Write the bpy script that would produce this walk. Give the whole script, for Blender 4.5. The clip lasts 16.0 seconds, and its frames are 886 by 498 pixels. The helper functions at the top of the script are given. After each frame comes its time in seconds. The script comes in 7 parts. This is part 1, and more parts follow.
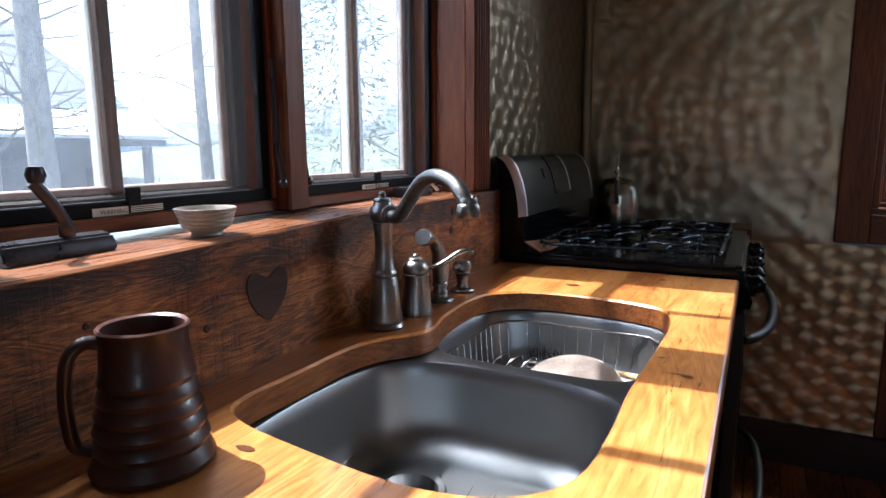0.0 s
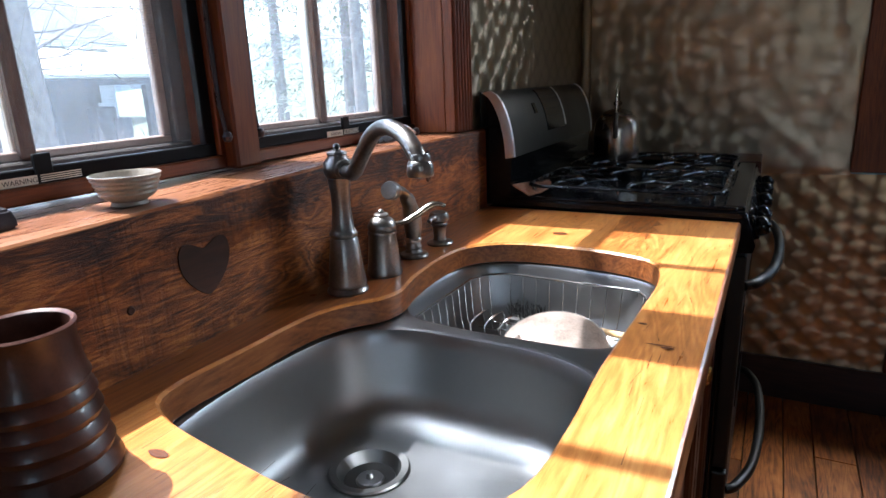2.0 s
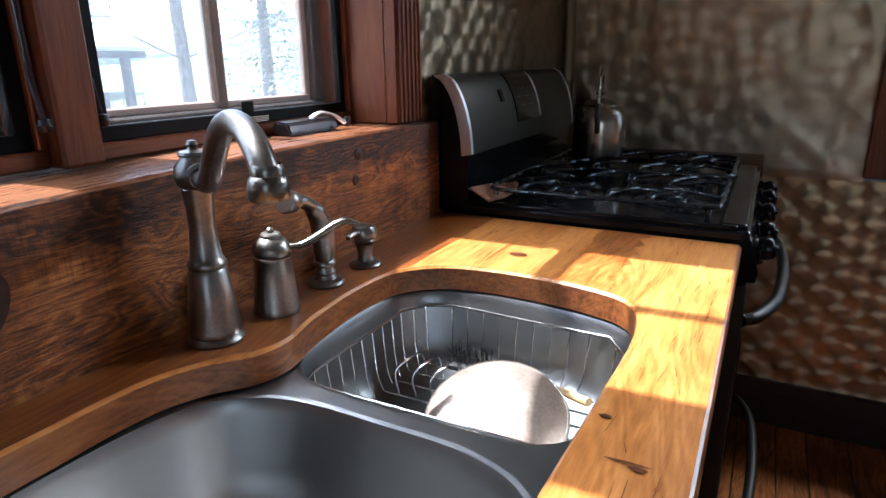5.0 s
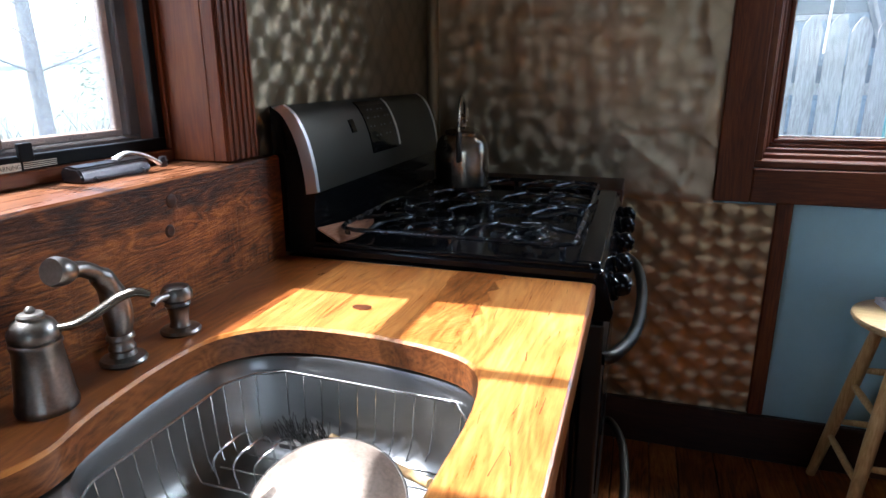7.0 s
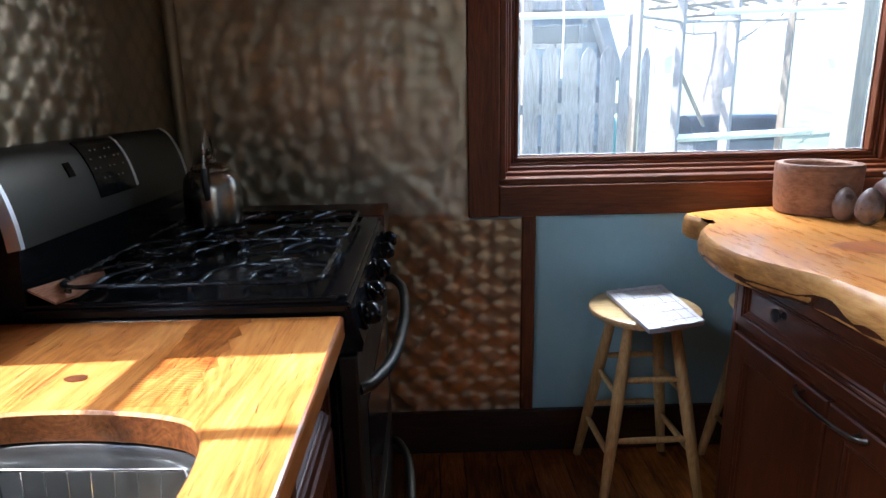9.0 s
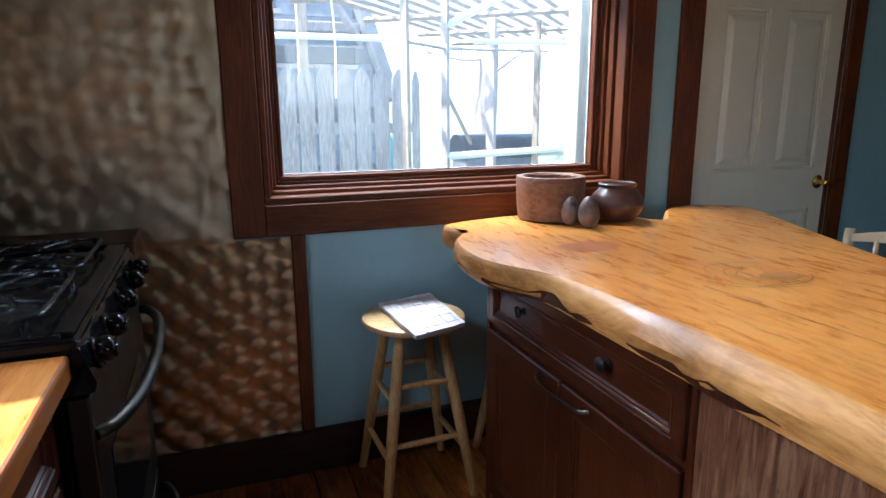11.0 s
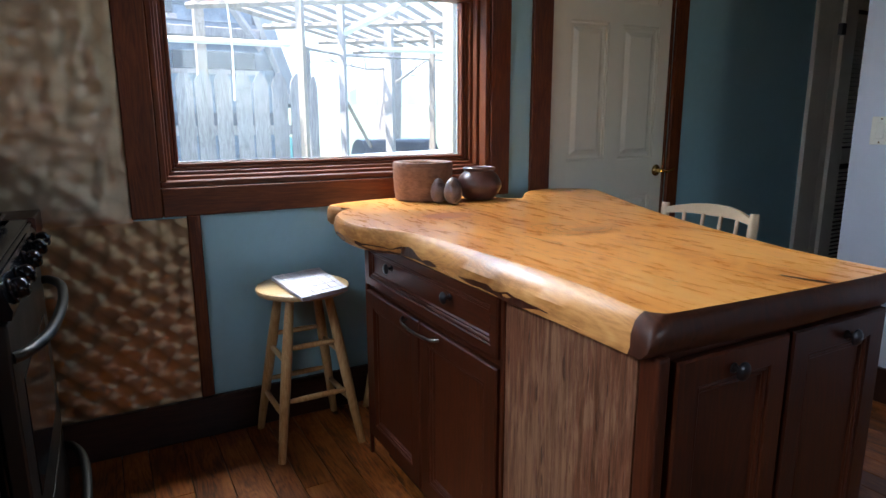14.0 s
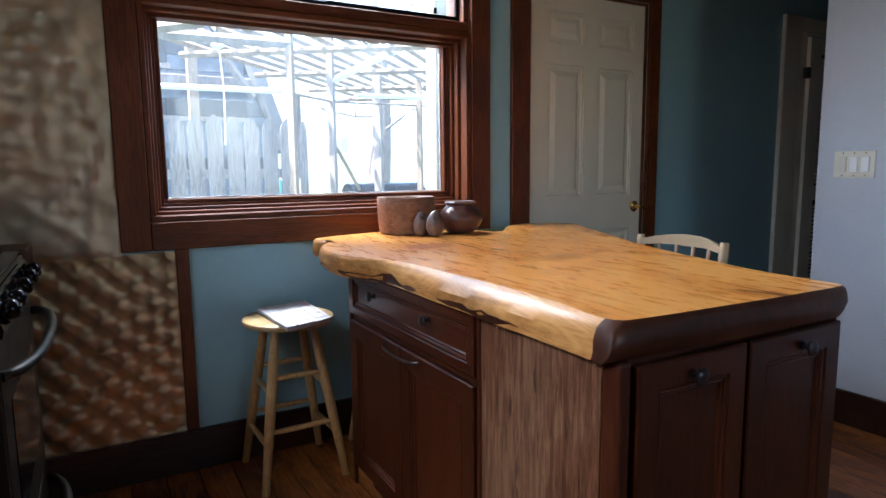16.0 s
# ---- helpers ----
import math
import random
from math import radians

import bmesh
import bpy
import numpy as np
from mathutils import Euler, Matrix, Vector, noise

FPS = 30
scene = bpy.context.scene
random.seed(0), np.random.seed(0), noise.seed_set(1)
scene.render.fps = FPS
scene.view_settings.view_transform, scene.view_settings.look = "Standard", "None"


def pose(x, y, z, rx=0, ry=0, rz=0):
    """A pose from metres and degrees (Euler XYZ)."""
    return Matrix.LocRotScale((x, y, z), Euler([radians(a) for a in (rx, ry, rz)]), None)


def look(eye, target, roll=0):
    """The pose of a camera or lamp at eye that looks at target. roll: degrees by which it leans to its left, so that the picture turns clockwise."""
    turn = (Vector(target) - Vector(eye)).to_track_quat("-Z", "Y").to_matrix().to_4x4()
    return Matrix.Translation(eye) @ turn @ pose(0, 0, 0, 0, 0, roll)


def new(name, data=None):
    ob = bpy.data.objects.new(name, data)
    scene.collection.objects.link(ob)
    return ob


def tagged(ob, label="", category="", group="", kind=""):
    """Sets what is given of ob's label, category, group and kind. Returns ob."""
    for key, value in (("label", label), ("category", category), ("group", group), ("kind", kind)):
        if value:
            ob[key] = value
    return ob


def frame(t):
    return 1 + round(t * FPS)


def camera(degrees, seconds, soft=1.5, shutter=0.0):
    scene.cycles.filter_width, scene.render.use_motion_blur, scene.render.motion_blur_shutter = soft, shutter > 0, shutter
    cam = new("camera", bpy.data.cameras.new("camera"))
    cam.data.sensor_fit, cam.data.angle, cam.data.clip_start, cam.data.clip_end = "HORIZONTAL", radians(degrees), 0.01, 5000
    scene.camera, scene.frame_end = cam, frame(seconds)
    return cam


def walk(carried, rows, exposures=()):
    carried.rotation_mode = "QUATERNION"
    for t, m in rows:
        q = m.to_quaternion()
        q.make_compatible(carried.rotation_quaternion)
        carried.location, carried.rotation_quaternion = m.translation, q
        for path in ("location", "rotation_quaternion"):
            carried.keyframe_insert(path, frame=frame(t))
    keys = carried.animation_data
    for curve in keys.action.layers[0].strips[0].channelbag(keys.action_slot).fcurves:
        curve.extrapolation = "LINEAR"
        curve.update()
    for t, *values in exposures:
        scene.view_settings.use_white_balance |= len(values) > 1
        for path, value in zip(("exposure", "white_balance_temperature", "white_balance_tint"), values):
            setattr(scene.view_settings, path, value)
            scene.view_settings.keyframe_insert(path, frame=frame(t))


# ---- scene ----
cam = camera(71.5, 16.0)
PATH = [
    (0, (0.731, 0.404, 1.203), (-0.163, 2.165, 0.889), -0.4),
    (0.5, (0.739, 0.419, 1.208), (-0.154, 2.175, 0.864), -0.1),
    (1, (0.757, 0.455, 1.215), (-0.143, 2.188, 0.785), -1.3),
    (1.5, (0.761, 0.502, 1.221), (-0.161, 2.2, 0.705), -1.8),
    (2, (0.755, 0.532, 1.226), (-0.161, 2.228, 0.692), -2.3),
    (2.5, (0.746, 0.562, 1.224), (-0.162, 2.272, 0.724), -1.3),
    (3, (0.73, 0.603, 1.222), (-0.2, 2.3, 0.716), -1.2),
    (3.5, (0.717, 0.655, 1.217), (-0.19, 2.358, 0.691), -0.7),
    (3.7, (0.713, 0.678, 1.214), (-0.193, 2.375, 0.668), -0.8),
    (5.8, (0.732, 0.886, 1.221), (-0.12, 2.596, 0.629), -0.4),
    (6, (0.734, 0.898, 1.226), (-0.095, 2.621, 0.64), -0.6),
    (6.5, (0.74, 0.928, 1.238), (0.002, 2.704, 0.688), -0.2),
    (7, (0.761, 0.957, 1.244), (0.182, 2.793, 0.7), -0.2),
    (7.5, (0.789, 0.977, 1.25), (0.356, 2.852, 0.706), -0.4),
    (8, (0.812, 0.988, 1.252), (0.512, 2.893, 0.724), -0.8),
    (8.5, (0.837, 0.992, 1.253), (0.693, 2.916, 0.728), -0.5),
    (9, (0.863, 0.983, 1.265), (0.905, 2.923, 0.781), -1.1),
    (9.5, (0.886, 0.973, 1.27), (1.088, 2.905, 0.793), -0.9),
    (10, (0.91, 0.964, 1.27), (1.27, 2.875, 0.801), -0.6),
    (12.3, (0.954, 0.83, 1.234), (1.877, 2.554, 0.814), -0.9),
    (12.5, (0.954, 0.795, 1.227), (1.876, 2.517, 0.797), -1.2),
    (13, (0.947, 0.705, 1.213), (1.905, 2.417, 0.826), -1.2),
    (13.5, (0.933, 0.647, 1.206), (1.879, 2.363, 0.808), -0.6),
    (14, (0.923, 0.599, 1.2), (1.865, 2.317, 0.797), -0.2),
    (14.5, (0.916, 0.557, 1.195), (1.87, 2.272, 0.812), -0.7),
    (15, (0.903, 0.53, 1.174), (1.85, 2.245, 0.769), -1.2),
    (15.5, (0.908, 0.52, 1.159), (1.862, 2.236, 0.774), -1.3),
    (16, (0.915, 0.516, 1.156), (1.895, 2.241, 0.9), -0.6),
]
walk(cam, [(t, look(eye, target, roll)) for t, eye, target, roll in PATH],
     [(0, 2.30, 6030, 10), (1.0, 2.34, 6030, 10), (2.0, 2.50, 6050, 10), (3.0, 2.63, 6080, 10), (6.0, 2.62, 6080, 10), (12.5, 2.60, 6200, 10), (16.0, 2.64, 6250, 10)])

# ---- light ----
world = bpy.data.worlds.new("world")
scene.world = world
world.use_nodes = True
wn = world.node_tree
bg = wn.nodes["Background"]
sky = wn.nodes.new("ShaderNodeTexSky")
sky.sky_type, sky.sun_disc = "NISHITA", False
sky.sun_elevation, sky.sun_rotation = radians(59), radians(268)
sky.air_density, sky.dust_density = 1.0, 2.0
wn.links.new(sky.outputs[0], bg.inputs[0])
bg.inputs[1].default_value = 0.15
sun = new("sun", bpy.data.lights.new("sun", "SUN"))
sun.data.energy, sun.data.angle, sun.data.color = 3.6, radians(0.55), (1.0, 0.97, 0.945)
sun.matrix_world = look((0, 0, 5), (0.515, 0.018, 5 - 0.857))


def area_lamp(name, eye, target, w, h, power):
    lamp = new(name, bpy.data.lights.new(name, "AREA"))
    lamp.data.shape, lamp.data.size, lamp.data.size_y, lamp.data.energy = "RECTANGLE", w, h, power
    lamp.data.color = (0.86, 0.93, 1.0)
    lamp.matrix_world = look(eye, target)
    return lamp


# unseen area lamps high outside both windows, boosting their skylight
area_lamp("west_daylight", (-0.75, 1.28, 2.62), (1.4, 1.28, 0.6), 1.3, 0.7, 14)
area_lamp("north_daylight", (1.79, 3.62, 2.50), (1.79, 1.2, 0.5), 1.3, 0.5, 28)
# unseen fill lamp, added to brighten the north tin and the door
area_lamp("south_fill", (2.45, -3.1, 1.9), (3.0, 2.9, 1.5), 1.1, 1.0, 1.3)

# ---- materials ----


def base_mat(name):
    m = bpy.data.materials.new(name)
    m.use_nodes = True
    nt = m.node_tree
    return m, nt, nt.nodes["Principled BSDF"]


def node(nt, kind, **kw):
    n = nt.nodes.new(kind)
    for k, v in kw.items():
        n.inputs[k].default_value = v
    return n


def ramp(nt, fac, stops):
    r = nt.nodes.new("ShaderNodeValToRGB")
    e = r.color_ramp.elements
    while len(e) < len(stops):
        e.new(0.5)
    for el, (p, c) in zip(e, stops):
        el.position, el.color = p, (*c, 1)
    nt.links.new(fac, r.inputs[0])
    return r.outputs[0]


def mixc(nt, fac, a, b, mode="MIX"):
    n = nt.nodes.new("ShaderNodeMix")
    n.data_type, n.blend_type = "RGBA", mode
    for s, v in ((0, fac), (6, a), (7, b)):
        if isinstance(v, (int, float)):
            n.inputs[s].default_value = v
        elif isinstance(v, tuple):
            n.inputs[s].default_value = (*v, 1)
        else:
            nt.links.new(v, n.inputs[s])
    return n.outputs[2]


def math_node(nt, op, a, b=0.0):
    n = nt.nodes.new("ShaderNodeMath")
    n.operation = op
    for i, v in enumerate((a, b)):
        if isinstance(v, (int, float)):
            n.inputs[i].default_value = v
        else:
            nt.links.new(v, n.inputs[i])
    return n.outputs[0]


def add_bump(nt, b, height, strength, dist=0.002):
    n = node(nt, "ShaderNodeBump", Strength=strength, Distance=dist)
    nt.links.new(height, n.inputs["Height"])
    nt.links.new(n.outputs[0], b.inputs["Normal"])


def coords(nt, scale=(1, 1, 1), shift=True, rot=(0, 0, 0)):
    tc = nt.nodes.new("ShaderNodeTexCoord")
    v = tc.outputs["Object"]
    if shift:
        info = nt.nodes.new("ShaderNodeObjectInfo")
        add = nt.nodes.new("ShaderNodeVectorMath")
        add.operation = "MULTIPLY_ADD"
        comb = nt.nodes.new("ShaderNodeCombineXYZ")
        for i in range(3):
            nt.links.new(info.outputs["Random"], comb.inputs[i])
        nt.links.new(comb.outputs[0], add.inputs[0])
        add.inputs[1].default_value = (7, 13, 5)
        nt.links.new(v, add.inputs[2])
        v = add.outputs[0]
    mp = nt.nodes.new("ShaderNodeMapping")
    mp.inputs["Scale"].default_value = scale
    mp.inputs["Rotation"].default_value = rot
    nt.links.new(v, mp.inputs[0])
    return mp.outputs[0]


def noise_tex(nt, vec, scale, detail=4, rough=0.6, dist=0.0):
    n = node(nt, "ShaderNodeTexNoise", Scale=scale, Detail=detail, Roughness=rough, Distortion=dist)
    nt.links.new(vec, n.inputs["Vector"])
    return n.outputs[0]


def wood(name, dark, mid, light, axis="y", rough=0.4, stretch=14, size=1.0, bump=0.15, knots=0.0, coat=0.0, vary=0.25, stain=0.0, shift=True, saw=0.0):
    """Wood with its grain along an axis."""
    m, nt, b = base_mat(name)
    s = {"x": (1, stretch, stretch), "y": (stretch, 1, stretch), "z": (stretch, stretch, 1)}[axis]
    v = coords(nt, tuple(k * size for k in s), shift)
    plain = coords(nt, (1, 1, 1), shift)
    broad = noise_tex(nt, coords(nt, tuple((k ** 0.5) * size for k in s), shift), 2.2, 3, 0.5, 0.6)
    ring = noise_tex(nt, coords(nt, tuple(k ** 0.8 * size for k in s), shift), 1.3, 2, 0.45, 0.9)
    rings = math_node(nt, "SINE", math_node(nt, "MULTIPLY", ring, 95.0))
    fine = noise_tex(nt, v, 9, 6, 0.7, 0.3)
    f = math_node(nt, "ADD", math_node(nt, "MULTIPLY", rings, 0.04), math_node(nt, "MULTIPLY", fine, 0.62))
    f = math_node(nt, "ADD", f, math_node(nt, "ADD", math_node(nt, "MULTIPLY", broad, 0.42), -0.02))
    col = ramp(nt, f, [(0.36, dark), (0.52, mid), (0.70, light)])
    info = nt.nodes.new("ShaderNodeObjectInfo")
    if vary:
        hs = nt.nodes.new("ShaderNodeHueSaturation")
        mr = node(nt, "ShaderNodeMapRange")
        mr.inputs["To Min"].default_value, mr.inputs["To Max"].default_value = 1 - vary, 1 + vary
        nt.links.new(info.outputs["Random"], mr.inputs[0])
        nt.links.new(mr.outputs[0], hs.inputs["Value"])
        nt.links.new(col, hs.inputs["Color"])
        col = hs.outputs[0]
    if knots:
        vo = node(nt, "ShaderNodeTexVoronoi", Scale=knots)
        vo.inputs["Randomness"].default_value = 1.0
        kv = coords(nt, {"x": (0.6, 1, 1), "y": (1, 0.6, 1), "z": (1, 1, 0.6)}[axis], shift)
        nt.links.new(kv, vo.inputs["Vector"])
        kf = ramp(nt, vo.outputs["Distance"], [(0.03, (1, 1, 1)), (0.075, (0.25, 0.25, 0.25)), (0.16, (0, 0, 0))])
        col = mixc(nt, kf, col, tuple(c * 0.32 for c in dark))
    if stain:
        st = ramp(nt, noise_tex(nt, plain, 3.1, 5, 0.65, 0.4), [(0.48, (0, 0, 0)), (0.66, (1, 1, 1))])
        col = mixc(nt, math_node(nt, "MULTIPLY", st, stain), col, tuple(c * 0.35 for c in dark))
    if saw:
        sw = node(nt, "ShaderNodeTexWave", Scale=60.0, Distortion=5.0, Detail=3.0)
        sw.bands_direction = {"x": "X", "y": "Y", "z": "Z"}[axis]
        nt.links.new(plain, sw.inputs["Vector"])
        msk = ramp(nt, noise_tex(nt, plain, 6, 3), [(0.42, (0, 0, 0)), (0.62, (1, 1, 1))])
        swf = math_node(nt, "MULTIPLY", math_node(nt, "MULTIPLY", sw.outputs["Fac"], msk), saw)
        col = mixc(nt, swf, col, tuple(c * 0.5 for c in dark))
        f = math_node(nt, "SUBTRACT", f, swf)
    nt.links.new(col, b.inputs["Base Color"])
    rr = math_node(nt, "ADD", math_node(nt, "MULTIPLY", fine, 0.22), rough - 0.1)
    nt.links.new(rr, b.inputs["Roughness"])
    b.inputs["Coat Weight"].default_value = coat
    b.inputs["Coat Roughness"].default_value = 0.12
    b.inputs["Specular IOR Level"].default_value = 0.35
    add_bump(nt, b, f, bump, 0.002)
    return m


def plain_mat(name, color, rough=0.5, metal=0.0, spots=0.12, scale=6.0, bump=0.04, spec=0.5, coat=0.0):
    m, nt, b = base_mat(name)
    v = coords(nt)
    n1 = noise_tex(nt, v, scale, 5, 0.6)
    n2 = noise_tex(nt, v, scale * 14, 3, 0.6)
    lo, hi = tuple(c * (1 - spots) for c in color), tuple(min(1, c * (1 + spots)) for c in color)
    col = ramp(nt, math_node(nt, "ADD", math_node(nt, "MULTIPLY", n1, 0.7), math_node(nt, "MULTIPLY", n2, 0.3)), [(0.35, lo), (0.65, hi)])
    nt.links.new(col, b.inputs["Base Color"])
    nt.links.new(math_node(nt, "ADD", math_node(nt, "MULTIPLY", n1, 0.2), rough - 0.1), b.inputs["Roughness"])
    b.inputs["Metallic"].default_value = metal
    b.inputs["Specular IOR Level"].default_value = spec
    b.inputs["Coat Weight"].default_value = coat
    if bump > 0.015:
        add_bump(nt, b, n2, bump, 0.001)
    return m


def swirled_tin(name, pitch, jitter, dents, rough=0.36, tint=(0.50, 0.385, 0.27), face="y", spin=0.785, aniso=0.82, arcs=0.8, dish=0.15):
    """Sheet metal ground in overlapping discs; the brushing runs round each disc."""
    m, nt, b = base_mat(name)
    plain = coords(nt, (1, 1, 1), False)
    sep = nt.nodes.new("ShaderNodeSeparateXYZ")
    nt.links.new(plain, sep.inputs[0])
    flat = nt.nodes.new("ShaderNodeCombineXYZ")
    nt.links.new(sep.outputs["X" if face == "y" else "Y"], flat.inputs[0])
    nt.links.new(sep.outputs["Z"], flat.inputs[1])
    vo = node(nt, "ShaderNodeTexVoronoi", Scale=1 / pitch)
    vo.voronoi_dimensions = "2D"
    vo.inputs["Randomness"].default_value = jitter
    rot = nt.nodes.new("ShaderNodeMapping")
    rot.inputs["Rotation"].default_value = (0, 0, spin)
    nt.links.new(flat.outputs[0], rot.inputs[0])
    nt.links.new(rot.outputs[0], vo.inputs["Vector"])
    dv = nt.nodes.new("ShaderNodeVectorMath")
    dv.operation = "SUBTRACT"
    nt.links.new(rot.outputs[0], dv.inputs[0])
    nt.links.new(vo.outputs["Position"], dv.inputs[1])
    s2 = nt.nodes.new("ShaderNodeSeparateXYZ")
    nt.links.new(dv.outputs[0], s2.inputs[0])
    ang = math_node(nt, "ARCTAN2", s2.outputs[1], s2.outputs[0])
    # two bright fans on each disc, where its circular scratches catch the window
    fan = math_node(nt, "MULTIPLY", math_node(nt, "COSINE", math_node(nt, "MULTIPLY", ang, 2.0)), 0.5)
    tan = nt.nodes.new("ShaderNodeCombineXYZ")
    a2 = math_node(nt, "ADD", ang, math.pi / 2 - spin)
    nt.links.new(math_node(nt, "COSINE", a2), tan.inputs[0 if face == "y" else 1])
    nt.links.new(math_node(nt, "SINE", a2), tan.inputs[2])
    nt.links.new(tan.outputs[0], b.inputs["Tangent"])
    big = noise_tex(nt, plain, 1.9, 2, 0.4, 1.4)
    mid = noise_tex(nt, plain, 7, 4, 0.6, 0.5)
    col = ramp(nt, math_node(nt, "ADD", math_node(nt, "MULTIPLY", big, 0.7), math_node(nt, "MULTIPLY", mid, 0.3)),
               [(0.3, tuple(c * 0.62 for c in tint)), (0.7, tint)])
    # every disc ends in an arc of coarser scratches
    edge = ramp(nt, vo.outputs["Distance"], [(0.30, (1, 1, 1)), (0.62, (0.66, 0.64, 0.62))])
    col = mixc(nt, arcs, col, edge, "MULTIPLY")
    nt.links.new(col, b.inputs["Base Color"])
    b.inputs["Metallic"].default_value = 1.0
    b.inputs["Anisotropic"].default_value = aniso
    nt.links.new(math_node(nt, "ADD", math_node(nt, "MULTIPLY", mid, 0.2), rough), b.inputs["Roughness"])
    add_bump(nt, b, math_node(nt, "MULTIPLY", big, dents), 0.5, 0.03)
    # each disc is ground a little hollow
    hollow = math_node(nt, "POWER", vo.outputs["Distance"], 2.0)
    bump2 = node(nt, "ShaderNodeBump", Strength=dish, Distance=0.012)
    nt.links.new(hollow, bump2.inputs["Height"])
    nt.links.new(b.inputs["Normal"].links[0].from_socket, bump2.inputs["Normal"])
    nt.links.new(bump2.outputs[0], b.inputs["Normal"])
    return m


def glass_mat(name, tint=(0.97, 0.985, 0.98), haze_dust=0.028, specks=0.0):
    m = bpy.data.materials.new(name)
    m.use_nodes = True
    nt = m.node_tree
    nt.nodes.remove(nt.nodes["Principled BSDF"])
    t, g = nt.nodes.new("ShaderNodeBsdfTransparent"), nt.nodes.new("ShaderNodeBsdfGlossy")
    t.inputs[0].default_value = (*tint, 1)
    g.inputs["Roughness"].default_value = 0.02
    lw, mx = node(nt, "ShaderNodeLayerWeight", Blend=0.5), nt.nodes.new("ShaderNodeMixShader")
    fr = math_node(nt, "ADD", math_node(nt, "MULTIPLY", math_node(nt, "POWER", lw.outputs["Facing"], 5.0), 0.9), 0.03)
    # bluish translucent veil on the pane: dust with the outdoor haze put in
    tr, dm = nt.nodes.new("ShaderNodeBsdfTranslucent"), nt.nodes.new("ShaderNodeMixShader")
    tr.inputs[0].default_value = (0.74, 0.84, 1.0, 1)
    veil = ramp(nt, noise_tex(nt, coords(nt, (1, 1, 1), False), 4, 5, 0.7), [(0.35, (haze_dust * 0.7,) * 3), (0.7, (haze_dust * 1.4,) * 3)])
    if specks:
        sp_ = ramp(nt, noise_tex(nt, coords(nt, (1, 1, 1), False), 210, 2, 0.5), [(0.66, (0, 0, 0)), (0.74, (specks,) * 3)])
        low = ramp(nt, noise_tex(nt, coords(nt, (1, 1, 1), False), 3.0, 2, 0.5), [(0.38, (0.15,) * 3), (0.62, (1, 1, 1))])
        veil = math_node(nt, "ADD", veil, math_node(nt, "MULTIPLY", sp_, low))
    nt.links.new(veil, dm.inputs[0])
    nt.links.new(t.outputs[0], dm.inputs[1])
    nt.links.new(tr.outputs[0], dm.inputs[2])
    for a, b in ((fr, mx.inputs[0]), (dm.outputs[0], mx.inputs[1]), (g.outputs[0], mx.inputs[2]),
                 (mx.outputs[0], nt.nodes["Material Output"].inputs[0])):
        nt.links.new(a, b)
    return m


def screen_mat(name):
    """Fine insect mesh: mostly open, the rest grey wire."""
    m = bpy.data.materials.new(name)
    m.use_nodes = True
    nt = m.node_tree
    b = nt.nodes["Principled BSDF"]
    b.inputs["Base Color"].default_value, b.inputs["Roughness"].default_value = (0.22, 0.23, 0.25, 1), 0.5
    t, mx = nt.nodes.new("ShaderNodeBsdfTransparent"), nt.nodes.new("ShaderNodeMixShader")
    v = coords(nt, (1, 1, 1), False)
    lines = []
    for d in "YZ":
        w = node(nt, "ShaderNodeTexWave", Scale=150.0)
        w.bands_direction = d
        nt.links.new(v, w.inputs["Vector"])
        lines.append(w.outputs["Fac"])
    mesh_f = math_node(nt, "MAXIMUM", lines[0], lines[1])
    f = math_node(nt, "MULTIPLY", math_node(nt, "GREATER_THAN", mesh_f, 0.88), 0.30)
    nt.links.new(f, mx.inputs[0])
    nt.links.new(t.outputs[0], mx.inputs[1])
    nt.links.new(b.outputs[0], mx.inputs[2])
    nt.links.new(mx.outputs[0], nt.nodes["Material Output"].inputs[0])
    return m


M_CASING = wood("stained_casing", (0.070, 0.014, 0.0030), (0.128, 0.030, 0.0062), (0.185, 0.050, 0.011), "z", 0.48, 16, 1.2, 0.08, coat=0.03, vary=0.08)
M_CASING_Y = wood("stained_rail_y", (0.070, 0.017, 0.005), (0.125, 0.034, 0.010), (0.175, 0.054, 0.018), "y", 0.42, 16, 1.2, 0.06, coat=0.08, vary=0.08)
M_CASING_X = wood("stained_rail_x", (0.070, 0.014, 0.0030), (0.128, 0.030, 0.0062), (0.185, 0.050, 0.011), "x", 0.46, 16, 1.2, 0.08, coat=0.05, vary=0.08)
M_SILL = wood("window_sill_wood", (0.14, 0.048, 0.020), (0.25, 0.100, 0.046), (0.36, 0.175, 0.095), "y", 0.28, 12, 1.0, 0.08, coat=0.5, vary=0.05)


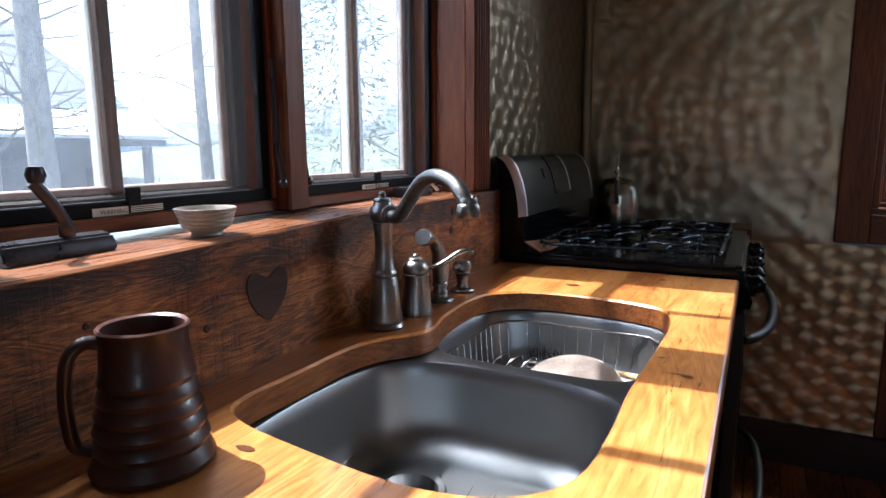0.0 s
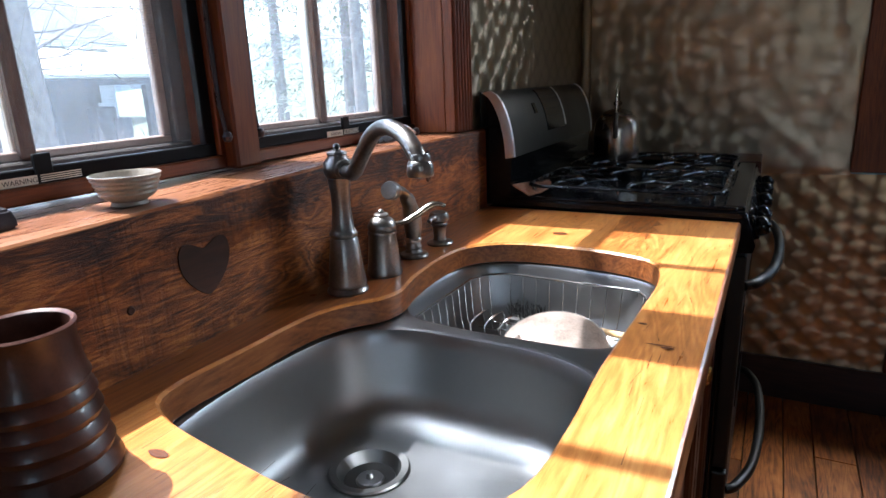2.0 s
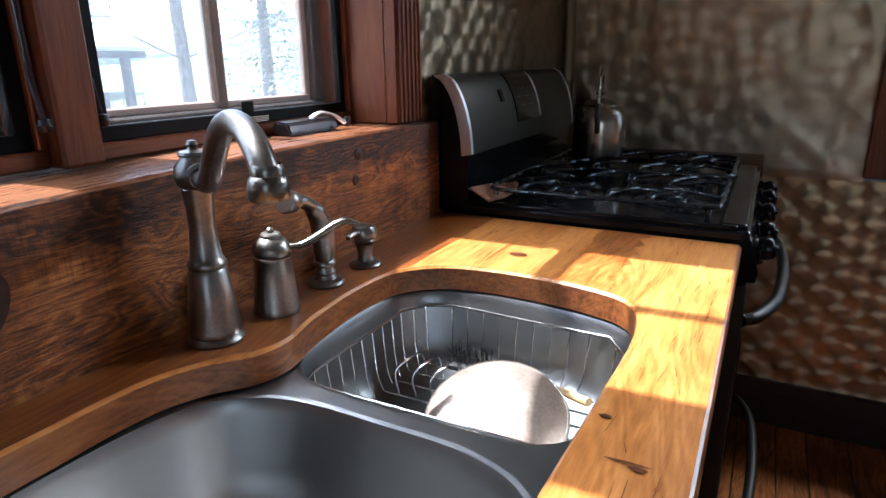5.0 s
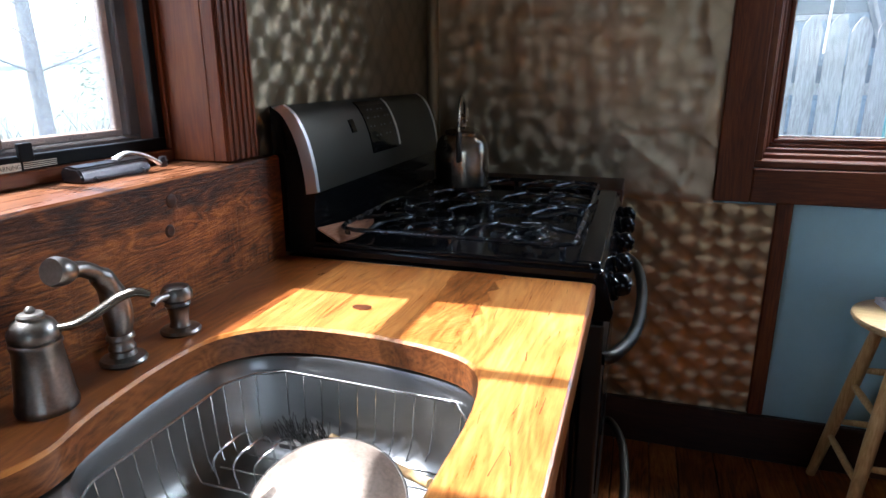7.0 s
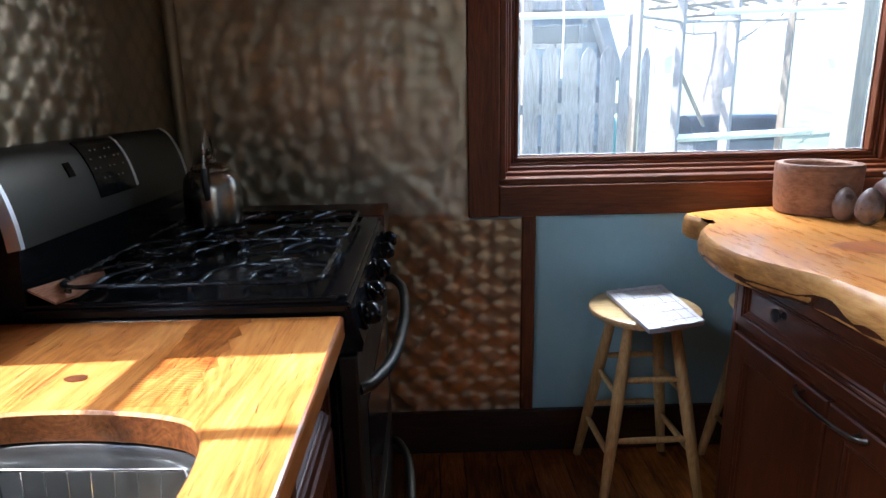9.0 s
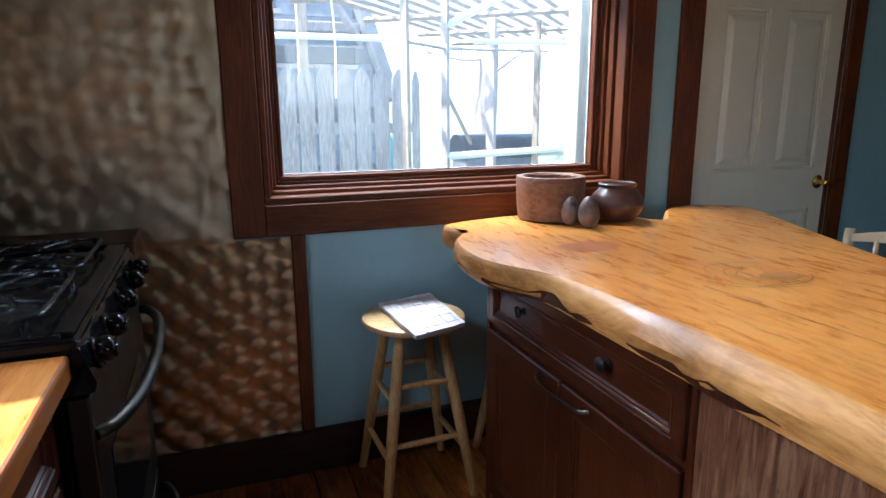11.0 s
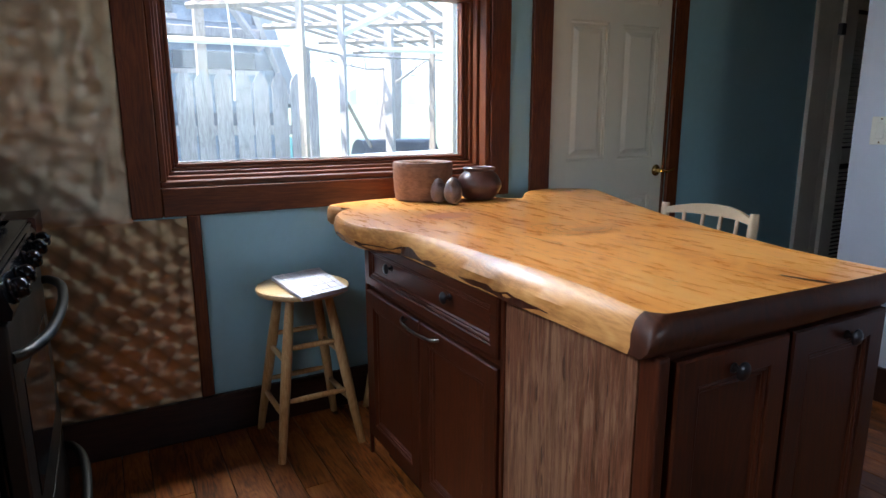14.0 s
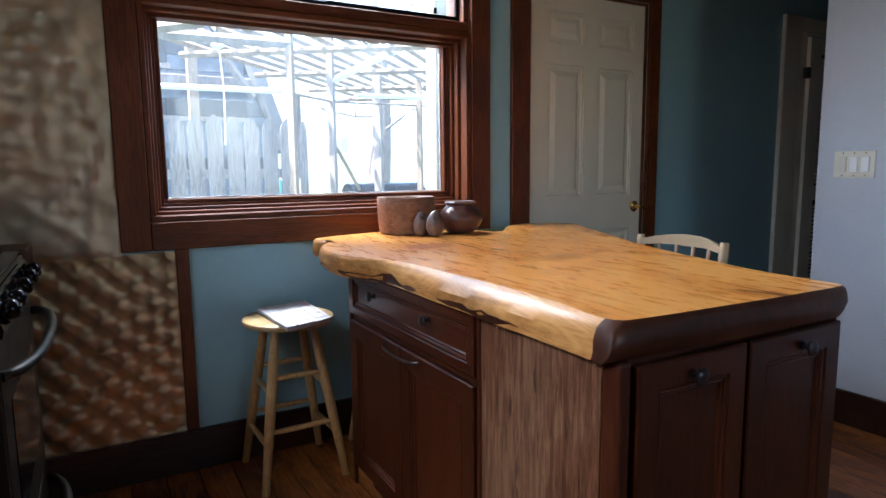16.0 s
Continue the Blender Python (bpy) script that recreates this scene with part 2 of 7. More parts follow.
def barn_board():
    """Old rough-sawn plank: heartwood band along the top, swirling grain, upright saw marks."""
    m, nt, b = base_mat("rough_sawn_board")
    warp = noise_tex(nt, coords(nt, (1, 3.0, 5.0), False), 2.0, 3, 0.5, 0.8)
    rings = math_node(nt, "SINE", math_node(nt, "MULTIPLY", noise_tex(nt, coords(nt, (4, 2.2, 13), False), 1.5, 3, 0.5, 1.2), 70.0))
    fine = noise_tex(nt, coords(nt, (20, 5, 60), False), 5, 6, 0.75, 0.4)
    blot = noise_tex(nt, coords(nt, (1, 1, 1.6), False), 9, 5, 0.65, 0.6)
    f = math_node(nt, "ADD", math_node(nt, "MULTIPLY", rings, 0.055), math_node(nt, "ADD", math_node(nt, "MULTIPLY", fine, 0.62), -0.10))
    f = math_node(nt, "ADD", f, math_node(nt, "MULTIPLY", blot, 0.52))
    sep = nt.nodes.new("ShaderNodeSeparateXYZ")
    nt.links.new(coords(nt, (1, 1, 1), False), sep.inputs[0])
    h = math_node(nt, "ADD", sep.outputs[2], math_node(nt, "MULTIPLY", warp, 0.09))
    heart = ramp(nt, math_node(nt, "SUBTRACT", h, 0.60), [(0.478, (0, 0, 0)), (0.500, (1, 1, 1))])
    sap = ramp(nt, f, [(0.33, (0.034, 0.009, 0.0025)), (0.47, (0.20, 0.058, 0.012)), (0.66, (0.50, 0.185, 0.042))])
    dark = ramp(nt, f, [(0.36, (0.012, 0.004, 0.0025)), (0.50, (0.070, 0.020, 0.006)), (0.66, (0.30, 0.10, 0.025))])
    col = mixc(nt, heart, sap, dark)
    saw = noise_tex(nt, coords(nt, (1, 70, 4), False), 2.2, 2, 0.5)
    msk = ramp(nt, noise_tex(nt, coords(nt, (1, 1, 1), False), 7, 3), [(0.45, (0, 0, 0)), (0.62, (1, 1, 1))])
    sawf = math_node(nt, "MULTIPLY", ramp(nt, saw, [(0.50, (0, 0, 0)), (0.62, (1, 1, 1))]), math_node(nt, "MULTIPLY", msk, 0.32))
    col = mixc(nt, sawf, col, (0.035, 0.011, 0.005))
    nt.links.new(col, b.inputs["Base Color"])
    nt.links.new(math_node(nt, "ADD", math_node(nt, "MULTIPLY", fine, 0.3), 0.30), b.inputs["Roughness"])
    b.inputs["Specular IOR Level"].default_value = 0.35
    add_bump(nt, b, math_node(nt, "SUBTRACT", f, math_node(nt, "MULTIPLY", sawf, 0.4)), 0.9, 0.003)
    return m


M_BARN = barn_board()
M_COUNTER = wood("varnished_pine_counter", (0.34, 0.108, 0.024), (0.53, 0.205, 0.052), (0.67, 0.320, 0.105), "y", 0.3, 11, 1.2, 0.5, coat=0.35, vary=0.0, stain=0.42, shift=False)
M_COUNTER_ROUGH = wood("varnished_rough_strip", (0.16, 0.038, 0.008), (0.42, 0.140, 0.028), (0.62, 0.26, 0.070), "y", 0.36, 7, 1.6, 0.7, coat=0.3, vary=0.0, stain=0.75, shift=False, saw=0.6)
M_COUNTER_BROWN_SHADE = wood("brown_shaded_counter", (0.15, 0.042, 0.011), (0.28, 0.088, 0.021), (0.38, 0.140, 0.036), "y", 0.3, 9, 0.9, 0.15, coat=0.45, vary=0.0, stain=0.3, knots=2.2)
M_KNOT = wood("knot_wood", (0.05, 0.014, 0.007), (0.11, 0.034, 0.013), (0.22, 0.075, 0.026), "x", 0.35, 3, 6.0, 0.3, coat=0.3, vary=0.0)
M_CUT = wood("sawn_counter_edge", (0.10, 0.028, 0.008), (0.23, 0.076, 0.020), (0.34, 0.130, 0.040), "y", 0.4, 5, 2.6, 0.3, coat=0.2, vary=0.0)
M_SLAB = wood("varnished_slab", (0.58, 0.185, 0.034), (0.81, 0.330, 0.070), (0.89, 0.45, 0.125), "y", 0.28, 6, 0.8, 0.08, coat=0.35, vary=0.0, stain=0.16, knots=0.8)
M_RED = wood("red_wood_patch", (0.40, 0.105, 0.030), (0.55, 0.165, 0.045), (0.66, 0.24, 0.07), "y", 0.3, 5, 1.0, 0.05, coat=0.4, vary=0.0)
M_SWIRL = wood("knot_growth_ring", (0.36, 0.115, 0.026), (0.52, 0.20, 0.05), (0.66, 0.29, 0.08), "x", 0.3, 3, 1.2, 0.05, coat=0.4, vary=0.0)
M_LIVE = wood("live_edge", (0.40, 0.155, 0.040), (0.62, 0.29, 0.085), (0.74, 0.41, 0.15), "y", 0.50, 6, 1.5, 0.5, coat=0.08, vary=0.0, stain=0.7)
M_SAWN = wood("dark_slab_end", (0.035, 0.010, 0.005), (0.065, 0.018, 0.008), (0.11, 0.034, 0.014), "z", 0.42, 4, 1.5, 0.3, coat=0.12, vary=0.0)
M_CAB = wood("cherry_cabinet", (0.036, 0.0080, 0.0032), (0.066, 0.0150, 0.0050), (0.100, 0.025, 0.0085), "z", 0.40, 12, 1.0, 0.06, coat=0.04, vary=0.1)
M_CAB_H = wood("cherry_cabinet_rail", (0.036, 0.0080, 0.0032), (0.066, 0.0150, 0.0050), (0.100, 0.025, 0.0085), "y", 0.40, 12, 1.0, 0.06, coat=0.04, vary=0.1)


def veneer_mat():
    """Red-brown veneer whose face flakes off in upright splinters, paler beneath."""
    m, nt, b = base_mat("worn_veneer")
    fine = noise_tex(nt, coords(nt, (70, 70, 5), False), 1.6, 6, 0.7, 0.3)
    strip = noise_tex(nt, coords(nt, (60, 60, 8), False), 1.3, 4, 0.62, 0.8)
    where = noise_tex(nt, coords(nt, (3.2, 3.2, 1.6), False), 1.3, 3, 0.5)
    skin = ramp(nt, fine, [(0.34, (0.085, 0.030, 0.015)), (0.52, (0.170, 0.066, 0.034)), (0.70, (0.26, 0.115, 0.066))])
    bare = ramp(nt, fine, [(0.36, (0.19, 0.094, 0.048)), (0.60, (0.38, 0.225, 0.125))])
    worn = ramp(nt, math_node(nt, "ADD", math_node(nt, "MULTIPLY", strip, 0.6), math_node(nt, "MULTIPLY", where, 0.4)), [(0.455, (0, 0, 0)), (0.545, (1, 1, 1))])
    col = mixc(nt, math_node(nt, "MULTIPLY", worn, 0.55), skin, bare)
    gash = noise_tex(nt, coords(nt, (60, 60, 7), False), 1.3, 2, 0.5, 0.2)
    gashf = ramp(nt, gash, [(0.655, (0, 0, 0)), (0.70, (0.8, 0.8, 0.8))])
    col = mixc(nt, gashf, col, (0.055, 0.020, 0.012))
    nt.links.new(col, b.inputs["Base Color"])
    nt.links.new(math_node(nt, "ADD", math_node(nt, "MULTIPLY", worn, 0.25), 0.38), b.inputs["Roughness"])
    b.inputs["Specular IOR Level"].default_value = 0.35
    add_bump(nt, b, math_node(nt, "SUBTRACT", fine, math_node(nt, "ADD", math_node(nt, "MULTIPLY", worn, 0.5), gashf)), 0.8, 0.0012)
    return m


M_VENEER = veneer_mat()
M_FLOOR = wood("pine_floor", (0.075, 0.020, 0.005), (0.30, 0.092, 0.019), (0.43, 0.162, 0.042), "y", 0.40, 12, 1.0, 0.25, knots=4.6, coat=0.12, vary=0.34, stain=0.55)
M_BASE = wood("dark_baseboard", (0.018, 0.006, 0.004), (0.034, 0.012, 0.007), (0.05, 0.018, 0.01), "x", 0.4, 12, 1.0, 0.06, coat=0.2, vary=0.05)
M_STOOL = wood("pale_stool_wood", (0.36, 0.20, 0.075), (0.52, 0.32, 0.135), (0.64, 0.44, 0.22), "z", 0.36, 14, 1.2, 0.05, coat=0.3, vary=0.05)
M_SEAT = wood("pale_seat_wood", (0.42, 0.25, 0.10), (0.60, 0.40, 0.19), (0.70, 0.51, 0.28), "x", 0.34, 14, 1.0, 0.05, coat=0.3, vary=0.03)
M_CHAIR = plain_mat("pale_chair_wood", (0.60, 0.44, 0.28), 0.42, spots=0.08, scale=5.0, bump=0.03, coat=0.15)
M_BOWLW = wood("turned_wood", (0.14, 0.062, 0.036), (0.23, 0.115, 0.070), (0.32, 0.17, 0.11), "x", 0.5, 4, 2.2, 0.15, vary=0.0)
M_WEATHER = wood("weathered_fence", (0.17, 0.15, 0.15), (0.29, 0.265, 0.265), (0.40, 0.37, 0.37), "z", 0.8, 12, 1.0, 0.3, knots=5.0, vary=0.1)
M_POST = wood("outdoor_timber", (0.17, 0.125, 0.095), (0.28, 0.225, 0.175), (0.38, 0.31, 0.25), "z", 0.75, 10, 1.0, 0.3, vary=0.15)
M_BARK = wood("bark", (0.12, 0.10, 0.095), (0.24, 0.21, 0.20), (0.36, 0.33, 0.31), "z", 0.9, 4, 3.0, 0.9, vary=0.1)
# the low sheet's browner tint takes in the floor it mirrors
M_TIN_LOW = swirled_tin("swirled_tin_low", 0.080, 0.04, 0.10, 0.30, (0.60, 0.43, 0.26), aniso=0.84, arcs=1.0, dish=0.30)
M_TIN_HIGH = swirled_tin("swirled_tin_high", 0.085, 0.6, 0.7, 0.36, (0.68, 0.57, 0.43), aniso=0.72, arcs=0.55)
# same metal darkened on the window wall, its shade put in the tint
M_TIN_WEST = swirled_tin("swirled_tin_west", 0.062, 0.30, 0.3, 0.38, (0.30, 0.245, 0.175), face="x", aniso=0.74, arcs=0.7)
M_BLUE = plain_mat("blue_wall_paint", (0.31, 0.52, 0.60), 0.55, spots=0.05, scale=2.0, bump=0.15)
M_WHITEWALL = plain_mat("pale_wall_paint", (0.52, 0.56, 0.64), 0.6, spots=0.03, scale=2.0, bump=0.1)
M_CEIL = plain_mat("ceiling_paint", (0.34, 0.30, 0.26), 0.8, spots=0.04, scale=1.0)
M_DOOR = plain_mat("cream_door_paint", (0.80, 0.755, 0.62), 0.38, spots=0.03, scale=2.0, bump=0.05)
M_TRIMW = plain_mat("pale_trim_paint", (0.78, 0.72, 0.63), 0.45, spots=0.04)
M_PLASTER = plain_mat("room_plaster", (0.20, 0.17, 0.14), 0.7, spots=0.06, scale=1.5)
M_STEEL = plain_mat("brushed_sink_steel", (0.275, 0.285, 0.290), 0.36, 1.0, 0.03, 9.0, 0.012)
M_RANGE = plain_mat("range_steel", (0.060, 0.057, 0.051), 0.42, 1.0, 0.06, 10.0, 0.02)
M_RANGE_EDGE = plain_mat("polished_steel_edge", (0.78, 0.80, 0.84), 0.40, 1.0, 0.04, 10.0, 0.02)
M_STRIP = plain_mat("folded_tin_strip", (0.30, 0.25, 0.175), 0.62, 1.0, 0.15, 8.0, 0.05)
M_PEWTER = plain_mat("aged_pewter", (0.225, 0.215, 0.205), 0.33, 1.0, 0.32, 20.0, 0.08)
M_CHROME = plain_mat("chrome_wire", (0.62, 0.63, 0.65), 0.2, 1.0, 0.05)
M_KETTLE = plain_mat("kettle_steel", (0.36, 0.325, 0.28), 0.25, 1.0, 0.3, 14.0, 0.05)
M_BLACK = plain_mat("black_enamel", (0.0035, 0.004, 0.005), 0.13, 0.0, 0.3, 20, 0.02, 0.28)
M_GRATE = plain_mat("cast_grate", (0.006, 0.008, 0.011), 0.26, 0.0, 0.3, 40, 0.05, 0.6, coat=0.2)
M_RUBBER = plain_mat("black_screen_frame", (0.005, 0.0055, 0.007), 0.42, 0.0, 0.2, 20, 0.05, 0.10)
M_BRONZE = plain_mat("dark_bronze_hardware", (0.055, 0.050, 0.055), 0.30, 0.8, 0.3, 30, 0.1)
M_BRASS = plain_mat("brass", (0.72, 0.48, 0.16), 0.22, 1.0, 0.1)
M_MUG = plain_mat("brown_glaze", (0.042, 0.015, 0.010), 0.38, 0.0, 0.5, 22, 0.1, 0.4, coat=0.15)
M_POT = plain_mat("maroon_glaze", (0.105, 0.045, 0.036), 0.36, 0.0, 0.4, 18, 0.05, 0.5, coat=0.2)
M_EGG = plain_mat("speckled_stone", (0.14, 0.095, 0.085), 0.30, 0.0, 0.5, 40, 0.1, 0.5, coat=0.3)
M_BOWL = plain_mat("ribbed_stoneware", (0.27, 0.24, 0.20), 0.42, 0.0, 0.3, 26, 0.2)
M_PLATE = plain_mat("worn_metal_plate", (0.30, 0.245, 0.21), 0.42, 0.5, 0.40, 16, 0.08)
M_CLOTH = plain_mat("white_tea_towel", (0.62, 0.61, 0.66), 0.85, 0.0, 0.05, 60, 0.5)
M_CLOTHLINE = plain_mat("towel_stripe", (0.40, 0.32, 0.38), 0.85, 0.0, 0.1, 60, 0.5)
M_PLASTIC = plain_mat("switch_plastic", (0.70, 0.68, 0.60), 0.4, spots=0.03)
M_SWITCH = plain_mat("white_switch", (0.85, 0.86, 0.88), 0.35, spots=0.02)
M_LABEL = plain_mat("label_paper", (0.62, 0.60, 0.50), 0.5, spots=0.05)
M_INK = plain_mat("label_ink", (0.03, 0.03, 0.03), 0.5)
M_WHITE = plain_mat("white_sash_paint", (0.72, 0.66, 0.58), 0.5, spots=0.05)
M_SASH = plain_mat("grey_sash_paint", (0.040, 0.033, 0.031), 0.6, spots=0.15)
M_MUNTIN = wood("brown_glazing_bar", (0.06, 0.025, 0.014), (0.11, 0.048, 0.028), (0.15, 0.07, 0.042), "z", 0.5, 12, 1.0, 0.06, vary=0.0)
M_BEAD = plain_mat("worn_sunlit_bead", (0.36, 0.27, 0.23), 0.6, spots=0.25, scale=20)
M_GLASS = glass_mat("window_glass", haze_dust=0.036, specks=0.16)
M_GLASS_N = glass_mat("picture_window_glass", haze_dust=0.030)
M_SCREEN = screen_mat("insect_screen")
M_HEART = wood("dark_heart_inlay", (0.018, 0.007, 0.004), (0.035, 0.012, 0.006), (0.06, 0.02, 0.01), "y", 0.55, 10, 1.0, 0.3, vary=0)
M_REFLECTED_WOOD = wood("reflected_wood", (0.12, 0.045, 0.025), (0.30, 0.14, 0.08), (0.42, 0.22, 0.14), "y", 0.6, 8, 3.0, 0.6, vary=0)
M_LAWN = plain_mat("spring_grass", (0.110, 0.135, 0.085), 0.95, spots=0.35, scale=1.2, bump=0.3)
M_ROOF = plain_mat("grey_shingles", (0.20, 0.21, 0.23), 0.85, spots=0.15, scale=5)
M_HOUSE = plain_mat("house_siding", (0.42, 0.43, 0.44), 0.8, spots=0.1)
M_DARKWOOD = plain_mat("dark_shed_boards", (0.085, 0.095, 0.115), 0.8, spots=0.25)
M_SIDING = plain_mat("blue_grey_siding", (0.15, 0.18, 0.23), 0.8, spots=0.3)
M_LEAF = plain_mat("evergreen_needles", (0.090, 0.130, 0.080), 0.8, spots=0.4, scale=3)
M_TWIG = plain_mat("bare_twigs", (0.20, 0.18, 0.17), 0.85, spots=0.3)
M_GALV = plain_mat("white_metal_rail", (0.78, 0.80, 0.82), 0.5, spots=0.05)
M_ROCK = plain_mat("yard_stone", (0.22, 0.22, 0.21), 0.9, spots=0.45, bump=0.4)

# ---- mesh helpers ----


def box(bm, x0, x1, y0, y1, z0, z1, bevel=0.0, segs=1):
    vs = [bm.verts.new((x, y, z)) for x in (x0, x1) for y in (y0, y1) for z in (z0, z1)]
    fs = [bm.faces.new([vs[i] for i in f]) for f in ((0, 1, 3, 2), (4, 6, 7, 5), (0, 4, 5, 1), (2, 3, 7, 6), (0, 2, 6, 4), (1, 5, 7, 3))]
    if bevel:
        es = list({e for f in fs for e in f.edges})
        bmesh.ops.bevel(bm, geom=es, offset=bevel, segments=segs, profile=0.5, affect="EDGES")
    return bm


def part(name, bm, mat, parent=None, label="", smooth=False, m=None, kind=""):
    me = bpy.data.meshes.new(name)
    if m is not None:
        bmesh.ops.transform(bm, matrix=m, verts=bm.verts)
    bmesh.ops.recalc_face_normals(bm, faces=bm.faces)
    for f in bm.faces:
        f.smooth = smooth
    if smooth:
        for e in bm.edges:
            if len(e.link_faces) == 2 and e.calc_face_angle(0) > 0.65:
                e.smooth = False
    bm.to_mesh(me)
    bm.free()
    me.materials.append(mat)
    ob = new(name, me)
    if parent is not None:
        ob.parent = parent
    return tagged(ob, label, kind=kind)


def boxpart(name, dims, mat, parent=None, bevel=0.0, label="", kind="", segs=1):
    return part(name, box(bmesh.new(), *dims, bevel, segs), mat, parent, label, kind=kind)


def thing(name, at, label, category, group=""):
    ob = new(name)
    ob.location = at
    return tagged(ob, label, category, group)


def lathe(profile, segs=32, bm=None, at=(0, 0, 0), closed=False):
    bm = bm or bmesh.new()
    rings = []
    for r, z in profile:
        if r < 1e-5:
            rings.append([bm.verts.new((at[0], at[1], at[2] + z))])
        else:
            rings.append([bm.verts.new((at[0] + r * math.cos(2 * math.pi * i / segs), at[1] + r * math.sin(2 * math.pi * i / segs), at[2] + z)) for i in range(segs)])
    for a, b in zip(rings, rings[1:] + ([rings[0]] if closed else [])):
        for i in range(segs):
            j = (i + 1) % segs
            if len(a) == 1 and len(b) == 1:
                continue
            if len(a) == 1:
                bm.faces.new((a[0], b[i], b[j]))
            elif len(b) == 1:
                bm.faces.new((a[i], a[j], b[0]))
            else:
                bm.faces.new((a[i], a[j], b[j], b[i]))
    return bm


def smooth_path(pts, n=6, closed=False):
    """Points along a smooth curve through pts."""
    out, k = [], len(pts)
    for i in range(k if closed else k - 1):
        p = [Vector(pts[(i + d) % k] if closed else pts[min(max(i + d, 0), k - 1)]) for d in (-1, 0, 1, 2)]
        for s in range(n):
            t = s / n
            out.append(0.5 * (2 * p[1] + (p[2] - p[0]) * t + (2 * p[0] - 5 * p[1] + 4 * p[2] - p[3]) * t * t + (3 * p[1] - p[0] - 3 * p[2] + p[3]) * t ** 3))
    if not closed:
        out.append(Vector(pts[-1]))
    return out


def tube(pts, radius, segs=8, bm=None, closed=False, squash=1.0):
    bm = bm or bmesh.new()
    pts = [Vector(p) for p in pts]
    n = len(pts)
    rad = radius if isinstance(radius, (list, tuple)) else [radius] * n
    up = Vector((0, 0, 1))
    rings, side = [], None
    for i, p in enumerate(pts):
        a = pts[(i - 1) % n] if closed else pts[max(i - 1, 0)]
        b = pts[(i + 1) % n] if closed else pts[min(i + 1, n - 1)]
        d = (b - a).normalized()
        if side is None:
            side = d.cross(up if abs(d.z) < 0.9 else Vector((1, 0, 0))).normalized()
        side = (side - d * side.dot(d)).normalized()
        v = d.cross(side)
        rings.append([bm.verts.new(p + rad[i] * (math.cos(t) * side + squash * math.sin(t) * v)) for t in [2 * math.pi * k / segs for k in range(segs)]])
    for i in range(n if closed else n - 1):
        a, b = rings[i], rings[(i + 1) % n]
        for k in range(segs):
            j = (k + 1) % segs
            bm.faces.new((a[k], a[j], b[j], b[k]))
    if not closed:
        bm.faces.new(rings[0])
        bm.faces.new(rings[-1][::-1])
    return bm


def loops(bm, rings, cap0=False, cap1=False):
    """Joins rings of equally many points into a skin."""
    vs = [[bm.verts.new(p) for p in r] for r in rings]
    n = len(vs[0])
    for a, b in zip(vs, vs[1:]):
        for i in range(n):
            j = (i + 1) % n
            bm.faces.new((a[i], a[j], b[j], b[i]))
    if cap0:
        bm.faces.new(vs[0][::-1])
    if cap1:
        bm.faces.new(vs[-1])
    return bm


def inset(pts, d):
    """A closed outline in the plan moved inwards by d; counter-clockwise outlines shrink."""
    n, out = len(pts), []
    for i in range(n):
        t = (pts[(i + 1) % n] - pts[i - 1]).normalized()
        out.append(Vector((pts[i].x - t.y * d, pts[i].y + t.x * d, pts[i].z)))
    return out

# ---- the room's shell ----
TOP = 2.55
XW, YN = 0.075, 3.0      # faces of the west and north walls
W_Y0, W_Y1, W_Z0, W_Z1 = 0.66, 1.882, 1.086, 2.42      # west window opening
N_X0, N_X1, N_Z0, N_Z1 = 1.095, 2.475, 0.975, 2.25    # north window opening
D_X0, D_X1, D_Z = 2.818, 3.634, 2.04                  # door opening

floor = tagged(new("floor"), "worn orange pine plank floor", "floor", kind="structure")
boxpart("subfloor", (-0.2, 6.4, -3.0, 3.2, -0.16, -0.022), M_BASE, floor, kind="structure")


def wall(name, pieces, mat, label):
    bm = bmesh.new()
    for p in pieces:
        box(bm, *p)
    ob = part(name, bm, mat)
    return tagged(ob, label, "wall", kind="structure")


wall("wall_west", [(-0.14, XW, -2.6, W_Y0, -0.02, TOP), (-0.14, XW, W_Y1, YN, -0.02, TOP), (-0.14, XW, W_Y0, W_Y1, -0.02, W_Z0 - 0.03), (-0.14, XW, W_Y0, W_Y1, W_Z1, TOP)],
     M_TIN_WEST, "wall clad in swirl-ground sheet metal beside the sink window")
wall("wall_north", [(-0.14, N_X0, YN, 3.2, -0.02, TOP), (N_X1, D_X0, YN, 3.2, -0.02, TOP), (D_X1, 6.2, YN, 3.2, -0.02, TOP), (N_X0, N_X1, YN, 3.2, -0.02, N_Z0), (N_X0, N_X1, YN, 3.2, N_Z1, TOP), (D_X0, D_X1, YN, 3.2, D_Z, TOP)],
     M_BLUE, "blue painted wall with a window and a door")
boxpart("tin_panel_lower", (XW, 1.172, YN - 0.005, YN - 0.0005, 0.16, 0.862), M_TIN_LOW, kind="structure", label="lower sheet of swirl-ground metal in regular discs")
bm = bmesh.new()
PX, PZ = 72, 110


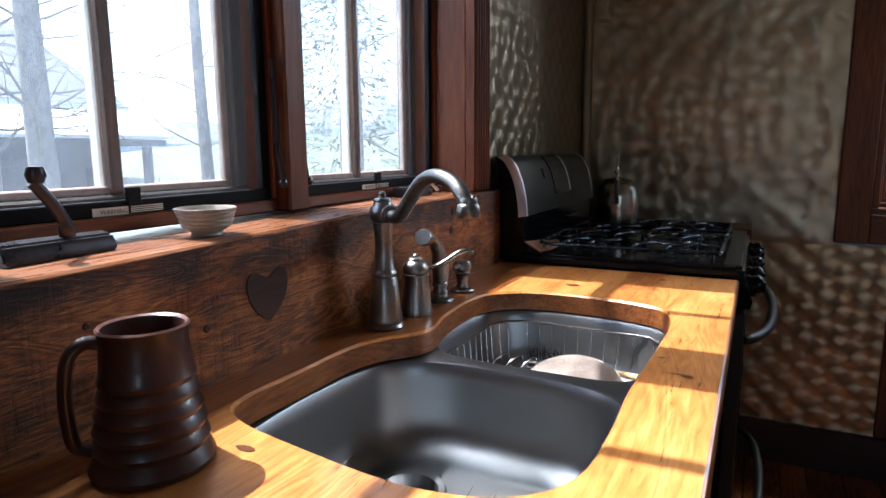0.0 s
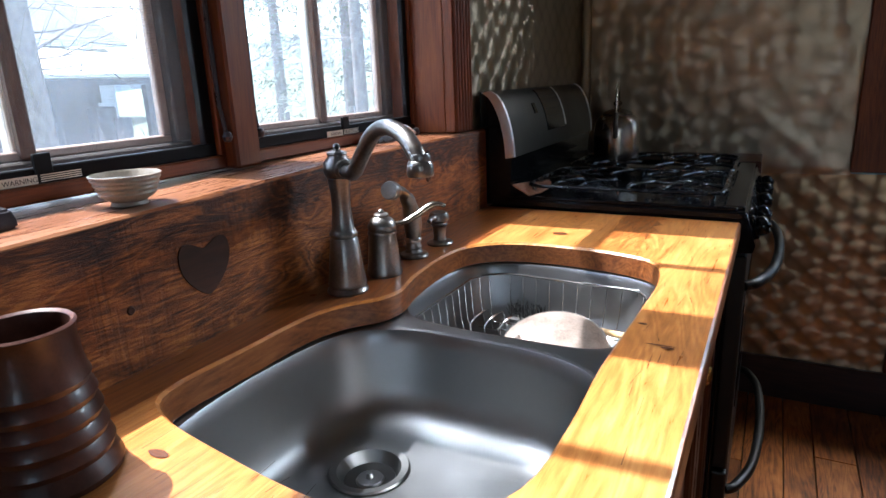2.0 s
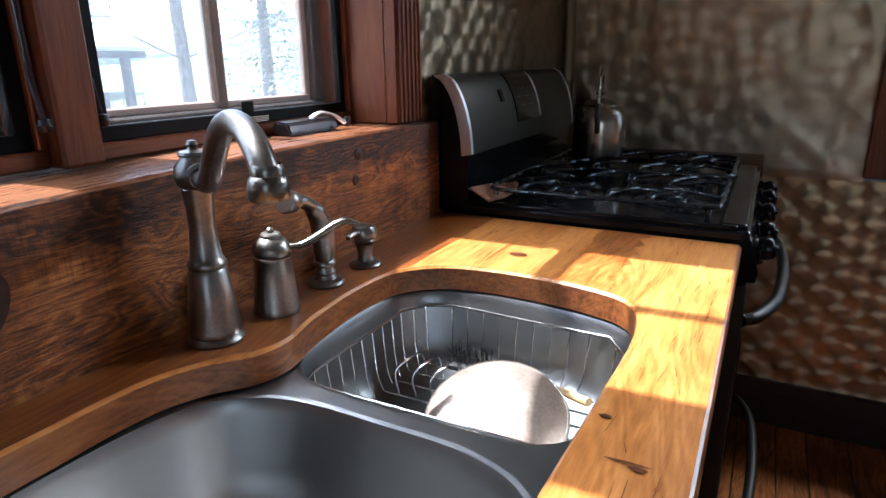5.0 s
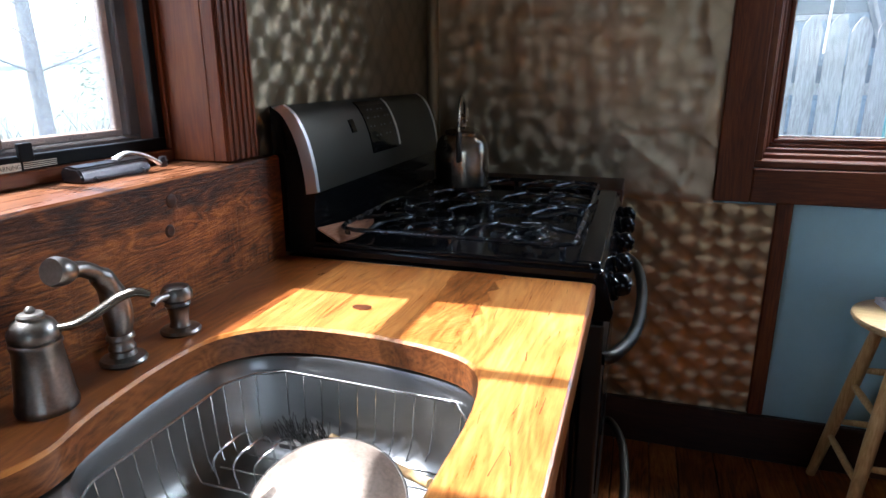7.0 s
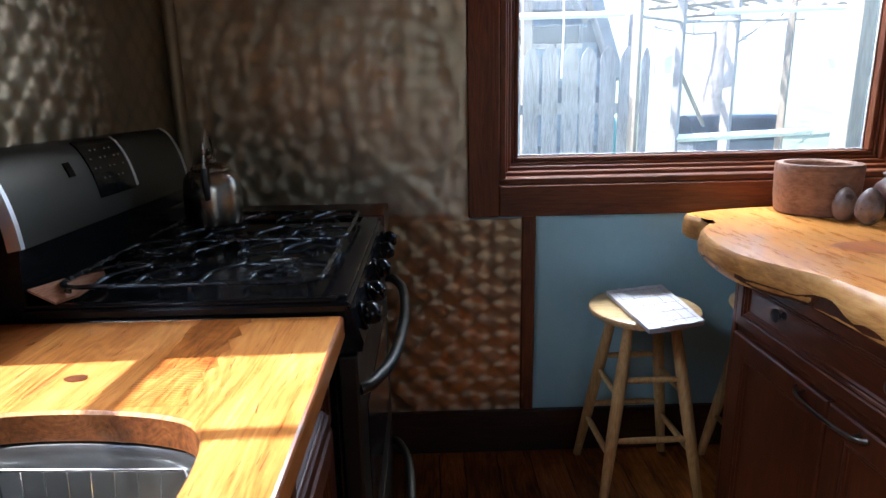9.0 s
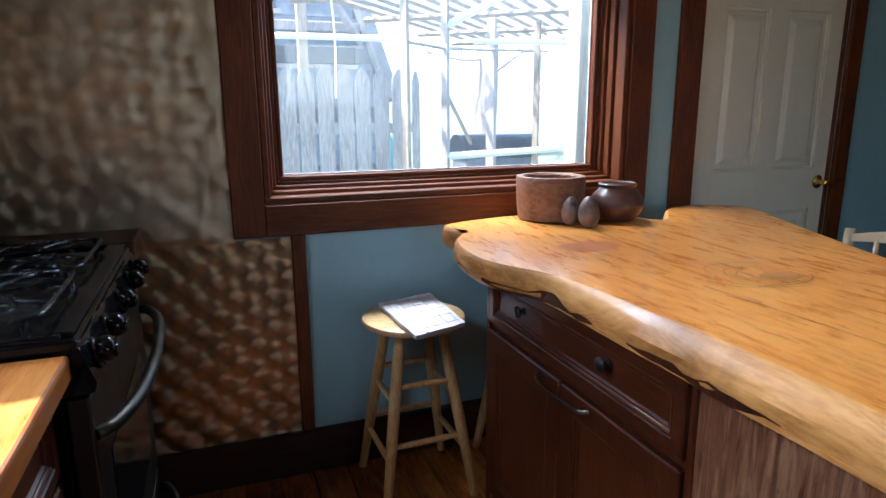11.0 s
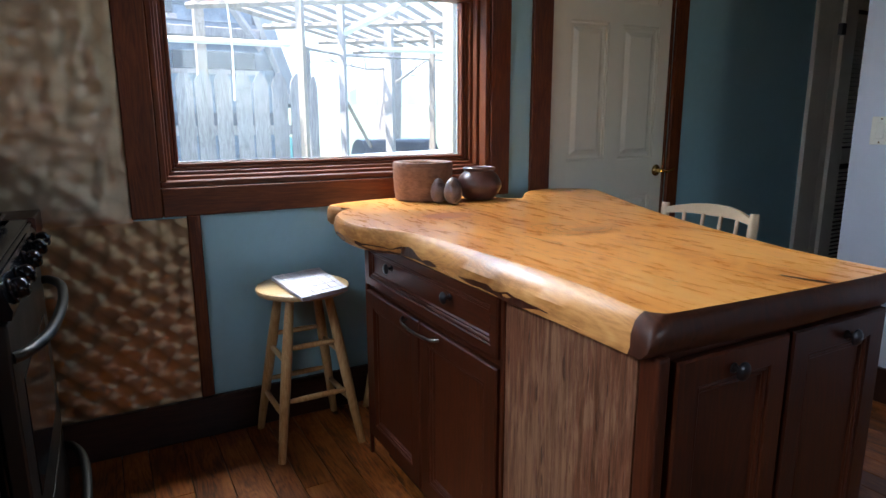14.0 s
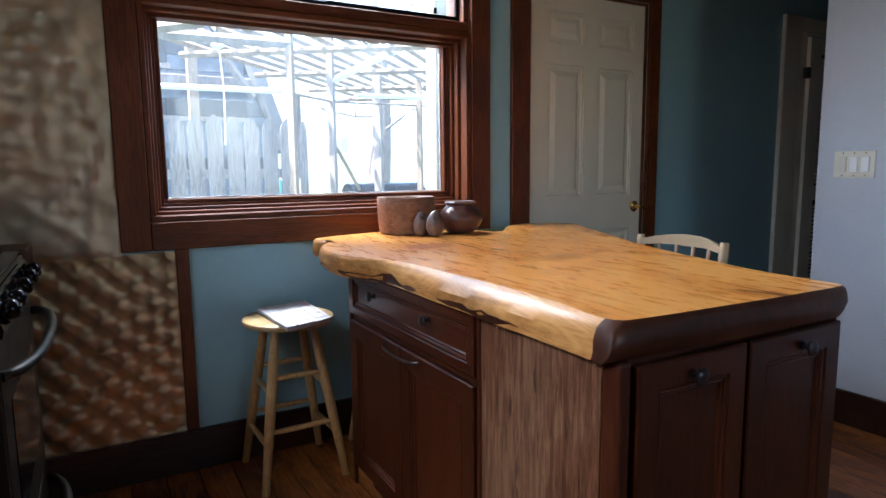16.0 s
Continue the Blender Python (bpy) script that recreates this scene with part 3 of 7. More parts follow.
def tin_dent(x, z):
    """How far the loose sheet stands off the wall: an oval ring, a diagonal crease and soft waves."""
    ro = math.hypot((x - 0.701) / 0.110, (z - 1.303) / 0.080)
    d = 0.0030 * math.exp(-((ro - 1) / 0.26) ** 2)
    cx_, cz_ = 0.319, -0.242
    ln = math.hypot(cx_, cz_)
    u = ((x - 0.589) * cx_ + (z - 1.146) * cz_) / ln / ln
    v = ((x - 0.589) * cz_ - (z - 1.146) * cx_) / ln
    d += 0.0050 * math.exp(-(v / 0.022) ** 2) * max(0, min(1, 4 * u)) * max(0, min(1, 4 * (1.15 - u)))
    d += 0.0035 * math.exp(-((x - 0.93 + 0.03 * math.sin(z * 9)) / 0.02) ** 2)
    soft = 0.3 + 0.7 * min(1, max(0, (x - 0.3) / 0.4))
    return 0.005 + d + soft * 0.006 * noise.noise((x * 4.5, z * 4.5, 3)) + 0.0008 * noise.noise((x * 16, z * 16, 5))


fv = [[bm.verts.new((XW + (0.996 - XW) * i / PX, YN - 0.006 - max(0.001, tin_dent(XW + (0.996 - XW) * i / PX, 0.858 + (TOP - 0.858) * j / PZ)) * (1 if 0 < i < PX and j > 0 else 0.35), 0.858 + (TOP - 0.858) * j / PZ)) for j in range(PZ + 1)] for i in range(PX + 1)]
for i in range(PX):
    for j in range(PZ):
        bm.faces.new((fv[i][j], fv[i + 1][j], fv[i + 1][j + 1], fv[i][j + 1]))
bl = [bm.verts.new((v[0].co.x, YN - 0.0055, 0.858)) for v in fv]
for i in range(PX):
    bm.faces.new((bl[i], bl[i + 1], fv[i + 1][0], fv[i][0]))
br = [bm.verts.new((0.996, YN - 0.0055, v.co.z)) for v in fv[PX]]
for j in range(PZ):
    bm.faces.new((fv[PX][j], br[j], br[j + 1], fv[PX][j + 1]))
part("tin_panel_upper", bm, M_TIN_HIGH, smooth=True, label="dented upper sheet of swirl-ground metal", kind="structure")
# tube shape added so the corner shows its broad soft highlight
part("tin_corner_strip", tube([(XW + 0.016, YN - 0.020, 0.86), (XW + 0.013, YN - 0.019, 1.7), (XW + 0.016, YN - 0.020, TOP)], 0.021, 20), M_STRIP, label="rounded metal strip shaped to show the wall corner's highlight", smooth=True, kind="structure")
boxpart("panel_batten", (1.172, 1.217, YN - 0.020, YN - 0.0005, 0.165, 0.872), M_CASING, kind="structure", label="dark stained batten between metal and blue paint", bevel=0.003)
# unseen wall; its opening is made up to let the south fill in
wall("wall_south", [(-0.14, 1.9, -2.75, -2.6, -0.02, TOP), (3.0, 6.4, -2.75, -2.6, -0.02, TOP), (1.9, 3.0, -2.75, -2.6, -0.02, 1.0), (1.9, 3.0, -2.75, -2.6, 2.1, TOP)], M_PLASTER, "plain plaster wall behind the kitchen")
wall("wall_east", [(3.8, 3.94, -2.6, 2.13, -0.02, TOP)], M_WHITEWALL, "pale blue-white painted wall with a light switch")
wall("wall_hall", [(6.2, 6.35, -2.6, 3.2, -0.02, TOP), (3.94, 6.2, 1.6, 1.75, -0.02, TOP)], M_PLASTER, "plain hall wall")
ceiling = tagged(boxpart("ceiling", (-0.14, 6.35, -2.75, 3.2, TOP, TOP + 0.12), M_CEIL), "plain painted ceiling", "ceiling", kind="structure")


def skirting(name, dims, axis):
    mat = M_BASE
    x0, x1, y0, y1, z0, z1 = dims
    bm = box(bmesh.new(), *dims, 0.004)
    return part(name, bm, mat, label="tall dark stained baseboard", kind="structure")


skirting("baseboard", (XW, 2.704, YN - 0.024, YN - 0.0005, 0.0, 0.162), "x")
skirting("baseboard", (3.72, 4.85, YN - 0.024, YN - 0.0005, 0.0, 0.162), "x")
skirting("baseboard", (3.778, 3.7995, -2.5, 2.12, 0.0, 0.155), "y")

# ---- west window over the sink ----
west = tagged(new("window_1"), "pair of stained casement windows with black insect screens over the sink", "window", kind="structure")


def sill_z(y):
    """The old sill and its board sag a little towards the near end."""
    return 1.097 - 0.0115 * min(1.3, max(0.0, (1.45 - y) / 0.52))


bm = bmesh.new()
prof = [(0.099, -0.027), (0.099, -0.003), (0.096, 0.0), (-0.13, 0.0), (-0.13, -0.027)]
ring_ = [[Vector((x, y, sill_z(y) + z)) for x, z in prof] for y in [W_Y0 - 0.05 + (W_Y1 - W_Y0 + 0.038) * k / 16 for k in range(17)]]
loops(bm, ring_, True, True)
part("window_sill", bm, M_SILL, west, "worn red-brown window sill")
box_l = [("jamb", (-0.13, XW - 0.021, W_Y1 - 0.012, W_Y1 + 0.0, 1.098, W_Z1 - 0.02)), ("jamb", (-0.13, XW - 0.021, W_Y0, W_Y0 + 0.012, 1.098, W_Z1 - 0.02))]
for n_, d_ in box_l:
    boxpart(n_, d_, M_CASING, west, 0.002)
boxpart("head_jamb", (-0.13, XW - 0.001, W_Y0, W_Y1, W_Z1 - 0.02, W_Z1 + 0.0), M_CASING_Y, west, 0.002)
for y0, y1 in ((1.866, 1.960), (W_Y0 - 0.088, W_Y0 - 0.001)):
    bm = box(bmesh.new(), XW - 0.02, XW + 0.008, y0, y1, 1.098, W_Z1 + 0.09, 0.003)
    for k in (0.004, 0.020, 0.036, 0.052, 0.068, 0.082):
        box(bm, XW + 0.0075, XW + 0.0115, y0 + k, y0 + k + 0.008, 1.099, W_Z1 + 0.085, 0.002)
    part("side_casing", bm, M_CASING, west, "fluted reddish-brown window casing")
boxpart("head_casing", (XW, XW + 0.022, W_Y0 - 0.088, W_Y1 + 0.088, W_Z1 + 0.092, W_Z1 + 0.18), M_CASING_Y, west, 0.003)
boxpart("mullion", (-0.13, -0.006, 1.258, 1.312, 1.098, W_Z1 - 0.02), M_CASING, west, 0.004, "wide centre mullion between the casements")
for y0, y1, lever in ((W_Y0 + 0.013, 1.2575, 1), (1.3125, W_Y1 - 0.0125, -1)):
    for z0, z1 in ((1.098, W_Z1 - 0.021),):
        fr, side = 0.022, 0.012
        boxpart("window_frame", (-0.125, -0.030, y0, y1, z0, z0 + fr), M_CASING_Y, west, 0.003, "stained bottom stop of the casement")
        boxpart("window_frame", (-0.125, -0.030, y0, y0 + side if lever < 0 else y0 + 0.02, z0 + fr, z1), M_CASING, west, 0.002)
        boxpart("window_frame", (-0.125, -0.030, y1 - (0.008 if lever < 0 else side), y1, z0 + fr, z1), M_CASING, west, 0.002)
        a0, a1 = (y0 + (side if lever < 0 else 0.02)), y1 - (0.008 if lever < 0 else side)
        b0, b1 = z0 + fr, z1
        # insect screen
        fw = 0.020
        for nm, d in (("screen_frame", (-0.052, -0.038, a0, a1, b0, b0 + fw)), ("screen_frame", (-0.052, -0.038, a0, a1, b1 - fw, b1)),
                      ("screen_frame", (-0.052, -0.038, a0, a0 + 0.020, b0 + fw, b1 - fw)), ("screen_frame", (-0.052, -0.038, a1 - (0.020 if lever > 0 else 0.016), a1, b0 + fw, b1 - fw))):
            boxpart(nm, d, M_RUBBER, west, 0.0015, "black aluminium screen frame")
        sc = boxpart("insect_screen", (-0.0462, -0.0460, a0 + fw, a1 - 0.0165, b0 + fw, b1 - fw), M_SCREEN, west, label="fine grey insect screen")
        # the sash behind it
        sw_ = 0.050
        c0, c1, e0, e1 = a0 + 0.004, a1 - 0.004, b0 + 0.004, b1 - 0.004
        for d in ((-0.125, -0.085, c0, c1, e0, e0 + 0.020), (-0.125, -0.085, c0, c1, e1 - 0.03, e1), (-0.125, -0.085, c0, c0 + 0.028, e0 + 0.020, e1 - 0.03), (-0.125, -0.085, c1 - 0.028, c1, e0 + 0.020, e1 - 0.03)):
            boxpart("sash", d, M_SASH, west, 0.003, "weathered sash of the casement")
        ym = (c0 + c1) / 2 + (0.018 if lever > 0 else 0.0)
        boxpart("muntin", (-0.1275, -0.1065, ym - 0.013, ym + 0.013, e0 + 0.020, e1 - 0.03), M_WHITE, west, 0.003, "weathered pale outer glazing bar")
        boxpart("muntin", (-0.1055, -0.088, ym - 0.009, ym + 0.010, e0 + 0.020, e1 - 0.03), M_MUNTIN, west, 0.004, "slim brown glazing bar")
        # the bead's pale pink holds the sun on the sash's outer edge
        for d in ((-0.112, -0.098, c0 + 0.0285, c0 + 0.043, e0 + 0.033, e1 - 0.03), (-0.112, -0.098, c1 - 0.043, c1 - 0.0285, e0 + 0.033, e1 - 0.03), (-0.112, -0.098, c0 + 0.0285, c1 - 0.0285, e0 + 0.0205, e0 + 0.0325)):
            boxpart("glazing_bead", d, M_BEAD, west, 0.002, "weathered pinkish glazing bead, paled for sun on its edge")
        for p0, p1 in ((c0 + 0.028, ym - 0.0135), (ym + 0.0135, c1 - 0.028)):
            boxpart("muntin", (-0.119, -0.089, p0, p1, 1.798, 1.830), M_MUNTIN, west, 0.004)
            g = boxpart("pane", (-0.106, -0.103, p0, p1, e0 + 0.020, e1 - 0.03), M_GLASS, west)
            g.visible_shadow = False
        if z0 < 1.5:
            # latch tab and warning sticker on the screen frame
            yt = 0.960 if lever > 0 else 1.580
            boxpart("screen_tab", (-0.040, -0.033, yt, yt + 0.021, b0 + 0.012, b0 + 0.037), M_RUBBER, west, 0.001, "black screen pull tab")
            yl = yt - 0.050
            boxpart("sticker", (-0.0378, -0.0372, yl, yl + 0.052, b0 + 0.0005, b0 + 0.0115), M_LABEL, west, label="small warning sticker")
            for q in range(4):
                boxpart("printed_line", (-0.0378, -0.0373, yl + 0.056, yl + 0.108, b0 + 0.002 + q * 0.0026, b0 + 0.0032 + q * 0.0026), M_LABEL, west, label="tiny row of pale print")
            # latch lever in the stop
            yv = y1 - 0.012 if lever > 0 else y0 + 0.004
            bm = tube([(-0.022, yv, 1.36 if lever > 0 else 1.19), (-0.020, yv, 1.20), (-0.014, yv + 0.002, 1.155)], [0.004, 0.0035, 0.003], 8)
            lathe([(0, -0.009), (0.006, -0.007), (0.0085, 0), (0.006, 0.007), (0, 0.009)], 12, bm, (-0.012, yv + 0.002, 1.150))
            part("latch_lever", bm, M_BRONZE, west, "dark bronze latch lever", True)


def warning_text(y, z):
    cu = bpy.data.curves.new("warning_text", "FONT")
    cu.body, cu.size, cu.align_x, cu.extrude = "WARNING", 0.0085, "CENTER", 0.0001
    ob = new("warning_text", cu)
    ob.matrix_world = Matrix.Translation((-0.0368, y, z)) @ Euler((math.pi / 2, 0, math.pi / 2)).to_matrix().to_4x4()
    cu.materials.append(M_INK)
    ob.parent = west
    return ob


for y_ in (0.941, 1.561):
    warning_text(y_, 1.1230)


def crank(at, flip, folded, label):
    c = thing("window_crank", at, label, "window crank", "casement cranks")
    w = 0.066
    bm = bmesh.new()
    prof = [(-0.020, 0.0), (0.020, 0.0), (0.020, 0.010), (0.012, 0.021), (-0.010, 0.024), (-0.020, 0.018)]
    loops(bm, [[Vector((x, -w, z)) for x, z in prof], [Vector((x, w, z)) for x, z in prof]], True, True)
    bmesh.ops.bevel(bm, geom=bm.edges[:], offset=0.003, segments=2, affect="EDGES")
    part("housing", bm, M_BRONZE, c, "dark bronze crank housing", True)
    if folded:
        pts = smooth_path([(0.004, 0.010, 0.024), (0.010, 0.030, 0.032), (0.018, 0.060, 0.024), (0.022, 0.082, 0.010)], 5)
        bm = tube(pts, [0.008] * 3 + [0.0065] * (len(pts) - 3), 10, squash=0.5)
        # bright steel in place of bronze puts the arm's glint into its colour
        part("arm", bm, M_RANGE_EDGE, c, "folded crank arm in brighter steel, its glint put into the colour", True)
        part("knob", lathe([(0, -0.010), (0.006, -0.008), (0.008, 0), (0.006, 0.008), (0, 0.010)], 14, None, (0.024, 0.088, 0.012)), M_BRONZE, c, smooth=True)
    else:
        pts = smooth_path([(0.0, 0.016, 0.020), (0.004, 0.012, 0.040), (0.006, -0.004, 0.066), (0.008, -0.022, 0.088)], 5)
        part("arm", tube(pts, [0.010] * 5 + [0.0075] * (len(pts) - 5), 10, squash=0.6), M_BRONZE, c, "raised dark crank arm", True)
        part("knob", lathe([(0, -0.010), (0.008, -0.009), (0.011, 0), (0.008, 0.009), (0, 0.010)], 16, None, (0.012, -0.020, 0.096)), M_BRONZE, c, smooth=True)
    return c


crank((0.006, 0.832, sill_z(0.832) + 0.001), False, False, "dark bronze casement crank with its arm raised on the sill")
crank((0.0, 1.69, 1.098), False, True, "dark bronze casement crank with its arm folded down on the sill")

# backsplash board under the sill
bs = tagged(new("backsplash"), "thick rough-sawn board behind the sink with a heart cut in it", "backsplash", kind="structure")
HEART_Y, HEART_Z = 1.076, 1.001
bm = bmesh.new()
ys = [-1.0 + 3.0 * i / 60 for i in range(61)]
rings = []
for z, inx in ((0.8955, 0.0), (1.092, 0.0), (1.0965, 0.004)):
    rings.append((z, inx))
vs = [[bm.verts.new((0.100 - i_ - 0.0015 * noise.noise((y * 5, z * 9, 1)), y, z + (0.0015 * noise.noise((y * 9, 3, z)) + sill_z(y) - 1.097) * (z > 1))) for y in ys] for z, i_ in rings]
for a, b_ in zip(vs, vs[1:]):
    for i in range(60):
        bm.faces.new((a[i], a[i + 1], b_[i + 1], b_[i]))
bk = [[bm.verts.new((XW + 0.001, y, z + (sill_z(y) - 1.097) * (z > 1))) for y in ys] for z in (0.8955, 1.0965)]
for i in range(60):
    bm.faces.new((bk[0][i], bk[0][i + 1], vs[0][i + 1], vs[0][i]))
    bm.faces.new((vs[-1][i], vs[-1][i + 1], bk[1][i + 1], bk[1][i]))
bm.faces.new([vs[0][-1], vs[1][-1], vs[2][-1], bk[1][-1], bk[0][-1]])
part("board", bm, M_BARN, bs)
heart = []
for i in range(48):
    t = 2 * math.pi * i / 48
    hx, hy = 16 * math.copysign(abs(math.sin(t)) ** 1.45, math.sin(t)), 13 * math.cos(t) - 4.2 * math.cos(2 * t) - 1.5 * math.cos(3 * t) - 0.5 * math.cos(4 * t)
    heart.append((HEART_Y + hx * 0.00262, HEART_Z + 0.002 + hy * 0.0028))
bm = bmesh.new()
loops(bm, [[Vector((0.0985, y, z)) for y, z in heart], [Vector((0.1022, y, z)) for y, z in heart]], True, True)
part("heart_inlay", bm, M_HEART, bs, "dark heart set into the board")
for (y, z, r) in ((1.700, 1.064, 0.011), (1.690, 1.020, 0.010), (0.96, 0.975, 0.006), (0.80, 1.02, 0.004)):
    bm = lathe([(0, 0.003), (r * 0.7, 0.0035), (r, 0.0015), (r, -0.004)], 14)
    part("knot", bm, M_HEART, bs, "dark knot in the board", True, Matrix.Translation((0.0985, y, z)) @ Euler((0, math.pi / 2, 0)).to_matrix().to_4x4())

# ---- counter with the sink ----
CT, CB = 0.895, 0.855
SINK = [(0.168, 0.945), (0.209, 0.905), (0.315, 0.882), (0.450, 0.866), (0.545, 0.888), (0.594, 0.950), (0.603, 1.060), (0.600, 1.200),
        (0.606, 1.370), (0.610, 1.540), (0.588, 1.630), (0.520, 1.668), (0.400, 1.684), (0.290, 1.672), (0.225, 1.615), (0.212, 1.520), (0.222, 1.410),
        (0.238, 1.340), (0.228, 1.290), (0.193, 1.245), (0.171, 1.180), (0.168, 1.060)]
outline = smooth_path([(x, y, CT) for x, y in SINK], 4, True)
NS = len(outline)
counter = thing("sink_counter", (0, 0, 0), "varnished orange pine countertop with a curved cut-out for the sink", "countertop")
CX0, CX1, CY0, CY1 = 0.100, 0.705, -1.0, 2.000
SPLIT = 0.232


def ring_pts(z, d):
    return [Vector((p.x, p.y, z)) for p in inset(outline, d)]


def edge_hit(p, c):
    """The point of the counter's outline beyond p, seen from c."""
    d = Vector((p.x - c.x, p.y - c.y))
    ts = []
    for lo, hi, o, v in ((CX0, CX1, c.x, d.x), (0.76, 1.80, c.y, d.y)):
        if abs(v) > 1e-9:
            ts.append(((hi if v > 0 else lo) - o) / v)
    t = min(ts)
    return Vector((c.x + d.x * t, c.y + d.y * t, CT))


bm = bmesh.new()
centre = Vector((0.39, 1.28, CT))
inner = [bm.verts.new((p.x, p.y, CT)) for p in inset(outline, -0.004)]
outer = [bm.verts.new(edge_hit(p, centre)) for p in outline]
for i in range(NS):
    j = (i + 1) % NS
    bm.faces.new((outer[i], outer[j], inner[j], inner[i]))
corner = {}
for i in range(NS):
    j = (i + 1) % NS
    a, b_ = outer[i].co, outer[j].co
    if abs(a.x - b_.x) > 1e-4 and abs(a.y - b_.y) > 1e-4:
        cx = a.x if abs(a.x - CX0) < 1e-4 or abs(a.x - CX1) < 1e-4 else b_.x
        cy = a.y if abs(a.y - 0.76) < 1e-4 or abs(a.y - 1.80) < 1e-4 else b_.y
        v = bm.verts.new((cx, cy, CT))
        bm.faces.new((outer[i], v, outer[j]))
rim = [bm.verts.new((p.x, p.y, CT - 0.004)) for p in outline]
low = [bm.verts.new((p.x, p.y, CB)) for p in outline]
for i in range(NS):
    j = (i + 1) % NS
    bm.faces.new((inner[i], inner[j], rim[j], rim[i]))
bm.faces.ensure_lookup_table()
part("worktop", bm, M_COUNTER, counter, "orange pine top round the sink")
bm = bmesh.new()
loops(bm, [[Vector((p.x, p.y, CT - 0.004)) for p in outline], [Vector((p.x, p.y, CB)) for p in inset(outline, 0.001)]])
part("cut_edge", bm, M_CUT, counter, "curved sawn edge of the cut-out", True)
box_ = box(bmesh.new(), CX0, CX1 - 0.001, 1.80, CY1, CB, CT, 0.0)
part("end_board", box_, M_COUNTER, counter)
part("near_board", box(bmesh.new(), CX0, CX1 - 0.001, CY0, 0.76, CB, CT, 0.0), M_COUNTER, counter)
bm = bmesh.new()
prof = [(CX1 - 0.001, CT), (CX1 + 0.003, CT - 0.002), (CX1 + 0.005, CT - 0.006), (CX1 + 0.005, CB + 0.003), (CX1 - 0.001, CB)]
loops(bm, [[Vector((x, CY0, z)) for x, z in prof], [Vector((x, CY1, z)) for x, z in prof]], True, True)
# edge coloured darker than the top, against the sun's bright line
part("front_edge", bm, M_COUNTER_BROWN_SHADE, counter, "worn rounded front edge")
boxpart("underside", (CX0, 0.150, CY0, CY1, CB, CB + 0.02), M_CUT, counter)
boxpart("underside", (0.62, CX1 - 0.002, 0.761, 1.799, CB, CB + 0.02), M_CUT, counter)
# dark board along the wall, let in flush behind the sink; its colour includes the shade there
bmd = bmesh.new()
back = [p for p in outline]
line = []
for i in range(201):
    y = CY0 + (CY1 - CY0) * i / 200
    left = sorted((abs(p.y - y), p.x) for p in inset(outline, -0.003) if p.x < 0.30)
    lim = min(v[1] for v in left[:2]) if left[0][0] < 0.022 and 0.93 < y < 1.64 else (0.236 + 0.004 * math.sin(y * 3) if y > 1.3 else 0.166)
    line.append((y, min(lim, 0.245)))
a = [bmd.verts.new((CX0, y, CT + 0.0006)) for y, x in line]
b_ = [bmd.verts.new((x, y, CT + 0.0006)) for y, x in line]
for i in range(200):
    bmd.faces.new((a[i], a[i + 1], b_[i + 1], b_[i]))
bmr = bmesh.new()
st = [(0.462 + 0.003 * math.sin(k * 1.3), 0.548 + 0.010 * math.sin(k * 2.1 + 1), 1.690 + 0.31 * k / 16) for k in range(17)]
for (a0, a1, ya), (c0, c1, yb) in zip(st, st[1:]):
    bmr.faces.new([bmr.verts.new(p) for p in ((a0, ya, CT + 0.0006), (a1, ya, CT + 0.0006), (c1, min(yb, CY1), CT + 0.0006), (c0, min(yb, CY1), CT + 0.0006))])
for sx, sy0 in ((0.4605, 1.690), (0.332, 1.72)):
    bmr.faces.new([bmr.verts.new(p) for p in ((sx - 0.0012, sy0, CT + 0.0010), (sx + 0.0004, sy0, CT + 0.0010), (sx + 0.0006, CY1, CT + 0.0010), (sx - 0.0008, CY1, CT + 0.0010))])
part("rough_strip", bmr, M_COUNTER_ROUGH, counter, "rougher sawn strip with a dark seam")
part("back_board", bmd, M_COUNTER_BROWN_SHADE, counter, "red-brown board along the backsplash, darkened further by painted shade")


def knot_disc(name, x, y, r, parent, z, stretch=1.5):
    bm = bmesh.new()
    ring = [Vector((x + r * stretch * (1 + 0.2 * noise.noise((i * 0.9, x * 9, y * 7))) * math.cos(i * math.pi / 9), y + r * (1 + 0.25 * noise.noise((i * 0.7, y * 9, 2))) * math.sin(i * math.pi / 9), z)) for i in range(18)]
    bm.faces.new([bm.verts.new(p) for p in ring])
    return part(name, bm, M_KNOT, parent, "dark knot in the wood")


knot_disc("knot", 0.370, 1.777, 0.011, counter, CT + 0.0012)
knot_disc("knot", 0.655, 1.276, 0.0018, counter, CT + 0.0012, 11.0)
knot_disc("knot", 0.664, 1.270, 0.0028, counter, CT + 0.0016, 3.0)
knot_disc("knot", 0.622, 1.338, 0.0035, counter, CT + 0.0012, 1.7)
knot_disc("knot", 0.270, 0.850, 0.0055, counter, CT + 0.0012, 2.2)
bm = bmesh.new()
rnd = random.Random(4)
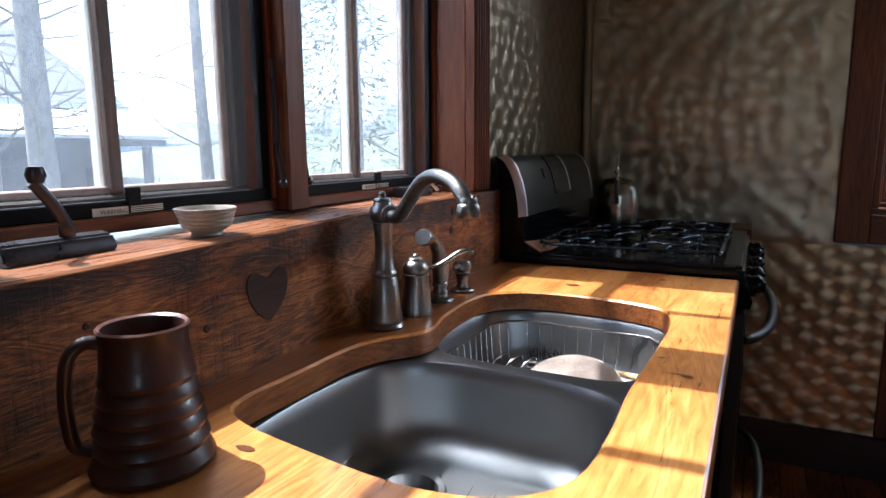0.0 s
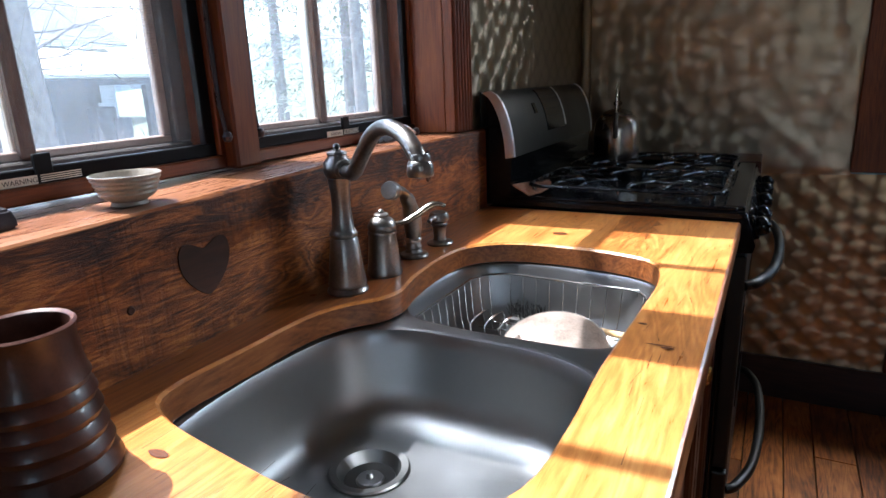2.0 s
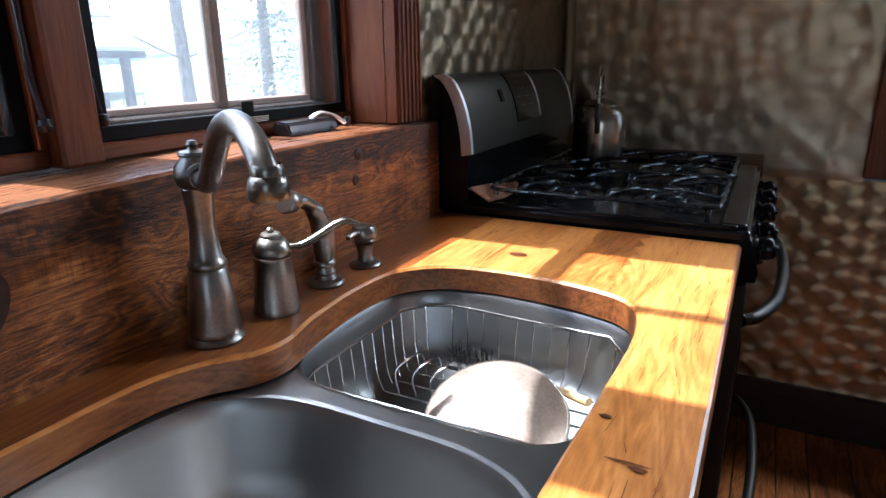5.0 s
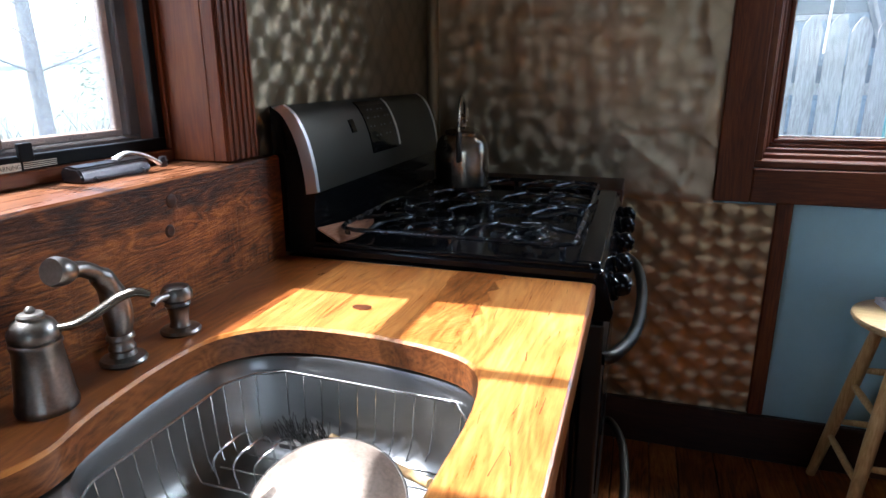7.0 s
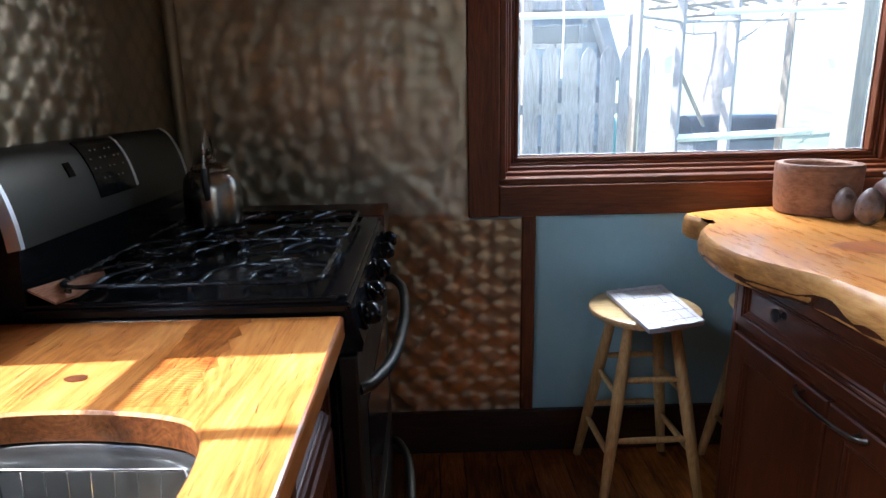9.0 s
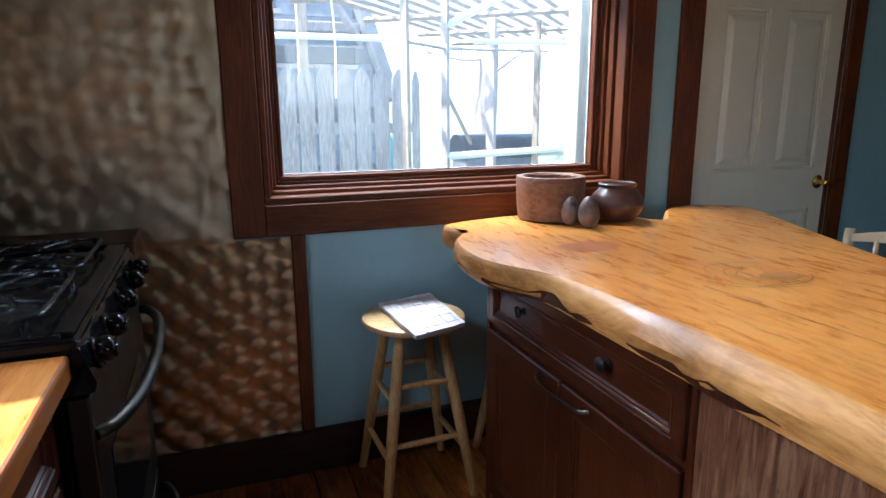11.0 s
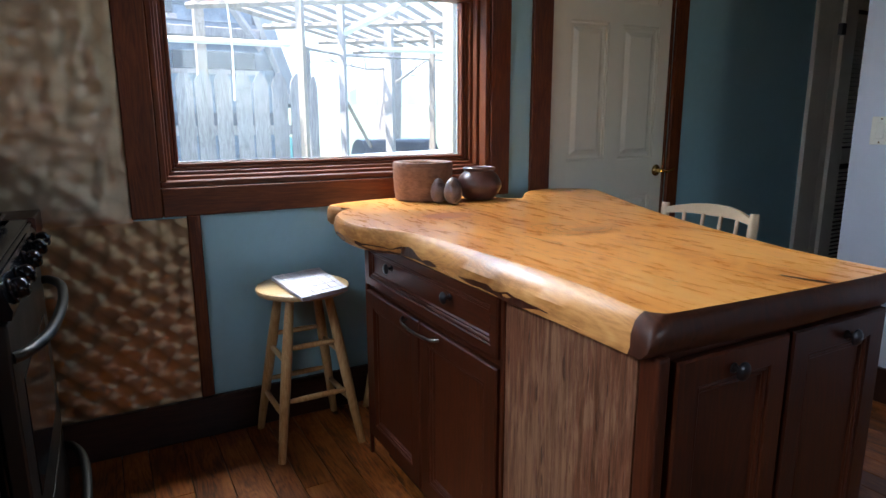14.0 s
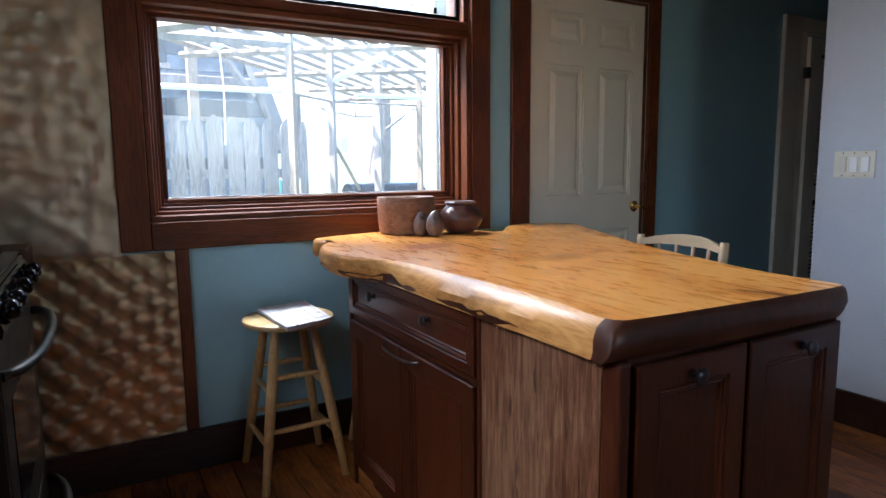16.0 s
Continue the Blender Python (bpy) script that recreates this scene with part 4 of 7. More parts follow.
for k in range(90):
    x, y = rnd.uniform(0.24, 0.69), rnd.choice((rnd.uniform(1.70, 1.98), rnd.uniform(0.7, 0.86), rnd.uniform(0.9, 1.9)))
    if 0.15 < x < 0.615 and 0.86 < y < 1.69:
        x = rnd.uniform(0.625, 0.69)
    l = rnd.uniform(0.01, 0.05)
    w_ = rnd.uniform(0.0002, 0.0005)
    dx = rnd.uniform(-0.006, 0.006)
    bm.faces.new([bm.verts.new(p) for p in ((x - w_, y, CT + 0.0011), (x + w_, y, CT + 0.0011), (x + dx + w_ * 0.4, y + l, CT + 0.0011), (x + dx - w_ * 0.4, y + l, CT + 0.0011))])
part("checks", bm, M_HEART, counter, "fine cracks in the top", kind="stuff")

# sink
sink = thing("double_sink", (0.39, 1.28, 0.70), "undermounted double-bowl stainless steel sink under a wooden counter", "sink")
SX, SY, SZ = 0.39, 1.28, 0.70


def basin(name, pts, depth, floor_in, drain):
    top = smooth_path([(x - SX, y - SY, 0) for x, y in pts], 5, True)
    zt, zb = 0.848 - SZ, 0.848 - depth - SZ
    rings = []
    for d, z in ((-0.006, zt + 0.004), (0.0, zt + 0.003), (0.004, zt - 0.004), (0.007, zt - 0.02), (0.016, zb + 0.055), (0.026, zb + 0.028), (0.043, zb + 0.010), (0.066, zb + 0.002), (0.085, zb)):
        rings.append([Vector((p.x, p.y, z)) for p in inset(top, d)])
    last = rings[-1]
    dx, dy = drain[0] - SX, drain[1] - SY
    n = len(last)
    a0 = math.atan2(last[0].y - dy, last[0].x - dx)
    for r, dz in ((0.058, -0.001), (0.045, -0.004)):
        ring = []
        for i, p in enumerate(last):
            a = math.atan2(p.y - dy, p.x - dx)
            ring.append(Vector((dx + r * math.cos(a), dy + r * math.sin(a), zb + dz)))
        rings.append(ring)
    bm = bmesh.new()
    loops(bm, rings)
    part(name, bm, M_STEEL, sink, "brushed steel bowl", True)
    prof = [(0.057, 0.0), (0.055, 0.003), (0.045, 0.0015), (0.042, -0.006), (0.036, -0.018), (0.020, -0.020), (0.018, -0.014), (0.006, -0.013), (0.004, -0.006), (0, -0.005)]
    st = part("drain", lathe(prof, 28, None, (dx, dy, zb + 0.001)), M_STEEL, sink, "drain with basket strainer", True)
    # black ring stands in for the shade inside the strainer
    part("drain_shadow_gap", lathe([(0.036, -0.016), (0.020, -0.0185)], 28, None, (dx, dy, zb + 0.0025)), M_INK, sink, smooth=True)


L = [(0.178, 0.945), (0.206, 0.905), (0.315, 0.878), (0.450, 0.862), (0.555, 0.885), (0.598, 0.950), (0.606, 1.060), (0.600, 1.180), (0.575, 1.250), (0.505, 1.285), (0.400, 1.290), (0.290, 1.288), (0.215, 1.255), (0.180, 1.190), (0.168, 1.060)]
R = [(0.250, 1.345), (0.330, 1.325), (0.450, 1.322), (0.560, 1.330), (0.602, 1.390), (0.610, 1.500), (0.602, 1.600), (0.560, 1.655), (0.430, 1.680), (0.300, 1.672), (0.228, 1.630), (0.206, 1.540), (0.212, 1.420)]
basin("large_bowl", L, 0.140, 0, (0.302, 1.130))
basin("small_bowl", R, 0.128, 0, (0.42, 1.50))
bm = bmesh.new()
box(bm, 0.125 - SX, 0.66 - SX, 0.83 - SY, 0.850 - SY, 0.846 - SZ, 0.853 - SZ)
# flange: the steel between and round the bowls
Lr = inset(smooth_path([(x - SX, y - SY, 0) for x, y in L], 5, True), -0.006)
Rr = inset(smooth_path([(x - SX, y - SY, 0) for x, y in R], 5, True), -0.006)
for ringp, cx, cy, lo, hi in ((Lr, 0.38, 1.08, 0.82, 1.308), (Rr, 0.41, 1.50, 1.308, 1.72)):
    n = len(ringp)
    inn = [bm.verts.new((p.x, p.y, 0.852 - SZ)) for p in ringp]
    out = []
    for p in ringp:
        d = Vector((p.x - (cx - SX), p.y - (cy - SY)))
        tx = ((0.66 if d.x > 0 else 0.125) - cx) / d.x if abs(d.x) > 1e-6 else 1e9
        ty = ((hi if d.y > 0 else lo) - cy) / d.y if abs(d.y) > 1e-6 else 1e9
        t = min(tx, ty)
        out.append(bm.verts.new((cx - SX + d.x * t, cy - SY + d.y * t, 0.852 - SZ)))
    for i in range(n):
        j = (i + 1) % n
        bm.faces.new((out[i], out[j], inn[j], inn[i]))
part("flange", bm, M_STEEL, sink, "flat steel rim and divider between the bowls")

# dish basket in the small bowl
basket = thing("dish_basket", (0.41, 1.50, 0.726), "chrome wire dish basket standing in the small sink bowl", "dish rack")
BT = 0.832 - 0.726
B = [(0.238, 1.380), (0.250, 1.352), (0.560, 1.352), (0.588, 1.380), (0.590, 1.600), (0.560, 1.648), (0.300, 1.660), (0.262, 1.640), (0.238, 1.600)]
rimp = [Vector((x - 0.41, y - 1.50, BT)) for x, y in B]
part("rim", tube(rimp, 0.0022, 8, closed=True), M_CHROME, basket, smooth=True)
n = len(rimp)
for i in range(n):
    a, c = rimp[i], rimp[(i + 1) % n]
    k = max(1, round((c - a).length / 0.029))
    for s in range(k):
        p = a.lerp(c, s / k)
        q = Vector((p.x * 0.90, p.y * 0.90, 0.012))
        part("wire", tube([p, Vector((p.x * 0.97, p.y * 0.97, BT * 0.45)), Vector((p.x * 0.95, p.y * 0.95, 0.03)), q], 0.0011, 6), M_CHROME, basket, smooth=True)
for i in range(8):
    y = -0.13 + i * 0.036
    part("floor_wire", tube([(-0.15, y, 0.012), (0.15, y, 0.012)], 0.0014, 6), M_CHROME, basket, smooth=True)
for i in range(4):
    x = -0.13 + i * 0.030
    pts = smooth_path([(x, 0.02, 0.012), (x - 0.006, 0.022, 0.045), (x + 0.008, 0.04, 0.062), (x + 0.010, 0.075, 0.055), (x + 0.012, 0.085, 0.012)], 4)
    part("divider_wire", tube(pts, 0.0016, 6), M_CHROME, basket, "bent divider wire", True)

plate = thing("metal_plate", (0.45, 1.485, 0.770), "round worn metal lid leaning in the dish basket", "lid")
prof = [(0, 0.010), (0.040, 0.009), (0.070, 0.004), (0.088, -0.004), (0.095, -0.010), (0.097, -0.011), (0.096, -0.014), (0.088, -0.008), (0.060, 0.001), (0, 0.006)]
part("lid_disc", lathe(prof, 48), M_PLATE, plate, smooth=True, m=Euler((radians(24), radians(3), 0)).to_matrix().to_4x4())
part("lid_rim", tube([Vector((0.0955 * math.cos(a), 0.0955 * math.sin(a), -0.0115)) for a in [k * math.pi / 24 for k in range(48)]], 0.0022, 8, closed=True), M_PEWTER, plate, "rolled tarnished rim", True, m=Euler((radians(24), radians(3), 0)).to_matrix().to_4x4())
brush = thing("dish_brush", (0.36, 1.60, 0.745), "wooden-handled dish brush with black bristles in the basket", "brush")
part("brush_handle", tube(smooth_path([(0.03, 0.02, 0.02), (0.10, -0.01, 0.026), (0.20, -0.06, 0.040)], 4), [0.006] * 8 + [0.0065], 10), M_SEAT, brush, "pale wooden handle", True)
bm = box(bmesh.new(), -0.035, 0.035, -0.012, 0.020, 0.010, 0.022, 0.003)
part("brush_head", bm, M_INK, brush, "black brush head")
bm = bmesh.new()
for k in range(90):
    x, y = rnd.uniform(-0.034, 0.034), rnd.uniform(-0.012, 0.020)
    tube([(x, y, 0.020), (x + rnd.uniform(-0.012, 0.006), y - rnd.uniform(0, 0.012), 0.042 + rnd.uniform(0, 0.01))], 0.0006, 3, bm)
part("bristles", bm, M_INK, brush, "black bristles", kind="stuff")

# ---- taps ----
faucet = thing("faucet", (0.159, 1.302, CT), "aged pewter gooseneck kitchen faucet on the wooden counter", "faucet")
part("base", lathe([(0, 0), (0.030, 0), (0.031, 0.004), (0.029, 0.008), (0.027, 0.010), (0.0285, 0.014), (0.028, 0.018), (0.025, 0.045), (0.0205, 0.088), (0.0185, 0.092)], 32), M_PEWTER, faucet, smooth=True)
part("column", lathe([(0.0185, 0.092), (0.0205, 0.095), (0.0205, 0.099), (0.0185, 0.102), (0.0165, 0.106), (0.0135, 0.140), (0.0140, 0.165), (0.0165, 0.187), (0.0150, 0.189)], 32), M_PEWTER, faucet, smooth=True)
part("ball", lathe([(0.0150, 0.187), (0.0195, 0.192), (0.0215, 0.202), (0.0200, 0.213), (0.0140, 0.220), (0.0135, 0.223), (0.0150, 0.225), (0.0140, 0.228), (0.006, 0.230), (0.0045, 0.233), (0.0060, 0.236), (0.0040, 0.240), (0, 0.241)], 32), M_PEWTER, faucet, smooth=True)
sp = [(0.018, 0.203), (0.034, 0.199), (0.052, 0.203), (0.080, 0.232), (0.112, 0.261), (0.148, 0.272), (0.186, 0.264), (0.208, 0.246), (0.217, 0.232)]
SD = Vector((0.885, -0.465, 0)).normalized()
pts = smooth_path([(SD.x * r, SD.y * r, z) for r, z in sp], 5)
part("spout", tube(pts, 0.0108, 16), M_PEWTER, faucet, "curved swan-neck spout", True)
part("collar", tube([(SD.x * r, SD.y * r, z) for r, z in ((0.017, 0.203), (0.020, 0.203), (0.023, 0.2025), (0.026, 0.202))], [0.013, 0.0155, 0.0155, 0.0125], 20), M_PEWTER, faucet, smooth=True)
part("nozzle", lathe([(0.0106, 0.018), (0.0120, 0.015), (0.0120, 0.009), (0.0138, 0.007), (0.0150, 0.003), (0.0156, -0.008), (0.0145, -0.011), (0.011, -0.011), (0.011, -0.006), (0, -0.006)], 24, None, (SD.x * 0.219, SD.y * 0.219, 0.226)), M_PEWTER, faucet, smooth=True)

mixer = thing("mixer_valve", (0.166, 1.402, CT), "aged pewter single-lever tap valve beside the spout", "faucet handle")
part("body", lathe([(0, 0), (0.0265, 0), (0.0275, 0.005), (0.0265, 0.010), (0.0255, 0.013), (0.0225, 0.050), (0.0205, 0.072), (0.0220, 0.075), (0.0215, 0.079), (0.0195, 0.081)], 32), M_PEWTER, mixer, smooth=True)
part("cap", lathe([(0.0195, 0.080), (0.0215, 0.084), (0.0215, 0.090), (0.0170, 0.100), (0.0110, 0.105), (0.0115, 0.108), (0.0100, 0.110), (0.0040, 0.111), (0.0045, 0.114), (0.0025, 0.117), (0, 0.118)], 32), M_PEWTER, mixer, smooth=True)
pts = smooth_path([(0.011, 0.009, 0.090), (0.025, 0.022, 0.091), (0.040, 0.036, 0.102), (0.054, 0.050, 0.115), (0.064, 0.059, 0.118), (0.072, 0.067, 0.113)], 5)
part("lever", tube(pts, [0.0052 + 0.0018 * math.sin(i / len(pts) * math.pi) for i in range(len(pts))], 12, squash=0.75), M_KETTLE, mixer, "curved polished lever", True)

sprayer = thing("side_sprayer", (0.158, 1.518, CT), "aged pewter side sprayer in its holder", "sprayer")
part("holder", lathe([(0, 0), (0.0245, 0), (0.0255, 0.003), (0.0235, 0.007), (0.0150, 0.010), (0.0130, 0.016), (0.0145, 0.018), (0.0145, 0.021), (0.0125, 0.024), (0.0125, 0.030), (0.0150, 0.032), (0.0150, 0.036), (0.0130, 0.039)], 28), M_PEWTER, sprayer, smooth=True)
pts = smooth_path([(0, 0, 0.038), (0.001, 0, 0.065), (0, -0.002, 0.092), (0.0, -0.014, 0.118), (0.002, -0.036, 0.135), (0.003, -0.055, 0.139)], 5)
part("wand", tube(pts, [0.0125 + 0.003 * math.sin(min(1, i / 12) * math.pi) - 0.003 * (i > 15) for i in range(len(pts))], 16), M_PEWTER, sprayer, smooth=True)
part("spray_head", tube([(0.003, -0.050, 0.138), (0.003, -0.058, 0.140), (0.003, -0.068, 0.143), (0.003, -0.072, 0.144)], [0.011, 0.0155, 0.0170, 0.0150], 20), M_PEWTER, sprayer, "round spray face", True)

soap = thing("soap_dispenser", (0.162, 1.618, CT), "small aged pewter soap dispenser pump", "soap dispenser")
part("base", lathe([(0, 0), (0.022, 0), (0.023, 0.003), (0.021, 0.006), (0.012, 0.009), (0.010, 0.014), (0.0115, 0.032), (0.014, 0.036)], 24), M_PEWTER, soap, smooth=True)
part("pump_head", lathe([(0.010, 0.034), (0.0145, 0.038), (0.0130, 0.042), (0.0170, 0.046), (0.0175, 0.054), (0.0140, 0.061), (0.008, 0.0635), (0, 0.064)], 24), M_PEWTER, soap, smooth=True)
part("nozzle", tube([(0.0, -0.012, 0.054), (0.002, -0.032, 0.056), (0.003, -0.040, 0.053)], [0.005, 0.004, 0.0035], 10), M_PEWTER, soap, smooth=True)

for tap_, k_ in ((faucet, 1.10), (mixer, 1.16), (sprayer, 1.12), (soap, 1.22)):
    tap_.scale = (k_, k_, 1.1 if tap_ is soap else 1.0)

# ---- mug and bowl ----
mug = thing("beer_mug", (0.209, 0.788, CT), "tall dark brown glazed pottery mug with ridges, tapering upwards", "mug")
prof = [(0, 0.004), (0.052, 0.0), (0.0575, 0.002), (0.0590, 0.008), (0.0555, 0.016)]
for k in range(5):
    z = 0.022 + k * 0.0165
    r = 0.0540 - 0.0022 * k
    prof += [(r - 0.0018, z), (r + 0.0008, z + 0.006), (r - 0.0016, z + 0.013)]
prof += [(0.0420, 0.110), (0.0405, 0.128), (0.0412, 0.139), (0.0425, 0.1425), (0.0405, 0.1445), (0.0375, 0.1425), (0.0365, 0.130), (0.039, 0.09), (0.045, 0.03), (0.035, 0.010), (0, 0.008)]
part("body", lathe(prof, 48), M_MUG, mug, smooth=True)
hd = Vector((-0.50, -0.86, 0)).normalized()
pts = smooth_path([(hd.x * r, hd.y * r, z) for r, z in ((0.036, 0.130), (0.050, 0.134), (0.064, 0.123), (0.070, 0.095), (0.070, 0.060), (0.066, 0.036), (0.052, 0.028))], 5)
part("handle", tube(pts, 0.0085, 12, squash=0.75), M_MUG, mug, smooth=True)
# ring of lighter glaze colour paints the rim's highlight
part("rim_highlight_band", lathe([(0.0406, 0.1420), (0.0424, 0.1432), (0.0406, 0.1452), (0.0378, 0.1432)], 48, closed=True), M_POT, mug, "glazed rim band, lighter colour painted as its highlight", True)

sbowl = thing("small_bowl", (0.044, 1.022, sill_z(1.022) + 0.0005), "small ribbed grey-brown stoneware bowl on the window sill", "bowl")
prof = [(0, 0.002), (0.020, 0.0), (0.023, 0.001), (0.021, 0.005), (0.030, 0.010)]
for k in range(4):
    prof += [(0.0335 + k * 0.0022, 0.0125 + k * 0.0055), (0.0355 + k * 0.0022, 0.0150 + k * 0.0055), (0.0340 + k * 0.0024, 0.0175 + k * 0.0055)]
prof += [(0.0425, 0.0345), (0.0435, 0.0365), (0.0415, 0.0375), (0.0395, 0.035), (0.034, 0.018), (0.020, 0.007), (0, 0.006)]
part("bowl_body", lathe([(r * 0.97, z * 1.06) for r, z in prof], 48), M_BOWL, sbowl, smooth=True)

# ---- base cabinet under the counter ----


def framed_front(name, parent, x, y0, y1, z0, z1, facing=1, mat=M_CAB, rail=0.052, axis="x", t=0.018, label=""):
    """A framed door or drawer front with a sunk panel and a bead; it faces along the axis."""
    def P(u, v, d):
        return Vector((x + facing * d, u, v)) if axis == "x" else Vector((u, x + facing * d, v))

    def ring(q, d):
        return [P(y0 + q, z0 + q, d), P(y1 - q, z0 + q, d), P(y1 - q, z1 - q, d), P(y0 + q, z1 - q, d)]
    body = part(name, loops(bmesh.new(), [ring(rail, 0), ring(0, 0), ring(0, t - 0.004), ring(0.004, t), ring(rail - 0.003, t), ring(rail, t - 0.003), ring(rail, 0)]), mat, parent, label)
    part("bead", loops(bmesh.new(), [ring(rail + 0.0004, t - 0.012), ring(rail + 0.0004, t - 0.004), ring(rail + 0.004, t - 0.0025), ring(rail + 0.008, t - 0.005), ring(rail + 0.010, t - 0.008), ring(rail + 0.014, t - 0.0075), ring(rail + 0.018, t - 0.012)]), mat, body)
    part("panel", loops(bmesh.new(), [ring(rail + 0.0006, 0.0), ring(rail + 0.0006, t - 0.0125)], True, True), mat, body)
    return body


def knob(parent, at, facing, r=0.0155, mat=M_BRONZE, axis="x"):
    bm = lathe([(0.0, 0.0), (0.010, 0.0), (0.0095, 0.003), (0.0055, 0.006), (0.0050, 0.013), (0.0085, 0.017), (r, 0.019), (r, 0.022), (r * 0.75, 0.026), (0, 0.028)], 24)
    rot = Euler((0, facing * math.pi / 2, 0)) if axis == "x" else Euler((-facing * math.pi / 2, 0, 0))
    return part("knob", bm, mat, parent, "round cabinet knob", True, Matrix.Translation(at) @ rot.to_matrix().to_4x4())


sinkcab = thing("sink_cabinet", (0.4, 1.2, 0), "dark cherry cabinets under the wooden counter", "cabinet")
P = Matrix.Translation((-0.4, -1.2, 0))


def under(ob, origin):
    ob.location = ob.location - Vector(origin)
    return ob


OC = (0.4, 1.2, 0)
for nm_, d_ in (("side_panel", (0.10, 0.640, 1.974, 1.992, 0.10, 0.852)), ("side_panel", (0.10, 0.640, CY0, CY0 + 0.018, 0.10, 0.852)), ("bottom_panel", (0.10, 0.640, CY0 + 0.019, 1.973, 0.10, 0.118)),
                ("face_frame", (0.641, 0.662, CY0, 1.992, 0.10, 0.852)), ("back_panel", (0.082, 0.099, CY0, 1.992, 0.10, 0.852))):
    under(boxpart(nm_, d_, M_CAB, sinkcab), OC)
under(boxpart("plinth", (0.12, 0.60, CY0, 1.985, 0.0, 0.10), M_BASE, sinkcab), OC)
for y0, y1 in ((1.665, 1.980), (1.235, 1.655), (0.805, 1.225), (0.375, 0.795)):
    d = under(framed_front("drawer", sinkcab, 0.663, y0, y1, 0.705, 0.840, 1, M_CAB_H, 0.028), OC)
    if y0 == 1.235:
        knob(d, (0.680, 1.440, 0.787), 1, 0.0155, M_BRASS)
    under(framed_front("door", sinkcab, 0.663, y0, y1, 0.115, 0.695, 1), OC)

# ---- gas range ----
rng = thing("gas_range", (0.4, 2.38, 0), "black and stainless gas range with a raised control panel", "stove")
OR = (0.4, 2.38, 0)
RY0, RY1 = 2.006, 2.768


def rp(name, bm, mat, parent=rng, label="", smooth=False):
    o = part(name, bm, mat, parent, label, smooth)
    if parent is rng:
        o.location = -Vector(OR)
    return o


rp("body", box(bmesh.new(), 0.10, 0.690, RY0, RY1, 0.03, 0.895, 0.003), M_BLACK)
bm = box(bmesh.new(), 0.155, 0.722, RY0 - 0.001, RY1 + 0.001, 0.896, 0.918, 0.006, 2)
rp("cooktop", bm, M_BLACK, label="glossy black cooktop")
bm = bmesh.new()
for d in ((0.16, 0.70, RY0 + 0.002, RY0 + 0.018, 0.917, 0.926), (0.16, 0.70, RY1 - 0.018, RY1 - 0.002, 0.917, 0.926), (0.668, 0.715, RY0 + 0.019, RY1 - 0.019, 0.917, 0.926)):
    box(bm, *d, 0.004, 2)
rp("cooktop_rim", bm, M_BLACK, label="raised rolled rim")
# control panel at the back: a black box with a bowed steel face
side = [(0.085, 0.90), (0.168, 0.90), (0.168, 0.985), (0.172, 1.022), (0.166, 1.075), (0.152, 1.13), (0.130, 1.172), (0.108, 1.188), (0.085, 1.188)]
rp("backguard", loops(bmesh.new(), [[Vector((x - 0.004, RY0 + 0.004, z)) for x, z in side], [Vector((x - 0.004, RY1 - 0.004, z)) for x, z in side]], True, True), M_BLACK, label="black back panel housing")
face = smooth_path([(0.174, 0, 1.024), (0.169, 0, 1.075), (0.155, 0, 1.13), (0.133, 0, 1.172), (0.110, 0, 1.1895)], 4)
bk_ = [(p.x - 0.008, p.z - 0.002) for p in face][::-1]
sec = [(p.x, p.z) for p in face] + bk_
rp("steel_face", loops(bmesh.new(), [[Vector((x, RY0 + 0.010, z)) for x, z in sec], [Vector((x, RY1 - 0.010, z)) for x, z in sec]], True, True), M_RANGE, label="bowed stainless control face", smooth=True)
for y0, y1 in ((RY0 - 0.001, RY0 + 0.0095), (RY1 - 0.0095, RY1 + 0.001)):
    s2 = [(p.x + 0.002, p.z + 0.0015) for p in face] + [(p.x - 0.022, p.z - 0.003) for p in face][::-1]
    rp("end_trim", loops(bmesh.new(), [[Vector((x, y0, z)) for x, z in s2], [Vector((x, y1, z)) for x, z in s2]], True, True), M_RANGE_EDGE, label="polished curved end trim", smooth=True)


def on_face(u):
    """A point of the bowed face, u from its foot to its top, and its outward normal."""
    k = u * (len(face) - 1)
    i = min(int(k), len(face) - 2)
    p, q = face[i], face[i + 1]
    c = p.lerp(q, k - i)
    d = (q - p).normalized()
    return c, Vector((d.z, 0, -d.x))


def face_patch(name, y0, y1, u0, u1, mat, lift, label=""):
    a, b_ = [], []
    for s in range(7):
        c, nrm = on_face(u0 + (u1 - u0) * s / 6)
        a.append(c + nrm * lift)
        b_.append(c - nrm * 0.002)
    sec_ = a + b_[::-1]
    return rp(name, loops(bmesh.new(), [[Vector((p.x, y0, p.z)) for p in sec_], [Vector((p.x, y1, p.z)) for p in sec_]], True, True), mat, label=label)


face_patch("display", 2.290, 2.452, 0.22, 0.86, M_BLACK, 0.0035, "black clock and button display")
face_patch("display_trim", 2.453, 2.461, 0.24, 0.88, M_RANGE_EDGE, 0.005, "bright curved display edge")
face_patch("vent_button", 2.208, 2.228, 0.46, 0.60, M_BLACK, 0.004)
for r_ in range(4):
    for c_ in range(7):
        if (r_ + c_) % 3:
            face_patch("button_mark", 2.304 + c_ * 0.020, 2.311 + c_ * 0.020, 0.38 + r_ * 0.10, 0.395 + r_ * 0.10, M_SASH, 0.0042)
# sloped knob panel, knobs, oven door, drawer, handles
sec = [(0.690, 0.897), (0.722, 0.905), (0.726, 0.895), (0.742, 0.842), (0.738, 0.825), (0.690, 0.822)]
